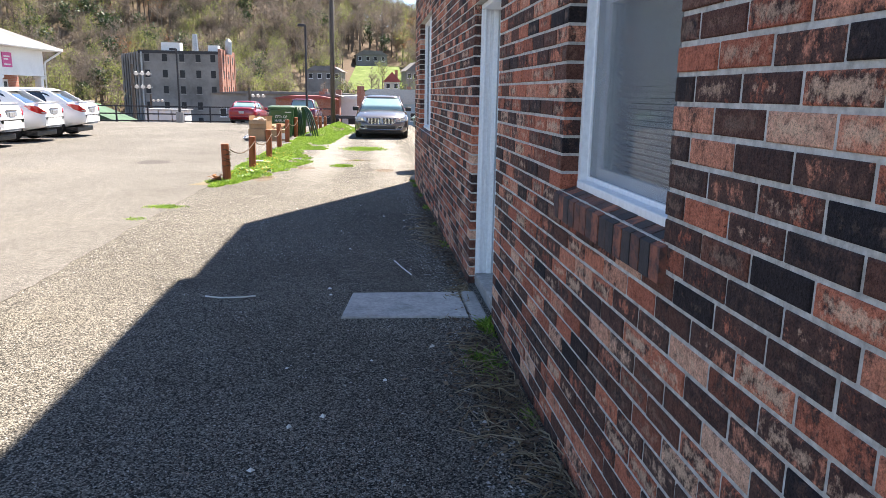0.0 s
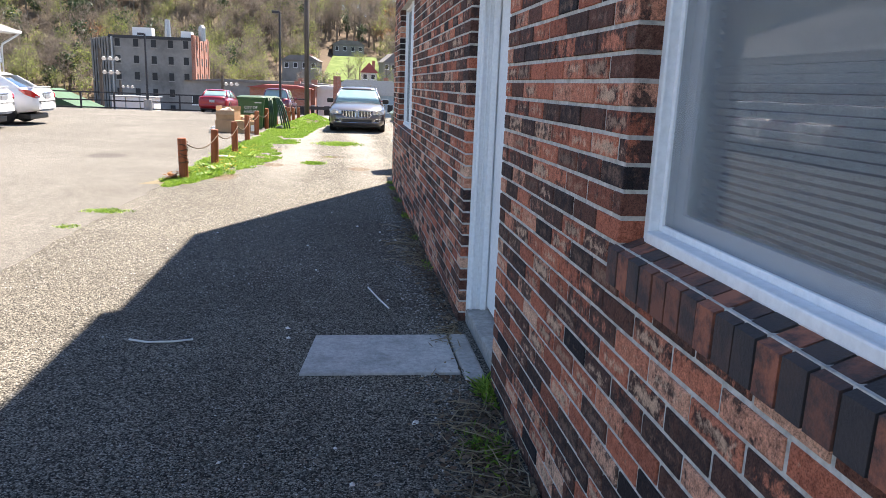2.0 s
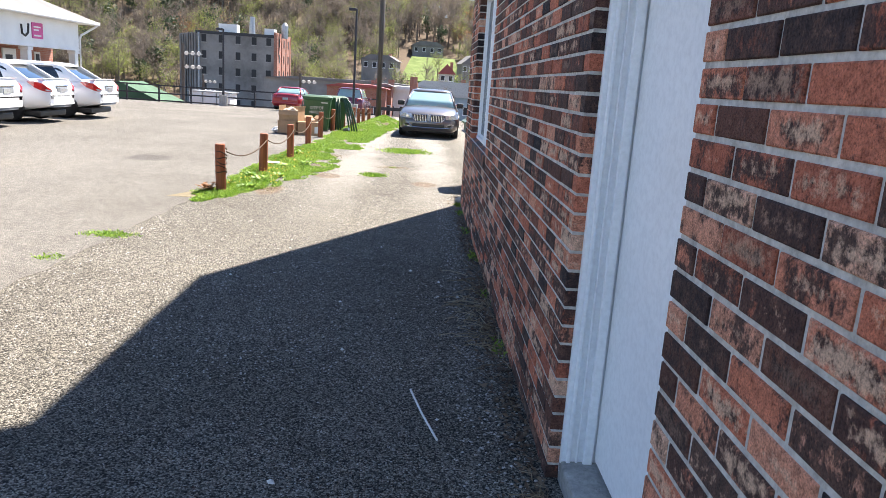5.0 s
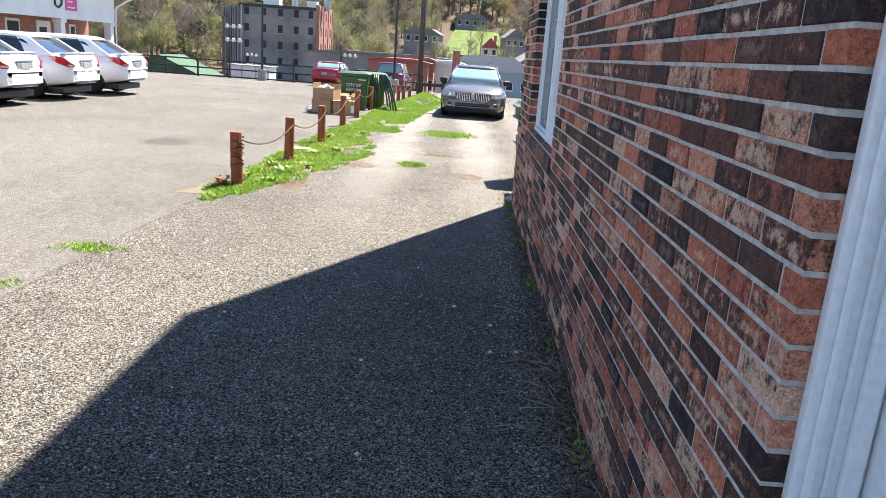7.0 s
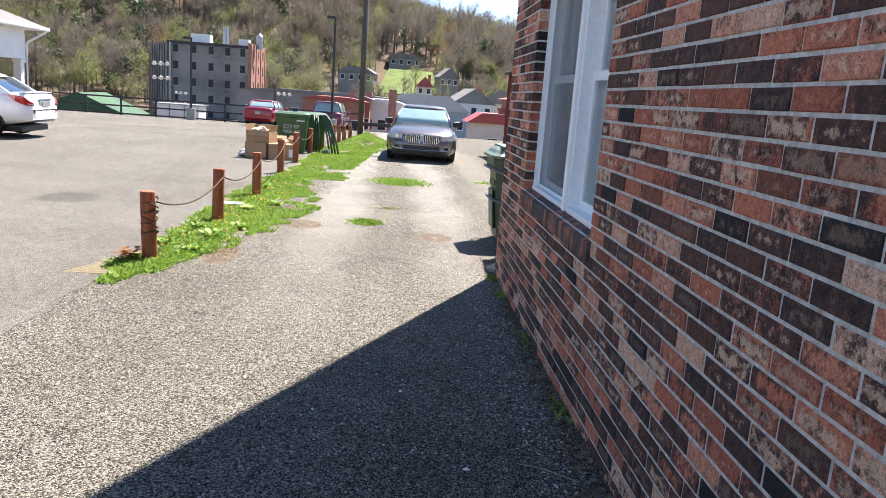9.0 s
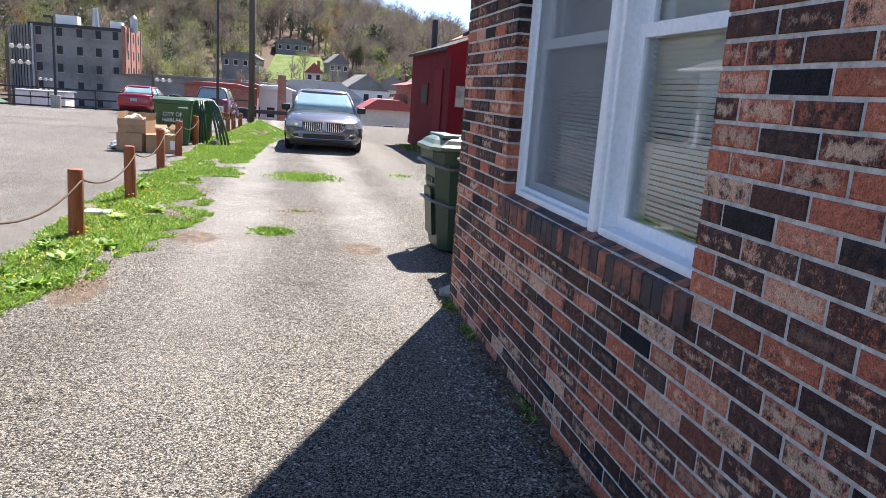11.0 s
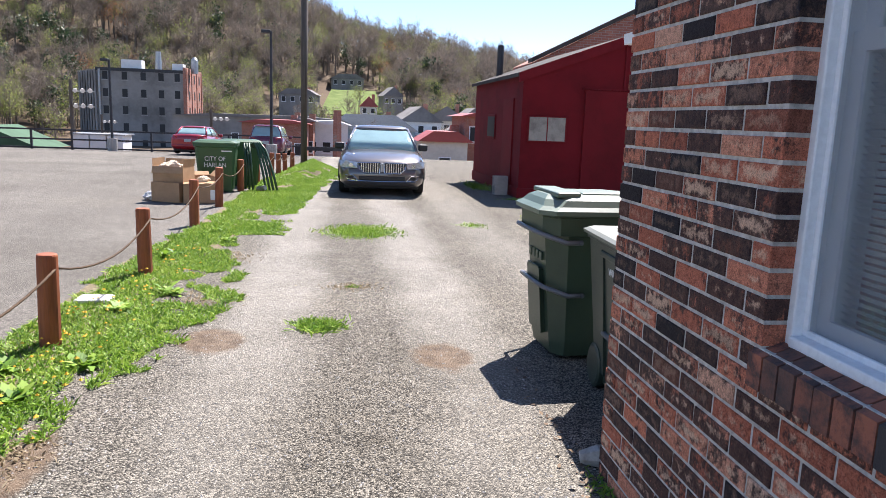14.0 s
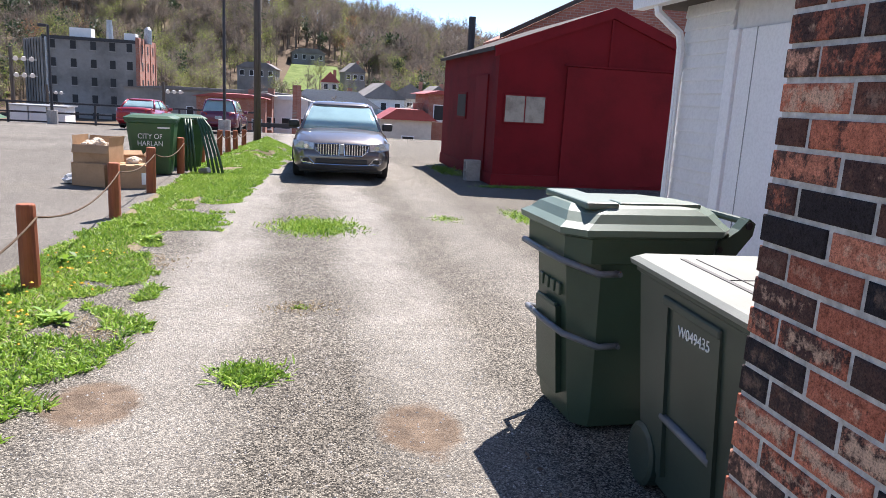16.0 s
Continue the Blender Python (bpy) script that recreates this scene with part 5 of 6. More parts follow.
solid("rope", tube(wrap, 0.008, 5), M_ROPE, "brown rope wound round the end post", "rope", group="ropes of the post fence", smooth=True)


# ---------- poles, lamps and railing ----------
def utility_pole():
    p = solid("utility_pole", tube([(-2.42, 36.3, -0.5), (-2.42, 36.3, 4.0), (-2.40, 36.3, 9.5)], [0.12, 0.112, 0.095], 12), M_POLE, "tall weathered wooden utility pole at the verge's end", "utility pole", smooth=True)
    return p


utility_pole()


def lot_lamp(x, y, h, arm, label):
    lamp = thing("street_lamp", label, "street lamp", pose(x, y, level(y), 0, 0, 0))
    part("base", tube([(0, 0, -0.1), (0, 0, 0.72)], 0.27, 14), M_CONC, lamp, "round concrete base")
    part("pole", tube([(0, 0, 0.72), (0, 0, h)], [0.075, 0.06], 8), M_STEEL if arm < 0.9 else M_GALV, lamp)
    part("arm", tube([(0, 0, h - 0.05), (-arm, 0, h)], 0.03, 6), M_STEEL, lamp)
    part("lamp_head", soft_box(-arm - 0.32, -arm + 0.1, -0.14, 0.14, h - 0.1, h + 0.05, r=0.03), M_STEEL, lamp)
    return lamp


lot_lamp(-4.58, 48.5, 6.0, 0.12, "tall dark steel lot lamp on a concrete base")
lot_lamp(-13.8, 55.0, 4.95, 0.12, "tall grey lot lamp on a concrete base by the railing")


def flood_mast(x, y, z, h, n):
    mast = thing("floodlight_mast", "wooden mast with clusters of white floodlights", "floodlight", pose(x, y, z))
    part("pole", tube([(0, 0, 0), (0, 0, h)], [0.2, 0.15], 8), M_POLE, mast)
    for k in range(n):
        zz = h - 0.5 - k * 1.3
        part("crossbar", soft_box(-0.2, 1.9, -0.06, 0.06, zz - 0.5, zz - 0.4, r=0.01), M_GALV, mast)
        for i in range(3):
            part("floodlight", tube([(0.3 + 0.6 * i, 0.1, zz - 0.3), (0.45 + 0.6 * i, -0.3, zz - 0.35), (0.5 + 0.6 * i, -0.45, zz - 0.42)], [0.08, 0.15, 0.2], 10), M_SIDING, mast, "white floodlight bowl")
    return mast


flood_mast(-24.4, 80.0, -6, 9.9, 2)
flood_mast(-31.2, 110.0, -6, 6.8, 2)
flood_mast(-14.8, 92.0, -6, 7.8, 1)


def railing(x0, x1, y, z, bay):
    r = thing("lot_railing", "black steel railing along the far edge of the lot", "railing", kind="")
    n = round((x1 - x0) / bay)
    for k in range(n + 1):
        x = x0 + (x1 - x0) * k / n
        part("post", hard_box(x - 0.05, x + 0.05, y - 0.05, y + 0.05, z - 0.1, z + 1.1), M_STEEL, r)
    for h in (1.12, 0.6, 0.12):
        part("rail", hard_box(x0, x1, y - 0.04, y + 0.04, z + h - 0.07, z + h + 0.02), M_STEEL, r)
    return r


railing(-48.0, -3.4, 55.7, level(55.7), 2.1)
solid("guard_beam", hard_box(-3.3, 1.2, 50.0, 50.12, level(50) + 0.45, level(50) + 0.65), M_STEEL, "low dark guard beam at the end of the drive", "guard rail")
for x in (-3.2, -1.0, 1.1):
    solid("guard_post", hard_box(x - 0.06, x + 0.06, 50.12, 50.24, level(50) - 0.1, level(50) + 0.65), M_STEEL, "short dark post carrying the guard beam", "post", group="guard beam posts")


# ---------- buildings ----------
def far_window(b, x0, x1, y, z0, z1, depth=0.25, frame_mat=None):
    """A window set into a wall that faces -y: frame, sill and a dark pane."""
    w = part("window", hard_box(x0 - 0.08, x1 + 0.08, y - 0.05, y + depth, z0 - 0.08, z1 + 0.08), frame_mat or M_GREYBLD, b)
    part("pane", hard_box(x0, x1, y - 0.07, y - 0.02, z0, z1), M_WINFAR, w, "dark pane")
    part("sill", hard_box(x0 - 0.15, x1 + 0.15, y - 0.15, y, z0 - 0.2, z0 - 0.1), frame_mat or M_CONC, w)


ice = thing("concrete_warehouse", "grey stained concrete warehouse with rows of small windows", "building")
BX0, BX1, BX2, BY, BT = -46.2, -30.4, -29.9, 160.0, 9.6
part("wall", prism([(BX0, BY), (BX1, BY), (BX1, BY + 16), (BX0 - 7.0, BY + 16), (BX0 - 7.0, BY + 12)], "z", -9, BT), M_GREYBLD, ice)
part("brick_side", hard_box(BX1 + 0.01, BX2, BY - 0.3, BY + 16, -9, BT + 0.9), M_REDBRICKFAR, ice, "orange-red brick corner bay")
part("parapet", hard_box(BX0 - 0.1, BX1, BY - 0.12, BY + 0.4, BT - 0.25, BT + 0.35), M_STEEL, ice)
part("string_course", hard_box(BX0, BX1, BY - 0.08, BY, 6.9, 7.15), M_GREYBLD, ice)
for k in range(7):
    u = k / 6.5
    part("side_pier", hard_box(BX0 - 7.0 * u - 0.35, BX0 - 7.0 * u, BY + 12 * u - 0.35, BY + 12 * u, -9, BT), M_GREYBLD, ice)
for zc in (8.55, 5.35, 2.15, -1.05, -4.2):
    for xc in (-44.6, -41.1, -37.7, -34.45, -31.5):
        far_window(ice, xc - 0.48, xc + 0.48, BY, zc - 0.75, zc + 0.72)
    for yy in (BY + 3, BY + 8, BY + 13):
        sw = part("side_window", hard_box(BX2 - 0.2, BX2 + 0.03, yy - 0.6, yy + 0.6, zc - 0.9, zc + 0.9), M_REDBRICKFAR, ice)
        part("pane", hard_box(BX2, BX2 + 0.05, yy - 0.5, yy + 0.5, zc - 0.8, zc + 0.8), M_WINFAR, sw, "dark pane")
for yy in (BY + 0.3, BY + 5.5, BY + 10.5, BY + 15.4):
    part("brick_pier", hard_box(BX2, BX2 + 0.15, yy - 0.3, yy + 0.3, -9, BT + 0.7), M_REDBRICKFAR, ice)
part("drain_pipe", tube([(BX0 + 0.6, BY - 0.2, BT), (BX0 + 0.6, BY - 0.2, -9)], 0.22, 8), M_GALV, ice, "pale drain pipe")
part("roof_house", hard_box(-41.9, -38.2, BY + 1.0, BY + 3.5, BT, BT + 2.0), M_SIDING, ice, "white roof housing")
part("roof_house", hard_box(-32.6, -30.6, BY + 1.0, BY + 3.5, BT, BT + 1.6), M_SIDING, ice, "white roof housing")
part("roof_tank", tube([(-29.0, BY + 4, BT), (-29.0, BY + 4, BT + 2.6), (-29.0, BY + 4, BT + 3.2)], [0.7, 0.7, 0.2], 12), M_GALV, ice, "blue-grey roof tank")
part("vent_stack", tube([(-36.0, BY + 5, BT), (-36.0, BY + 5, BT + 4.0)], [0.7, 0.5], 8), M_GALV, ice)
ice.matrix_world = pose(-1.0, 0, -0.8)


def house(name, label, x, y, z, w, d, h, roof_h, wall_mat, roof_mat, turn=0.0, cols=3, rows=1, porch=False):
    b = thing(name, label, "house", pose(x, y, z, 0, 0, turn))
    part("wall", hard_box(-w / 2, w / 2, 0, d, -6, h), wall_mat, b)
    part("roof", prism([(-w / 2 - 0.5, h - 0.05), (w / 2 + 0.5, h - 0.05), (w / 2 * 0.55, h + roof_h), (-w / 2 * 0.55, h + roof_h)] if roof_h < 2.6 else [(-w / 2 - 0.4, h - 0.1), (w / 2 + 0.4, h - 0.1), (0, h + roof_h)], "y", -0.5, d + 0.5), roof_mat, b)
    for r in range(rows):
        for c in range(cols):
            xc = -w / 2 + w * (c + 0.5) / cols
            zc = h * (r + 0.55) / rows
            far_window(b, xc - 0.5, xc + 0.5, 0, zc - 0.7, zc + 0.6, 0.2, M_WHITE)
    if porch:
        part("porch_roof", hard_box(-w / 2, w / 2, -2.2, 0, h * 0.55, h * 0.55 + 0.2), roof_mat, b)
        for xx in (-w / 2 + 0.2, 0, w / 2 - 0.2):
            part("porch_post", hard_box(xx - 0.1, xx + 0.1, -2.1, -1.9, -3, h * 0.55), M_WHITE, b)
    part("chimney", hard_box(w * 0.2, w * 0.2 + 0.8, d * 0.5, d * 0.5 + 0.8, h, h + roof_h + 0.6), M_REDBRICKFAR, b)
    return b


M_BLUEW = painted("blue_grey_boards", (0.3, 0.38, 0.44), 0.08, 0.5, 0.7, 3.0)
M_CREAM = painted("cream_boards", (0.6, 0.57, 0.5), 0.08, 0.5, 0.7, 3.0)
M_REDTIN = painted("red_tin_roof", (0.32, 0.06, 0.05), 0.15, 0.5, 0.5, 3.0)
house("hillside_house", "long grey house above a green lawn", 0.5, 270, 11.8, 11, 8, 2.6, 1.6, M_GREYBLD, M_ROOFPALE, 4, 4)
house("hillside_house", "pale low house among bare trees", -13.5, 220, 4.4, 10, 9, 2.8, 1.5, M_GREYBLD, M_ROOFPALE, -6, 4)
house("town_house", "white two-storey house with porch", 13.5, 150, -5.0, 8, 9, 6.2, 2.8, M_SIDING, M_ROOFPALE, 8, 3, 2, True)
house("town_house", "cream gabled house in the town", 20.5, 165, -5.0, 9, 9, 6.5, 3.0, M_CREAM, M_ROOFPALE, -8, 3, 2)
house("town_house", "small tan house with rust roof", 6.0, 215, 2.0, 4.5, 5, 2.6, 2.7, M_CREAM, M_REDTIN, 0, 2)
house("town_house", "grey-blue house with low gable", 21.0, 130, -5.4, 12, 8, 5.0, 2.9, M_BLUEW, M_ROOFPALE, -4, 4, 2)
house("town_house", "dark shingled house on the slope", 14.0, 235, 5.0, 6, 6, 3.2, 2.7, M_GREYBLD, M_ROOFPALE, 12, 3)
house("town_house", "white house with steep grey gable", 30.0, 185, -3.5, 8, 8, 5.0, 3.2, M_SIDING, M_ROOFPALE, 5, 2, 2)
house("school_hall", "long pale metal-roofed hall in the town", 3.5, 135, -5.4, 15, 16, 5.0, 2.5, M_BLUEW, M_GALV, 0, 6)
house("brick_shop", "low red brick shop with flat pink roof", -9.0, 100, -6.0, 7.5, 10, 6.6, 0.35, M_REDBRICKFAR, M_REDTIN, 0, 4)
house("brick_shop", "orange brick shop beside the white store", -5.9, 104, -6.0, 2.4, 10, 6.9, 0.3, M_REDBRICKFAR, M_ROOFPALE, 0, 2)
house("store", "white store with pale flat awning roof", -3.2, 110, -6.0, 5.5, 9, 6.5, 0.5, M_SIDING, M_SIDING, 0, 3)
house("long_store", "long low grey store behind the shops", -14.0, 130, -6.0, 26, 10, 7.0, 0.4, M_GREYBLD, M_ROOFPALE, 0, 7)
house("firehouse", "red brick house with two floors", 12.2, 80, -5.2, 4.2, 8, 7.3, 0.3, M_REDBRICKFAR, M_REDTIN, 0, 2, 2)
house("carport", "red-roofed open carport beside the brick house", 8.2, 79, -5.0, 4.2, 5, 4.7, 0.9, M_CREAM, M_REDTIN, 0, 1)
solid("brick_chimney", tube([(-1.75, 98, -6), (-1.75, 98, 2.3)], [0.55, 0.45], 4), M_REDBRICKFAR, "square red brick chimney stack", "chimney")
solid("lawn", prism([(-9, 236), (10, 236), (9, 268), (-6, 268)], "z", 0, 1), M_LAWN, "bright green sloping lawn on the hillside", "lawn", "structure")
bpy.data.objects["lawn"].matrix_world = Matrix.Translation((1.0, 252, 0)) @ Matrix.Rotation(radians(15), 4, "X") @ Matrix.Translation((0, -252, ground_height(1, 252) + 0.2))

trailer = thing("white_trailer", "long white trailer below the lot railing", "trailer")
for k in range(3):
    part("panel", soft_box(-17.6 + 1.0 * k, -16.66 + 1.0 * k, 60.0, 62.0, -4.5, -0.05, r=0.03), M_SIDING, trailer)
part("roof", hard_box(-17.7, -14.5, 59.95, 62.05, -0.05, 0.02), M_GALV, trailer)
M_GREENTIN = painted("green_tin_roof", (0.06, 0.12, 0.07), 0.15, 0.6, 0.8)
shack = thing("green_roofed_shed", "low shed with green metal roof below the lot", "shed")
part("wall", hard_box(-26.0, -20.5, 62, 66, -5, -1.0), M_GREYBLD, shack)
part("roof", prism([(-26.6, -1.1), (-20.0, -1.1), (-23.3, 0.3)], "y", 61.5, 66.5), M_GREENTIN, shack)

# clinic with a porch along the side of the lot
clinic = thing("clinic", "brick clinic with white frieze, square columns and porch", "building")
CX, CN = -16.5, 40.4          # face of the porch, and its far end
part("frieze", hard_box(CX - 0.3, CX, 8.0, CN, 2.06, 3.22), M_SIDING, clinic, "broad white frieze over the porch")
part("frieze_return", hard_box(CX - 1.5, CX - 0.3, CN - 0.3, CN, 2.06, 3.22), M_SIDING, clinic)
part("frieze_trim", soft_box(CX - 0.31, CX + 0.02, 8.0, CN + 0.02, 2.02, 2.1, r=0.008), M_SIDING, clinic)
part("soffit", hard_box(CX - 14.0, CX + 0.6, 7.4, CN + 0.9, 3.225, 3.25), M_SIDING, clinic, "white soffit under the eave")
part("eave_gutter", soft_box(CX + 0.5, CX + 0.62, 7.4, CN + 0.92, 3.24, 3.37, r=0.02), M_SIDING, clinic, "white gutter along the eave")
part("eave_board", soft_box(CX - 14.0, CX + 0.5, CN + 0.82, CN + 0.9, 3.25, 3.36, r=0.01), M_SIDING, clinic)
part("roof", loft([[(CX - 14, 7.4, z), (CX + 0.52, 7.4, z), (CX + 0.52, CN + 0.84, z), (CX - 14, CN + 0.84, z)] for z in (3.3, 3.38)] + [[(CX - 7.0, 14.5, 6.4), (CX - 6.5, 14.5, 6.4), (CX - 6.5, CN - 6.2, 6.4), (CX - 7.0, CN - 6.2, 6.4)]]), M_ROOFPALE, clinic, "grey shingled hip roof")
part("wall", hard_box(CX - 12.0, CX - 1.3, 8.0, CN + 0.2, -0.3, 3.22), M_REDBRICKFAR, clinic, "red brick wall")
for y in (CN - 0.22, CN - 4.3, CN - 8.6, CN - 13.0, CN - 17.4, CN - 21.8):
    col = part("column", soft_box(CX - 0.32, CX - 0.02, y - 0.16, y + 0.16, -0.1, 2.03, r=0.015), M_SIDING, clinic, "white square column")
    part("column_cap", soft_box(CX - 0.36, CX + 0.03, y - 0.2, y + 0.2, 1.88, 2.015, r=0.015), M_SIDING, col)
    part("column_base", soft_box(CX - 0.36, CX + 0.03, y - 0.2, y + 0.2, -0.05, 0.16, r=0.015), M_SIDING, col)
part("downspout", tube([(CX + 0.52, CN + 0.85, 3.25), (CX + 0.45, CN + 0.75, 3.15), (CX + 0.06, CN + 0.12, 2.72), (CX + 0.04, CN + 0.04, 2.55), (CX + 0.04, CN + 0.04, 0.15), (CX + 0.2, CN + 0.2, 0.05)], 0.05, 8), M_SIDING, clinic, "white downspout at the porch corner")
BXW = CX - 1.3
for y0, y1, z0, z1 in ((34.4, 35.3, 0.75, 1.9), (38.9, 39.4, 0.75, 1.85), (31.2, 32.2, 0.75, 1.9), (28.0, 29.0, 0.75, 1.9)):
    cw = part("window", soft_box(BXW - 0.05, BXW + 0.04, y0, y1, z0, z1, r=0.01), M_SIDING, clinic)
    part("pane", hard_box(BXW + 0.035, BXW + 0.05, y0 + 0.1, y1 - 0.1, z0 + 0.1, z1 - 0.1), M_WINFAR, cw, "dark pane")
cd = part("door", soft_box(BXW - 0.05, BXW + 0.05, 36.4, 37.4, 0.0, 1.9, r=0.01), M_SIDING, clinic, "white glazed door")
part("pane", hard_box(BXW + 0.045, BXW + 0.06, 36.58, 37.1, 0.6, 1.65), M_WINFAR, cd, "dark pane")
part("door_knob", tube([(BXW + 0.04, 37.26, 0.95), (BXW + 0.12, 37.26, 0.95)], 0.035, 8), M_STEEL, cd)
M_PINK = painted("pink_sign", (0.6, 0.06, 0.25), 0.05, 3.0, 0.5)
sign = part("sign", hard_box(CX, CX + 0.03, 36.3, 37.15, 2.35, 2.98), M_PINK, clinic, "pink sign panel")
for z, y1 in ((2.78, 36.95), (2.66, 36.8), (2.44, 36.98)):
    part("sign_bar", hard_box(CX + 0.03, CX + 0.04, 36.42, y1, z, z + 0.055), M_LETTER, sign)
part("sign_mark", tube([(CX + 0.02, 35.5, 2.85), (CX + 0.02, 35.55, 2.5), (CX + 0.02, 35.78, 2.42), (CX + 0.02, 36.0, 2.55), (CX + 0.02, 36.05, 2.9)], 0.045, 6), M_BLACK, clinic, "black outline mark on the frieze")

# cinder block by the shed
cb = thing("cinder_block", "grey hollow concrete block on end by the red shed", "concrete block", pose(2.2, 28.3, 0, 0, 0, 6))
for b in ((0, 0.3, 0, 0.035, 0, 0.42), (0, 0.3, 0.165, 0.2, 0, 0.42), (0, 0.3, 0.035, 0.165, 0, 0.035), (0, 0.3, 0.035, 0.165, 0.19, 0.23), (0, 0.3, 0.035, 0.165, 0.385, 0.42)):
    part("web", hard_box(*b), M_CONC, cb)


# ---------- far woods ----------
def blades(n, rng, base, direction, length, width, droop=0.0):
    """n thin triangles from base points along directions, as vertices (n*3, 3)."""
    side = np.cross(direction, rng.normal(size=(n, 3)))
    side /= np.linalg.norm(side, axis=1, keepdims=True) + 1e-9
    tip = base + direction * length[:, None]
    tip[:, 2] -= droop * length
    w = side * width[:, None]
    return np.stack([base - w, base + w, tip], 1).reshape(-1, 3)


def raw_mesh(name, verts, per, material):
    """A mesh of separate polygons of so many corners each."""
    me = bpy.data.meshes.new(name)
    nv, nf = len(verts), len(verts) // per
    me.vertices.add(nv)
    me.vertices.foreach_set("co", np.ascontiguousarray(verts, dtype=np.float32).ravel())
    me.loops.add(nv)
    me.loops.foreach_set("vertex_index", np.arange(nv, dtype=np.int32))
    me.polygons.add(nf)
    me.polygons.foreach_set("loop_start", np.arange(0, nv, per, dtype=np.int32))
    me.update(calc_edges=True)
    me.materials.append(material)
    return me


def trunk_tris(rng, h, limbs):
    """Trunk and limbs as thin crossed triangles fans, unit tree of height h."""
    out = []
    def rod(a, b, r0, r1, sides=4):
        d = b - a
        d = d / (np.linalg.norm(d) + 1e-9)
        s = np.cross(d, (0.3, 0.9, 0.2))
        s /= np.linalg.norm(s)
        u = np.cross(s, d)
        ring = [(math.cos(2 * math.pi * k / sides), math.sin(2 * math.pi * k / sides)) for k in range(sides)]
        for k in range(sides):
            c0, c1 = ring[k], ring[(k + 1) % sides]
            p = [a + r0 * (c0[0] * s + c0[1] * u), a + r0 * (c1[0] * s + c1[1] * u), b + r1 * (c1[0] * s + c1[1] * u), b + r1 * (c0[0] * s + c0[1] * u)]
            out.extend([p[0], p[1], p[2], p[0], p[2], p[3]])
    top = np.array([rng.normal(0, 0.03 * h), rng.normal(0, 0.03 * h), h * 0.9])
    base = np.zeros(3)
    rod(base, top * 0.55, 0.016 * h, 0.011 * h)
    rod(top * 0.55, top, 0.011 * h, 0.003 * h, 3)
    ends = [top]
    for k in range(limbs):
        f = rng.uniform(0.35, 0.85)
        a = rng.uniform(0, 2 * math.pi)
        ln = h * rng.uniform(0.16, 0.34) * (1.1 - 0.5 * f)
        p = top * f
        q = p + ln * np.array([math.cos(a) * 0.75, math.sin(a) * 0.75, 0.8])
        rod(p, q, 0.006 * h, 0.002 * h, 3)
        ends += [q, (p + q) / 2]
    return np.array(out), np.array(ends)


def tree_type(rng, h, limbs, twigs, leaves, leaf, spread):
    wood, ends = trunk_tris(rng, h, limbs)
    idx = rng.integers(0, len(ends), twigs)
    d = rng.normal(size=(twigs, 3)) * (1, 1, 0.5) + (0, 0, 0.9)
    d /= np.linalg.norm(d, axis=1, keepdims=True)
    tw = blades(twigs, rng, ends[idx] + rng.normal(size=(twigs, 3)) * 0.02 * h, d, h * rng.uniform(0.08, 0.2, twigs), np.full(twigs, 0.0035 * h))
    lf = np.zeros((0, 3))
    if leaves:
        idx = rng.integers(0, len(ends), leaves)
        c = ends[idx] + rng.normal(size=(leaves, 3)) * (spread * h, spread * h, spread * 0.8 * h)
        d = rng.normal(size=(leaves, 3))
        d /= np.linalg.norm(d, axis=1, keepdims=True)
        lf = blades(leaves, rng, c, d, rng.uniform(0.6, 1.4, leaves) * leaf, rng.uniform(0.3, 0.55, leaves) * leaf)
    return wood, tw, lf


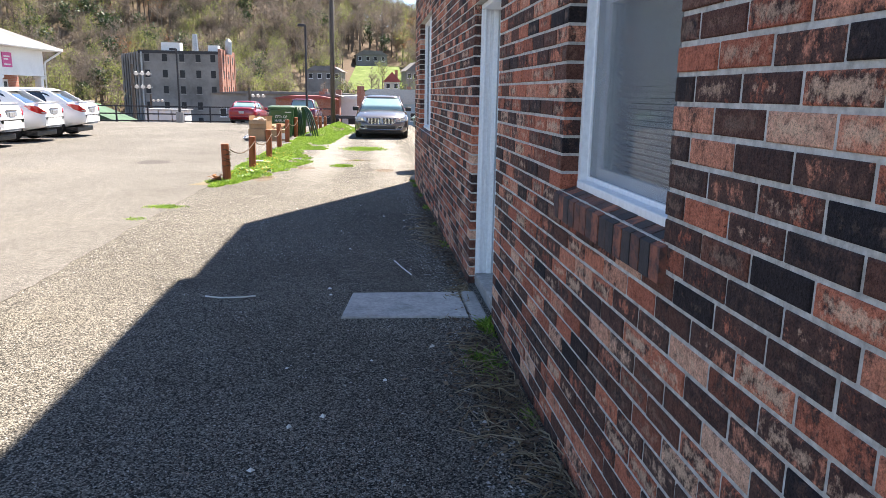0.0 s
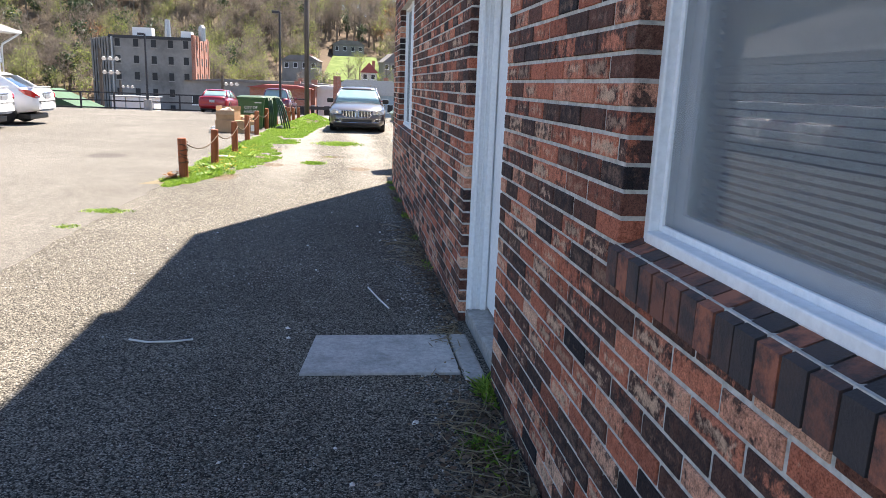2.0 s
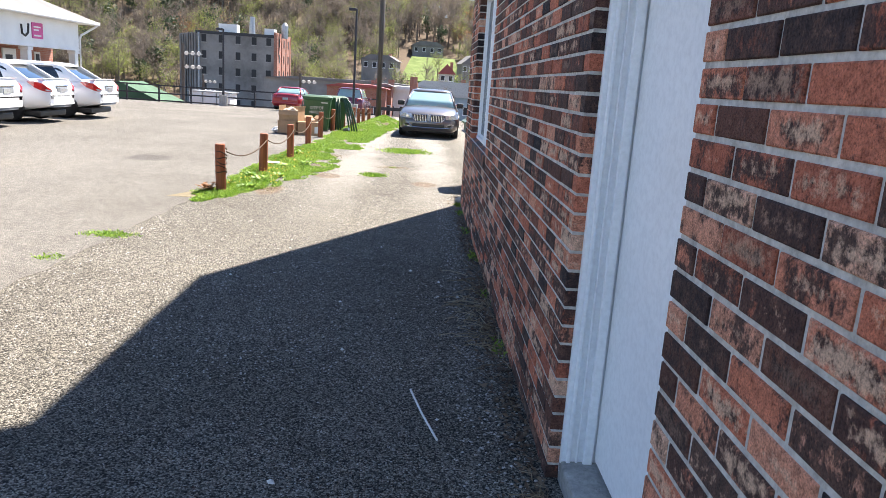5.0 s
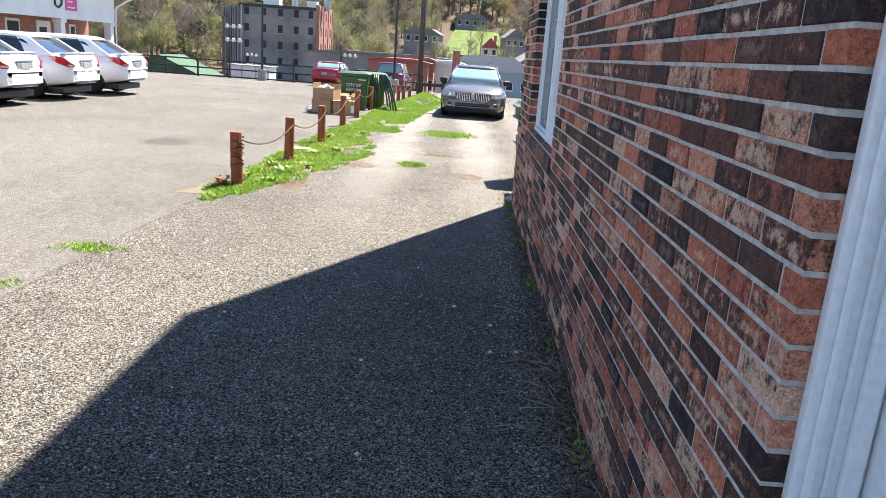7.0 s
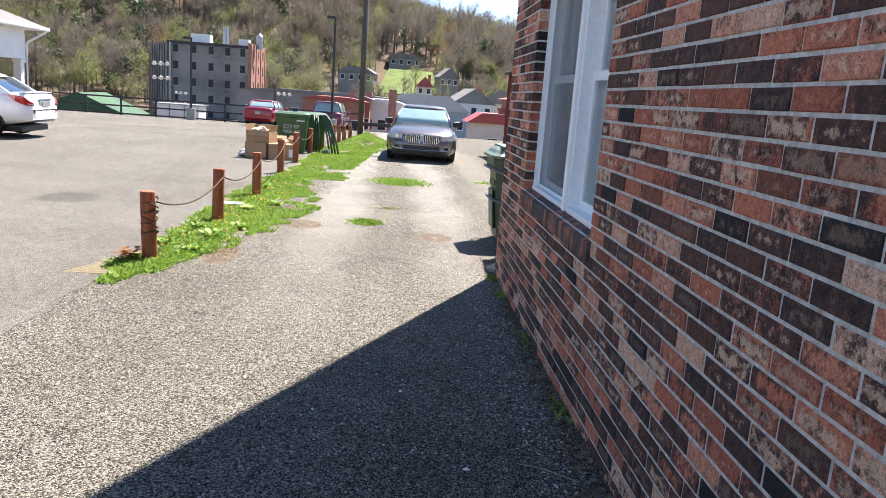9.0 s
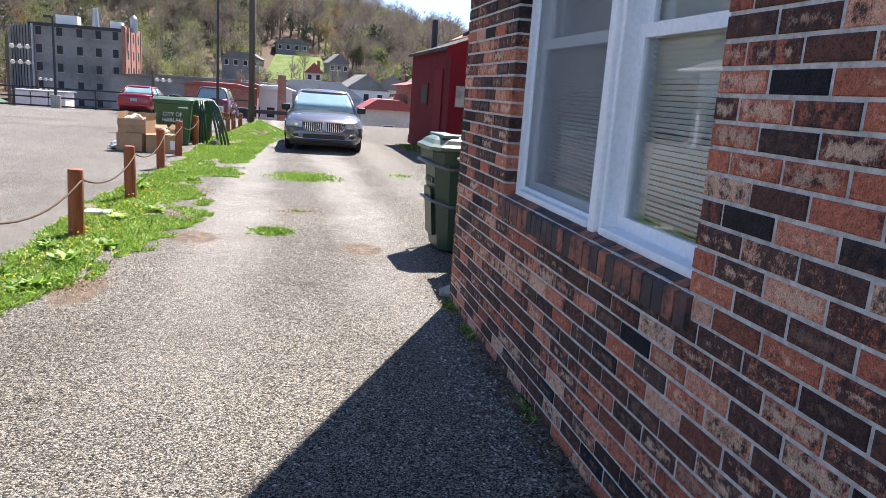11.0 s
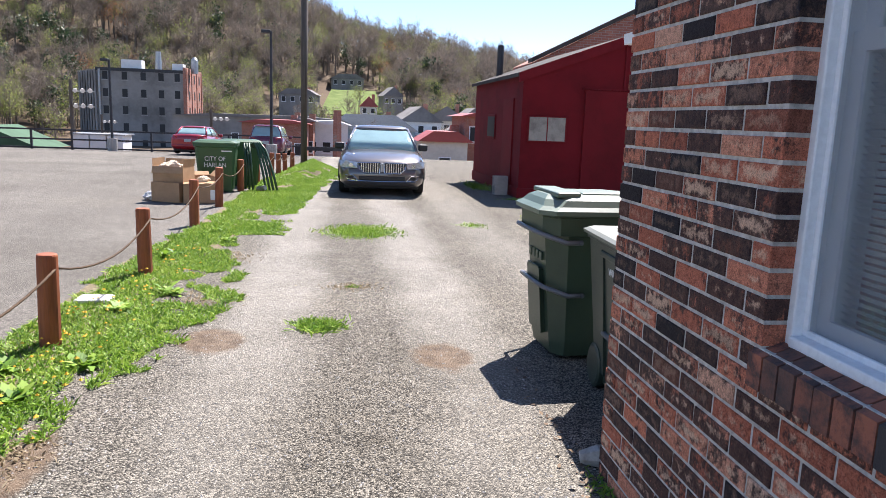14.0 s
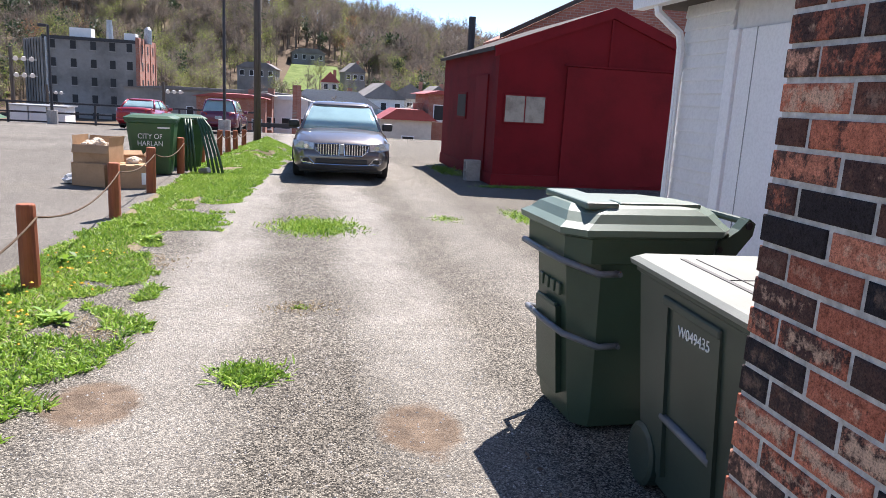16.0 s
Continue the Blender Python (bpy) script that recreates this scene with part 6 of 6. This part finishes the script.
def far_woods():
    rng = np.random.default_rng(5)
    protos = {"bare": [tree_type(rng, 1.0, 11, 260, 0, 0, 0) for _ in range(5)],
              "green": [tree_type(rng, 1.0, 11, 110, 560, 0.02, 0.06) for _ in range(5)],
              "evergreen": [tree_type(rng, 1.0, 10, 30, 420, 0.05, 0.06) for _ in range(3)],
              "rust": [tree_type(rng, 1.0, 8, 80, 360, 0.024, 0.06) for _ in range(3)]}
    wood, twig, leaf = [], [], {"green": [], "evergreen": [], "rust": []}
    count = 0
    for _ in range(16000):
        y = rng.uniform(168, 430)
        x = rng.uniform(-0.62 * y - 15, 0.5 * y + 10)
        if -9 < x - 0.0 < 12 and 230 < y < 272:
            continue
        if -60 < x < -22 and y < 182:
            continue
        if x > -20 and y < 205 and rng.random() < 0.93:
            continue
        if any(abs(x - hx) < 10 and -14 < y - hy < 12 for hx, hy in ((0.5, 270), (-13.5, 220), (6, 215), (14, 235))):
            continue
        n = noise.noise((x * 0.02, y * 0.02, 1.0))
        u = rng.random() + 0.25 * n
        low = y < 250
        kind = "green" if u > (0.55 if low else 0.74) else "rust" if u < -0.03 else "evergreen" if (u < 0.06 or (low and u < 0.09)) else "bare"
        h = rng.uniform(9, 17) * (0.8 if low else 1.0) * (1.15 if kind == "bare" else 1.0)
        w, t, l = protos[kind][rng.integers(len(protos[kind]))]
        a = rng.uniform(0, 2 * math.pi)
        rot = np.array([[math.cos(a), -math.sin(a), 0], [math.sin(a), math.cos(a), 0], [0, 0, 1]]) * h
        o = np.array([x, y, ground_height(x, y) - 0.3])
        wood.append(w @ rot.T + o)
        twig.append(t @ rot.T + o)
        if len(l):
            leaf[kind].append(l @ rot.T + o)
        count += 1
        if count > 4300:
            break
    for nm, arr, mat, lab in (("far_trunks", wood, M_BARK, "grey-brown trunks and limbs of the hillside woods"), ("far_twigs", twig, M_TWIG, "bare brown twigs of the hillside woods"),
                              ("far_green_leaves", leaf["green"], M_LEAFNEW, "fresh yellow-green spring leaves on the hillside"),
                              ("far_evergreen_leaves", leaf["evergreen"], M_LEAFDARK, "dark evergreen foliage on the hillside"), ("far_rust_leaves", leaf["rust"], M_LEAFRUST, "rust-coloured spring foliage on the hillside")):
        tagged(new(nm, raw_mesh(nm, np.concatenate(arr), 3, mat)), lab, "woods", kind="stuff")


far_woods()


def town_tree(x, y, z, h, mat, seed, label, leaves):
    rng = np.random.default_rng(seed)
    w, t, l = tree_type(rng, h, 12, 260, leaves, 0.22, 0.05)
    tr = thing("tree", label, "tree", pose(x, y, z))
    for nm, v, m in (("trunk", w, M_BARK), ("branchwork", t, M_TWIG), ("crown", l, mat)):
        if len(v):
            ob = new(nm, raw_mesh(nm, v, 3, m))
            ob.parent = tr


for i, (x, y, h, lv, m, lab) in enumerate(((2.0, 92, 7.0, 0, M_LEAFNEW, "bare spreading street tree in the town"), (12.0, 105, 6.5, 0, M_LEAFNEW, "bare street tree before the houses"),
                                           (-2.5, 145, 9, 500, M_LEAFNEW, "young yellow-green tree by the hall"), (18.0, 120, 8, 0, M_LEAFNEW, "thin bare tree beside a blue house"),
                                           (-20, 170, 12, 700, M_LEAFNEW, "leafing tree beside the concrete warehouse"), (-24.5, 165, 9, 600, M_LEAFNEW, "leafing tree by the warehouse's brick corner"),
                                           (26, 150, 9, 500, M_LEAFRUST, "rust-leaved tree among town houses"), (-7, 200, 9, 900, M_LEAFDARK, "dense dark evergreen below the lawn"),
                                           (-33, 100, 8, 300, M_LEAFNEW, "thin leafing tree below the railing"), (-52, 90, 10, 300, M_LEAFNEW, "leafing tree beyond the lot railing"))):
    town_tree(x, y, ground_height(x, y), h, m, 20 + i, lab, lv)


# ---------- grass, weeds and litter ----------
def verge_edges(y):
    ys = [14.3, 15.0, 16.9, 17.7, 18.7, 20.1, 21.4, 23.0, 26.0, 30.5, 38.0]
    left = [-3.45, -3.42, -3.45, -3.5, -3.5, -3.52, -3.4, -3.25, -3.2, -3.15, -2.95]
    right = [-3.3, -3.0, -2.43, -2.31, -2.19, -2.19, -2.0, -2.0, -1.9, -1.53, -1.0]
    return np.interp(y, ys, left), np.interp(y, ys, right)


def grass_mesh(name, pts, rng, lo, hi, wide, lean=0.6):
    n = len(pts)
    d = rng.normal(size=(n, 3)) * (lean, lean, 0.25) + (0, 0, 1.0)
    d /= np.linalg.norm(d, axis=1, keepdims=True)
    side = np.stack([-d[:, 1], d[:, 0], np.zeros(n)], 1)
    ang = rng.uniform(0, 2 * math.pi, n)
    side = np.stack([np.cos(ang), np.sin(ang), np.zeros(n)], 1)
    ln = rng.uniform(lo, hi, n)[:, None]
    w = rng.uniform(0.5, 1.2, n)[:, None] * wide
    mid = pts + d * ln * 0.55
    tip = pts + d * ln + np.stack([d[:, 0], d[:, 1], -0.35 * np.abs(d[:, 0])], 1) * ln * 0.4
    quad = np.stack([pts - side * w * 0.6, pts + side * w * 0.6, mid + side * w, tip, mid - side * w], 1)
    return raw_mesh(name, quad.reshape(-1, 3), 5, M_GRASS)


def scatter(rng, n, x0, x1, y0, y1):
    return np.stack([rng.uniform(x0, x1, n), rng.uniform(y0, y1, n), np.zeros(n)], 1)


rng = np.random.default_rng(11)
p = scatter(rng, 330000, -3.6, -0.9, 14.3, 38.0)
p = p[rng.random(len(p)) < np.clip(26.0 / p[:, 1], 0, 1.3) ** 1.6]
l, r = verge_edges(p[:, 1])
wob = np.array([0.22 * noise.noise((a * 1.7, b * 1.7, 5.0)) + 0.12 * noise.noise((a * 5, b * 5, 9.0)) for a, b, _ in p])
bare = np.array([noise.noise((a * 1.3, b * 0.8, 2.5)) + 0.6 * noise.noise((a * 4, b * 4, 1.5)) for a, b, _ in p])
edge = np.minimum(p[:, 0] - l, r - p[:, 0]) + wob
keep = (edge > 0) & ((bare < 0.28) | ((p[:, 0] < -2.8) & (bare < 0.7)))
p = p[keep]
p[:, 2] = [level(b) for b in p[:, 1]]
p[:, 2] += np.clip((p[:, 1] - 30) / 5, 0, 1) * 0.35 * np.clip(1 - np.abs(p[:, 0] + 2.2) / 0.9, 0, 1)
tagged(new("verge_grass", grass_mesh("verge_grass", p, rng, 0.02, 0.07, 0.0066, 0.9)), "bright green grass and clover verge along the posts", "grass", kind="stuff")
# the soil below the verge
bm = loft([[(verge_edges(y)[0] - 0.02, y, level(y) - 0.1), (verge_edges(y)[1] - 0.6, y, level(y) - 0.1), (verge_edges(y)[1] - 0.62, y, level(y) + 0.004), ((verge_edges(y)[0] + verge_edges(y)[1]) / 2, y, level(y) + 0.009 + 0.3 * min(1, max(0, (y - 30) / 5))), (verge_edges(y)[0], y, level(y) + 0.007)] for y in np.linspace(14.6, 38.0, 40)])
solid("verge_soil", bm, M_EARTH, "dry brown soil of the grass verge", "soil", "structure")


def tuft(x, y, rx, ry, n, lo, hi, label, straw=0.0):
    a, q = rng.uniform(0, 2 * math.pi, n), np.sqrt(rng.random(n)) * (1 + 0.35 * rng.normal(size=n))
    pts = np.stack([x + rx * q * np.cos(a), y + ry * q * np.sin(a), np.zeros(n)], 1)
    me = grass_mesh("grass_tuft", pts, rng, lo * 0.55, hi * 0.6, 0.0065, 0.9)
    if straw:
        me.materials[0] = M_DRY
    return tagged(new("grass_tuft", me), label, "grass tuft", "grass tufts in the drive", "stuff")


tuft(-1.38, 17.85, 0.17, 0.16, 900, 0.05, 0.12, "small round green tuft in the drive")
tuft(-0.93, 22.6, 0.42, 0.5, 3000, 0.05, 0.13, "broad green patch between the wheel tracks")
tuft(0.84, 23.4, 0.2, 0.22, 260, 0.03, 0.08, "sparse green tuft in the gravel")
tuft(1.98, 23.7, 0.16, 0.6, 700, 0.04, 0.1, "thin green strip beside the shed drive")
tuft(-1.1, 19.2, 0.28, 0.16, 260, 0.02, 0.05, "flattened dry straw patch in the drive", 1)
tuft(-1.1, 19.2, 0.06, 0.05, 60, 0.03, 0.06, "tiny green sprout in the drive")
tuft(-3.53, 12.25, 0.2, 0.12, 500, 0.03, 0.08, "small green tuft at the lot's edge")
tuft(-3.62, 11.3, 0.12, 0.12, 120, 0.03, 0.06, "sparse tuft at the lot's edge")
tuft(2.15, 30.2, 0.25, 0.9, 900, 0.06, 0.16, "weeds at the foot of the red shed")
tuft(2.9, 27.3, 0.7, 0.12, 600, 0.05, 0.12, "weeds along the shed's front wall")
tuft(-0.02, 6.98, 0.05, 0.14, 420, 0.05, 0.14, "green weeds at the foot of the brick wall")
tuft(-0.14, 6.35, 0.1, 0.2, 260, 0.04, 0.1, "green weeds among dead twigs by the wall")
tuft(-0.05, 5.6, 0.04, 0.1, 90, 0.03, 0.08, "thin weeds at the foot of the wall")
for wy, wn in ((9.7, 60), (10.9, 40), (12.2, 90), (13.4, 70), (14.6, 110), (15.2, 90)):
    tuft(-0.04, wy, 0.04, 0.16, wn, 0.03, 0.09, "thin green weeds at the foot of the wall")
tuft(-2.4, 18.7, 0.25, 0.35, 450, 0.02, 0.06, "dry straw at the verge's edge", 1)
tuft(-2.5, 20.6, 0.3, 0.4, 400, 0.02, 0.06, "dry straw among the verge grass", 1)
tuft(-2.75, 15.7, 0.2, 0.25, 350, 0.02, 0.06, "dead straw at the verge's end", 1)


def twigs(name, label, n, cx, cy, sx, sy, lo, hi):
    bm = bmesh.new()
    g = np.random.default_rng(int(cx * 100 + cy * 37) % 1000)
    for _ in range(n):
        x, y, a, ln = g.normal(cx, sx), g.normal(cy, sy), g.uniform(0, math.pi), g.uniform(lo, hi)
        x = min(x, -0.03)
        z = 0.006 + abs(g.normal(0, 0.012))
        dx, dy = math.cos(a) * ln / 2, math.sin(a) * ln / 2
        if x + abs(dx) > -0.01:
            dx *= 0.3
        q = [(x - dx, y - dy, z), (x + g.normal(0, 0.01), y + g.normal(0, 0.01), z + abs(g.normal(0, 0.012))), (x + dx, y + dy, z * 0.8)]
        t = tube(q, [0.003, 0.0026, 0.0015], 4)
        me = bpy.data.meshes.new("tmp")
        t.to_mesh(me)
        t.free()
        bm.from_mesh(me)
        bpy.data.meshes.remove(me)
    return solid(name, bm, M_DRY, label, "twigs", kind="stuff")


twigs("dead_twigs", "dead brown twigs lying along the brick wall", 170, -0.16, 6.0, 0.1, 0.45, 0.06, 0.3)
twigs("dead_twigs", "dead twigs gathered by the doorstep", 60, -0.07, 7.85, 0.05, 0.12, 0.05, 0.22)
twigs("dead_twigs", "dead twigs and a broken branch by the wall", 110, -0.14, 10.3, 0.1, 0.5, 0.06, 0.3)
twigs("dead_twigs", "dead stems along the foot of the wall", 140, -0.08, 4.9, 0.07, 0.6, 0.06, 0.24)
def leaf_litter(n, cx, cy, sx, sy, seed, label):
    """Small curled dead leaves lying along the wall's foot."""
    g = np.random.default_rng(seed)
    x = -0.012 - np.abs(g.normal(0, sx, n)) + cx
    base = np.stack([x, g.normal(cy, sy, n), g.uniform(0.002, 0.02, n)], 1)
    a = g.uniform(0, 2 * math.pi, n)
    d = np.stack([np.cos(a), np.sin(a), g.normal(0, 0.25, n)], 1)
    side = np.stack([-np.sin(a), np.cos(a), g.normal(0, 0.3, n)], 1)
    ln = g.uniform(0.012, 0.045, n)[:, None]
    q = np.stack([base, base + d * ln * 0.5 + side * ln * 0.28, base + d * ln, base + d * ln * 0.5 - side * ln * 0.28], 1).reshape(-1, 3)
    q[:, 0] = np.minimum(q[:, 0], -0.004)
    q[:, 2] = np.maximum(q[:, 2], 0.001)
    return tagged(new("leaf_litter", raw_mesh("leaf_litter", q, 4, M_LITTER)), label, "leaf litter", kind="stuff")


M_LITTER = leafy("dead_leaves", [(0.1, (0.05, 0.035, 0.025)), (0.5, (0.13, 0.085, 0.055)), (0.9, (0.3, 0.22, 0.14))], 0.9, 0.1)
leaf_litter(1500, -0.02, 6.1, 0.16, 0.6, 61, "dead leaves and chaff heaped by the wall")
leaf_litter(1600, 0.0, 9.8, 0.08, 1.6, 62, "dead leaves along the foot of the wall")
leaf_litter(900, 0.0, 13.6, 0.07, 1.2, 63, "dead leaves along the foot of the wall")
leaf_litter(700, 0.0, 4.3, 0.07, 0.7, 64, "dead leaves along the foot of the wall")
M_STRAW = painted("white_straw", (0.72, 0.72, 0.68), 0.05, 9.0, 0.5)
solid("plastic_strip", tube([(-2.066, 7.84, 0.008), (-1.95, 7.79, 0.008), (-1.8, 7.795, 0.008), (-1.69, 7.83, 0.008)], 0.006, 6), M_STRAW, "thin white plastic strip on the asphalt", "litter")
solid("plastic_strip", tube([(-0.591, 9.0, 0.008), (-0.53, 8.72, 0.008), (-0.46, 8.45, 0.008)], 0.006, 6), M_STRAW, "thin white plastic strip near the wall", "litter")


def pebbles(name, label, n, x0, x1, y0, y1, lo, hi, mat, seed):
    g = np.random.default_rng(seed)
    oct_ = np.array([(1, 0, 0), (0, 1, 0), (-1, 0, 0), (0, -1, 0), (0, 0, 0.7)], float)
    tri = [(0, 1, 4), (1, 2, 4), (2, 3, 4), (3, 0, 4)]
    out = []
    for _ in range(n):
        s = g.uniform(lo, hi)
        a = g.uniform(0, math.pi)
        v = oct_ * (s * g.uniform(0.7, 1.3), s * g.uniform(0.6, 1.0), s)
        v = v @ np.array([[math.cos(a), math.sin(a), 0], [-math.sin(a), math.cos(a), 0], [0, 0, 1]])
        y = g.uniform(y0, y1)
        v += (g.uniform(x0, x1), y, level(y) - 0.0005)
        for f in tri:
            out.extend(v[list(f)])
    ob = new(name, raw_mesh(name, np.array(out), 3, mat))
    return tagged(ob, label, "gravel", kind="stuff")


M_GRAVEL = leafy("loose_gravel", [(0.1, (0.16, 0.15, 0.14)), (0.5, (0.36, 0.34, 0.31)), (0.9, (0.56, 0.54, 0.5))], 0.85, 0.0)
pebbles("loose_gravel", "loose pale gravel scattered over the drive", 14000, -3.4, 0.0, 9.0, 26.0, 0.004, 0.011, M_GRAVEL, 3)
pebbles("loose_gravel", "loose grit in the shaded drive", 5000, -2.6, -0.05, 3.0, 10.0, 0.003, 0.008, M_GRAVEL, 4)
pebbles("loose_gravel", "loose grit gathered along the wall", 2500, -0.35, -0.01, 3.0, 15.4, 0.004, 0.012, M_GRAVEL, 5)
pebbles("paper_scraps", "small white scraps lying on the asphalt", 26, -2.2, -0.2, 4.0, 12.5, 0.012, 0.024, M_STRAW, 6)
pebbles("loose_gravel", "loose gravel along the edge of the lot", 4000, -4.2, -3.2, 8.0, 26.0, 0.004, 0.01, M_GRAVEL, 7)
pebbles("dandelion_flowers", "yellow dandelion heads in the verge", 110, -3.3, -2.6, 15.4, 21.0, 0.012, 0.02, M_YELLOW, 8)
fl = bpy.data.objects["dandelion_flowers"]
fl.location.z = 0.085


solid("pale_rock", tube([(-0.06, 15.50, 0.03), (0.02, 15.48, 0.045), (0.1, 15.5, 0.03)], [0.03, 0.055, 0.03], 7), M_CONC, "pale stone at the corner of the wall", "stone")
solid("pale_rock", soft_box(-3.4, -3.12, 18.5, 18.72, -0.02, 0.045, r=0.02), M_SLAB, "flat pale stone in the verge grass", "stone")


def leafy_weed(x, y, n, h, mat, label, seed):
    """A low rosette of broad leaves."""
    g = np.random.default_rng(seed)
    a = g.uniform(0, 2 * math.pi, n)
    base = np.stack([x + 0.04 * g.normal(size=n), y + 0.04 * g.normal(size=n), np.abs(g.normal(0, h * 0.35, n))], 1)
    d = np.stack([np.cos(a), np.sin(a), g.uniform(0.1, 0.9, n)], 1)
    side = np.stack([-np.sin(a), np.cos(a), np.zeros(n)], 1)
    ln = g.uniform(0.05, 0.12, n)[:, None]
    w = ln * 0.28
    quad = np.stack([base, base + d * ln * 0.5 + side * w, base + d * ln + (0, 0, -0.02), base + d * ln * 0.5 - side * w], 1)
    ob = new("weed", raw_mesh("weed", quad.reshape(-1, 3), 4, mat))
    return tagged(ob, label, "weed", "weeds in the verge", "stuff")


leafy_weed(-3.42, 15.15, 60, 0.16, M_LEAFRUST, "dark reddish weed at the foot of the end post", 31)
for k, (x, y) in enumerate(((-3.0, 16.4), (-2.8, 17.0), (-3.25, 16.9), (-2.95, 18.3), (-2.7, 18.9), (-3.1, 20.6), (-2.6, 21.6), (-2.9, 22.4), (-3.3, 15.9), (-3.0, 15.6))):
    leafy_weed(x, y, 46, 0.05, M_GRASS, "broad-leaved green weed in the verge", 40 + k)


# ---------- bricks of the long wall ----------
LB, JT = 0.2360, 0.0135
OPEN = [W1, W2, DR]


def brick_shape(y0, y1, z0, z1, depth=0.03, x=0.0):
    """Eight corners of a brick whose worn face is slightly smaller than its back."""
    b = 0.003
    return [(x + b, y0, z0), (x + b, y1, z0), (x + b, y1, z1), (x + b, y0, z1), (x, y0 + b, z0 + b), (x, y1 - b, z0 + b), (x, y1 - b, z1 - b), (x, y0 + b, z1 - b),
            (x + depth, y0, z0), (x + depth, y1, z0), (x + depth, y1, z1), (x + depth, y0, z1)]


FACES = [(4, 7, 6, 5), (0, 4, 5, 1), (1, 5, 6, 2), (2, 6, 7, 3), (3, 7, 4, 0), (8, 0, 1, 9), (9, 1, 2, 10), (10, 2, 3, 11), (11, 3, 0, 8)]
verts, faces = [], []
unit = {}


def face_coords(me):
    """Lay face coordinates from 0 to 1 over each twelve-cornered brick."""
    idx = np.zeros(len(me.loops), dtype=np.int32)
    me.loops.foreach_get("vertex_index", idx)
    k = idx % 12
    co = np.stack([np.isin(k, (1, 2, 5, 6, 9, 10)), np.isin(k, (2, 3, 6, 7, 10, 11))], 1).astype(np.float32)
    me.uv_layers.new(name="face").data.foreach_set("uv", co.ravel())


def unit_brick(length, end):
    """Shared meshes for whole bricks and for corner bricks with a deep return."""
    key = (round(length, 3), end)
    if key not in unit:
        me = bpy.data.meshes.new("brick")
        me.from_pydata(brick_shape(0, length, 0, C - JT, end), [], FACES)
        me.materials.append(M_BRICK)
        face_coords(me)
        unit[key] = me
    return unit[key]


rb = random.Random(8)
lone = 0
for n in range(-1, 89):
    z0 = Z0 + (n - 1) * C + JT / 2 + 0.0
    z1 = z0 + C - JT
    zc = (z0 + z1) / 2
    if z1 < -0.02:
        continue
    spans, cur = [], [(Y0 + 0.02, Y1)]
    for o in OPEN:
        if o[2] - (0.115 if o is not DR else 0) < zc < o[3]:
            pad = 0.028 if (o is not DR and zc < o[2]) else 0.0
            nxt = []
            for a, b in cur:
                if o[0] - pad > a and o[1] + pad < b:
                    nxt += [(a, o[0] - pad + 0.004), (o[1] + pad - 0.004, b)]
                else:
                    nxt.append((a, b))
            cur = nxt
    for a, b in cur:
        y = b
        first = True
        start = (LB - JT if n % 2 else (LB - JT) / 2 - JT / 2 + 0.002)
        # lay from the far end, so that corners show whole and half bricks in turn
        while y > a + 0.02:
            ln = (start if first else LB - JT) * (1 + rb.uniform(-0.012, 0.012))
            y0 = max(a, y - ln)
            if y0 - a < 0.05:
                y0 = a
            at_end = first or y0 <= a + 1e-6
            dx = rb.uniform(-0.0025, 0.0015)
            dz = rb.uniform(-0.0012, 0.0012)
            end = 0.11 if at_end else 0.03
            if 0.55 < zc < 1.95 and 8.3 < y0 < 12.0 and lone < 300 and not at_end:
                ob = new("brick", unit_brick(LB - JT, end))
                ob.location, ob.scale, ob.parent = (dx, y0, z0 + dz), (1, (y - y0) / (LB - JT), 1), wall_west
                lone += 1
            else:
                k = len(verts)
                verts.extend((p[0] + dx, p[1], p[2] + dz) for p in brick_shape(y0, y, z0, z1, end))
                faces.extend(tuple(i + k for i in f) for f in FACES)
            y = y0 - JT
            first = False
me = bpy.data.meshes.new("brickwork")
me.from_pydata(verts, [], faces)
me.materials.append(M_BRICK)
face_coords(me)
bw = tagged(new("brickwork", me), "flashed red, brown and black bricks", kind="stuff")
bw.parent = wall_west

# bricks of the north end, seen past the corner
verts, faces = [], []
for n in range(-1, 89):
    z0 = Z0 + (n - 1) * C + JT / 2
    x = 0.115 + (0.118 if n % 2 else 0.0)
    while x < DEPTH - 0.3:
        k = len(verts)
        verts.extend((x + p[1], Y1 - p[0], p[2]) for p in brick_shape(0, LB - JT, z0, z0 + C - JT, 0.03))
        faces.extend(tuple(i + k for i in f[::-1]) for f in FACES)
        x += LB
me = bpy.data.meshes.new("brickwork")
me.from_pydata(verts, [], faces)
me.materials.append(M_BRICK)
face_coords(me)
bw = tagged(new("brickwork", me), "red and brown bricks of the end wall", kind="stuff")
bw.parent = wall_north
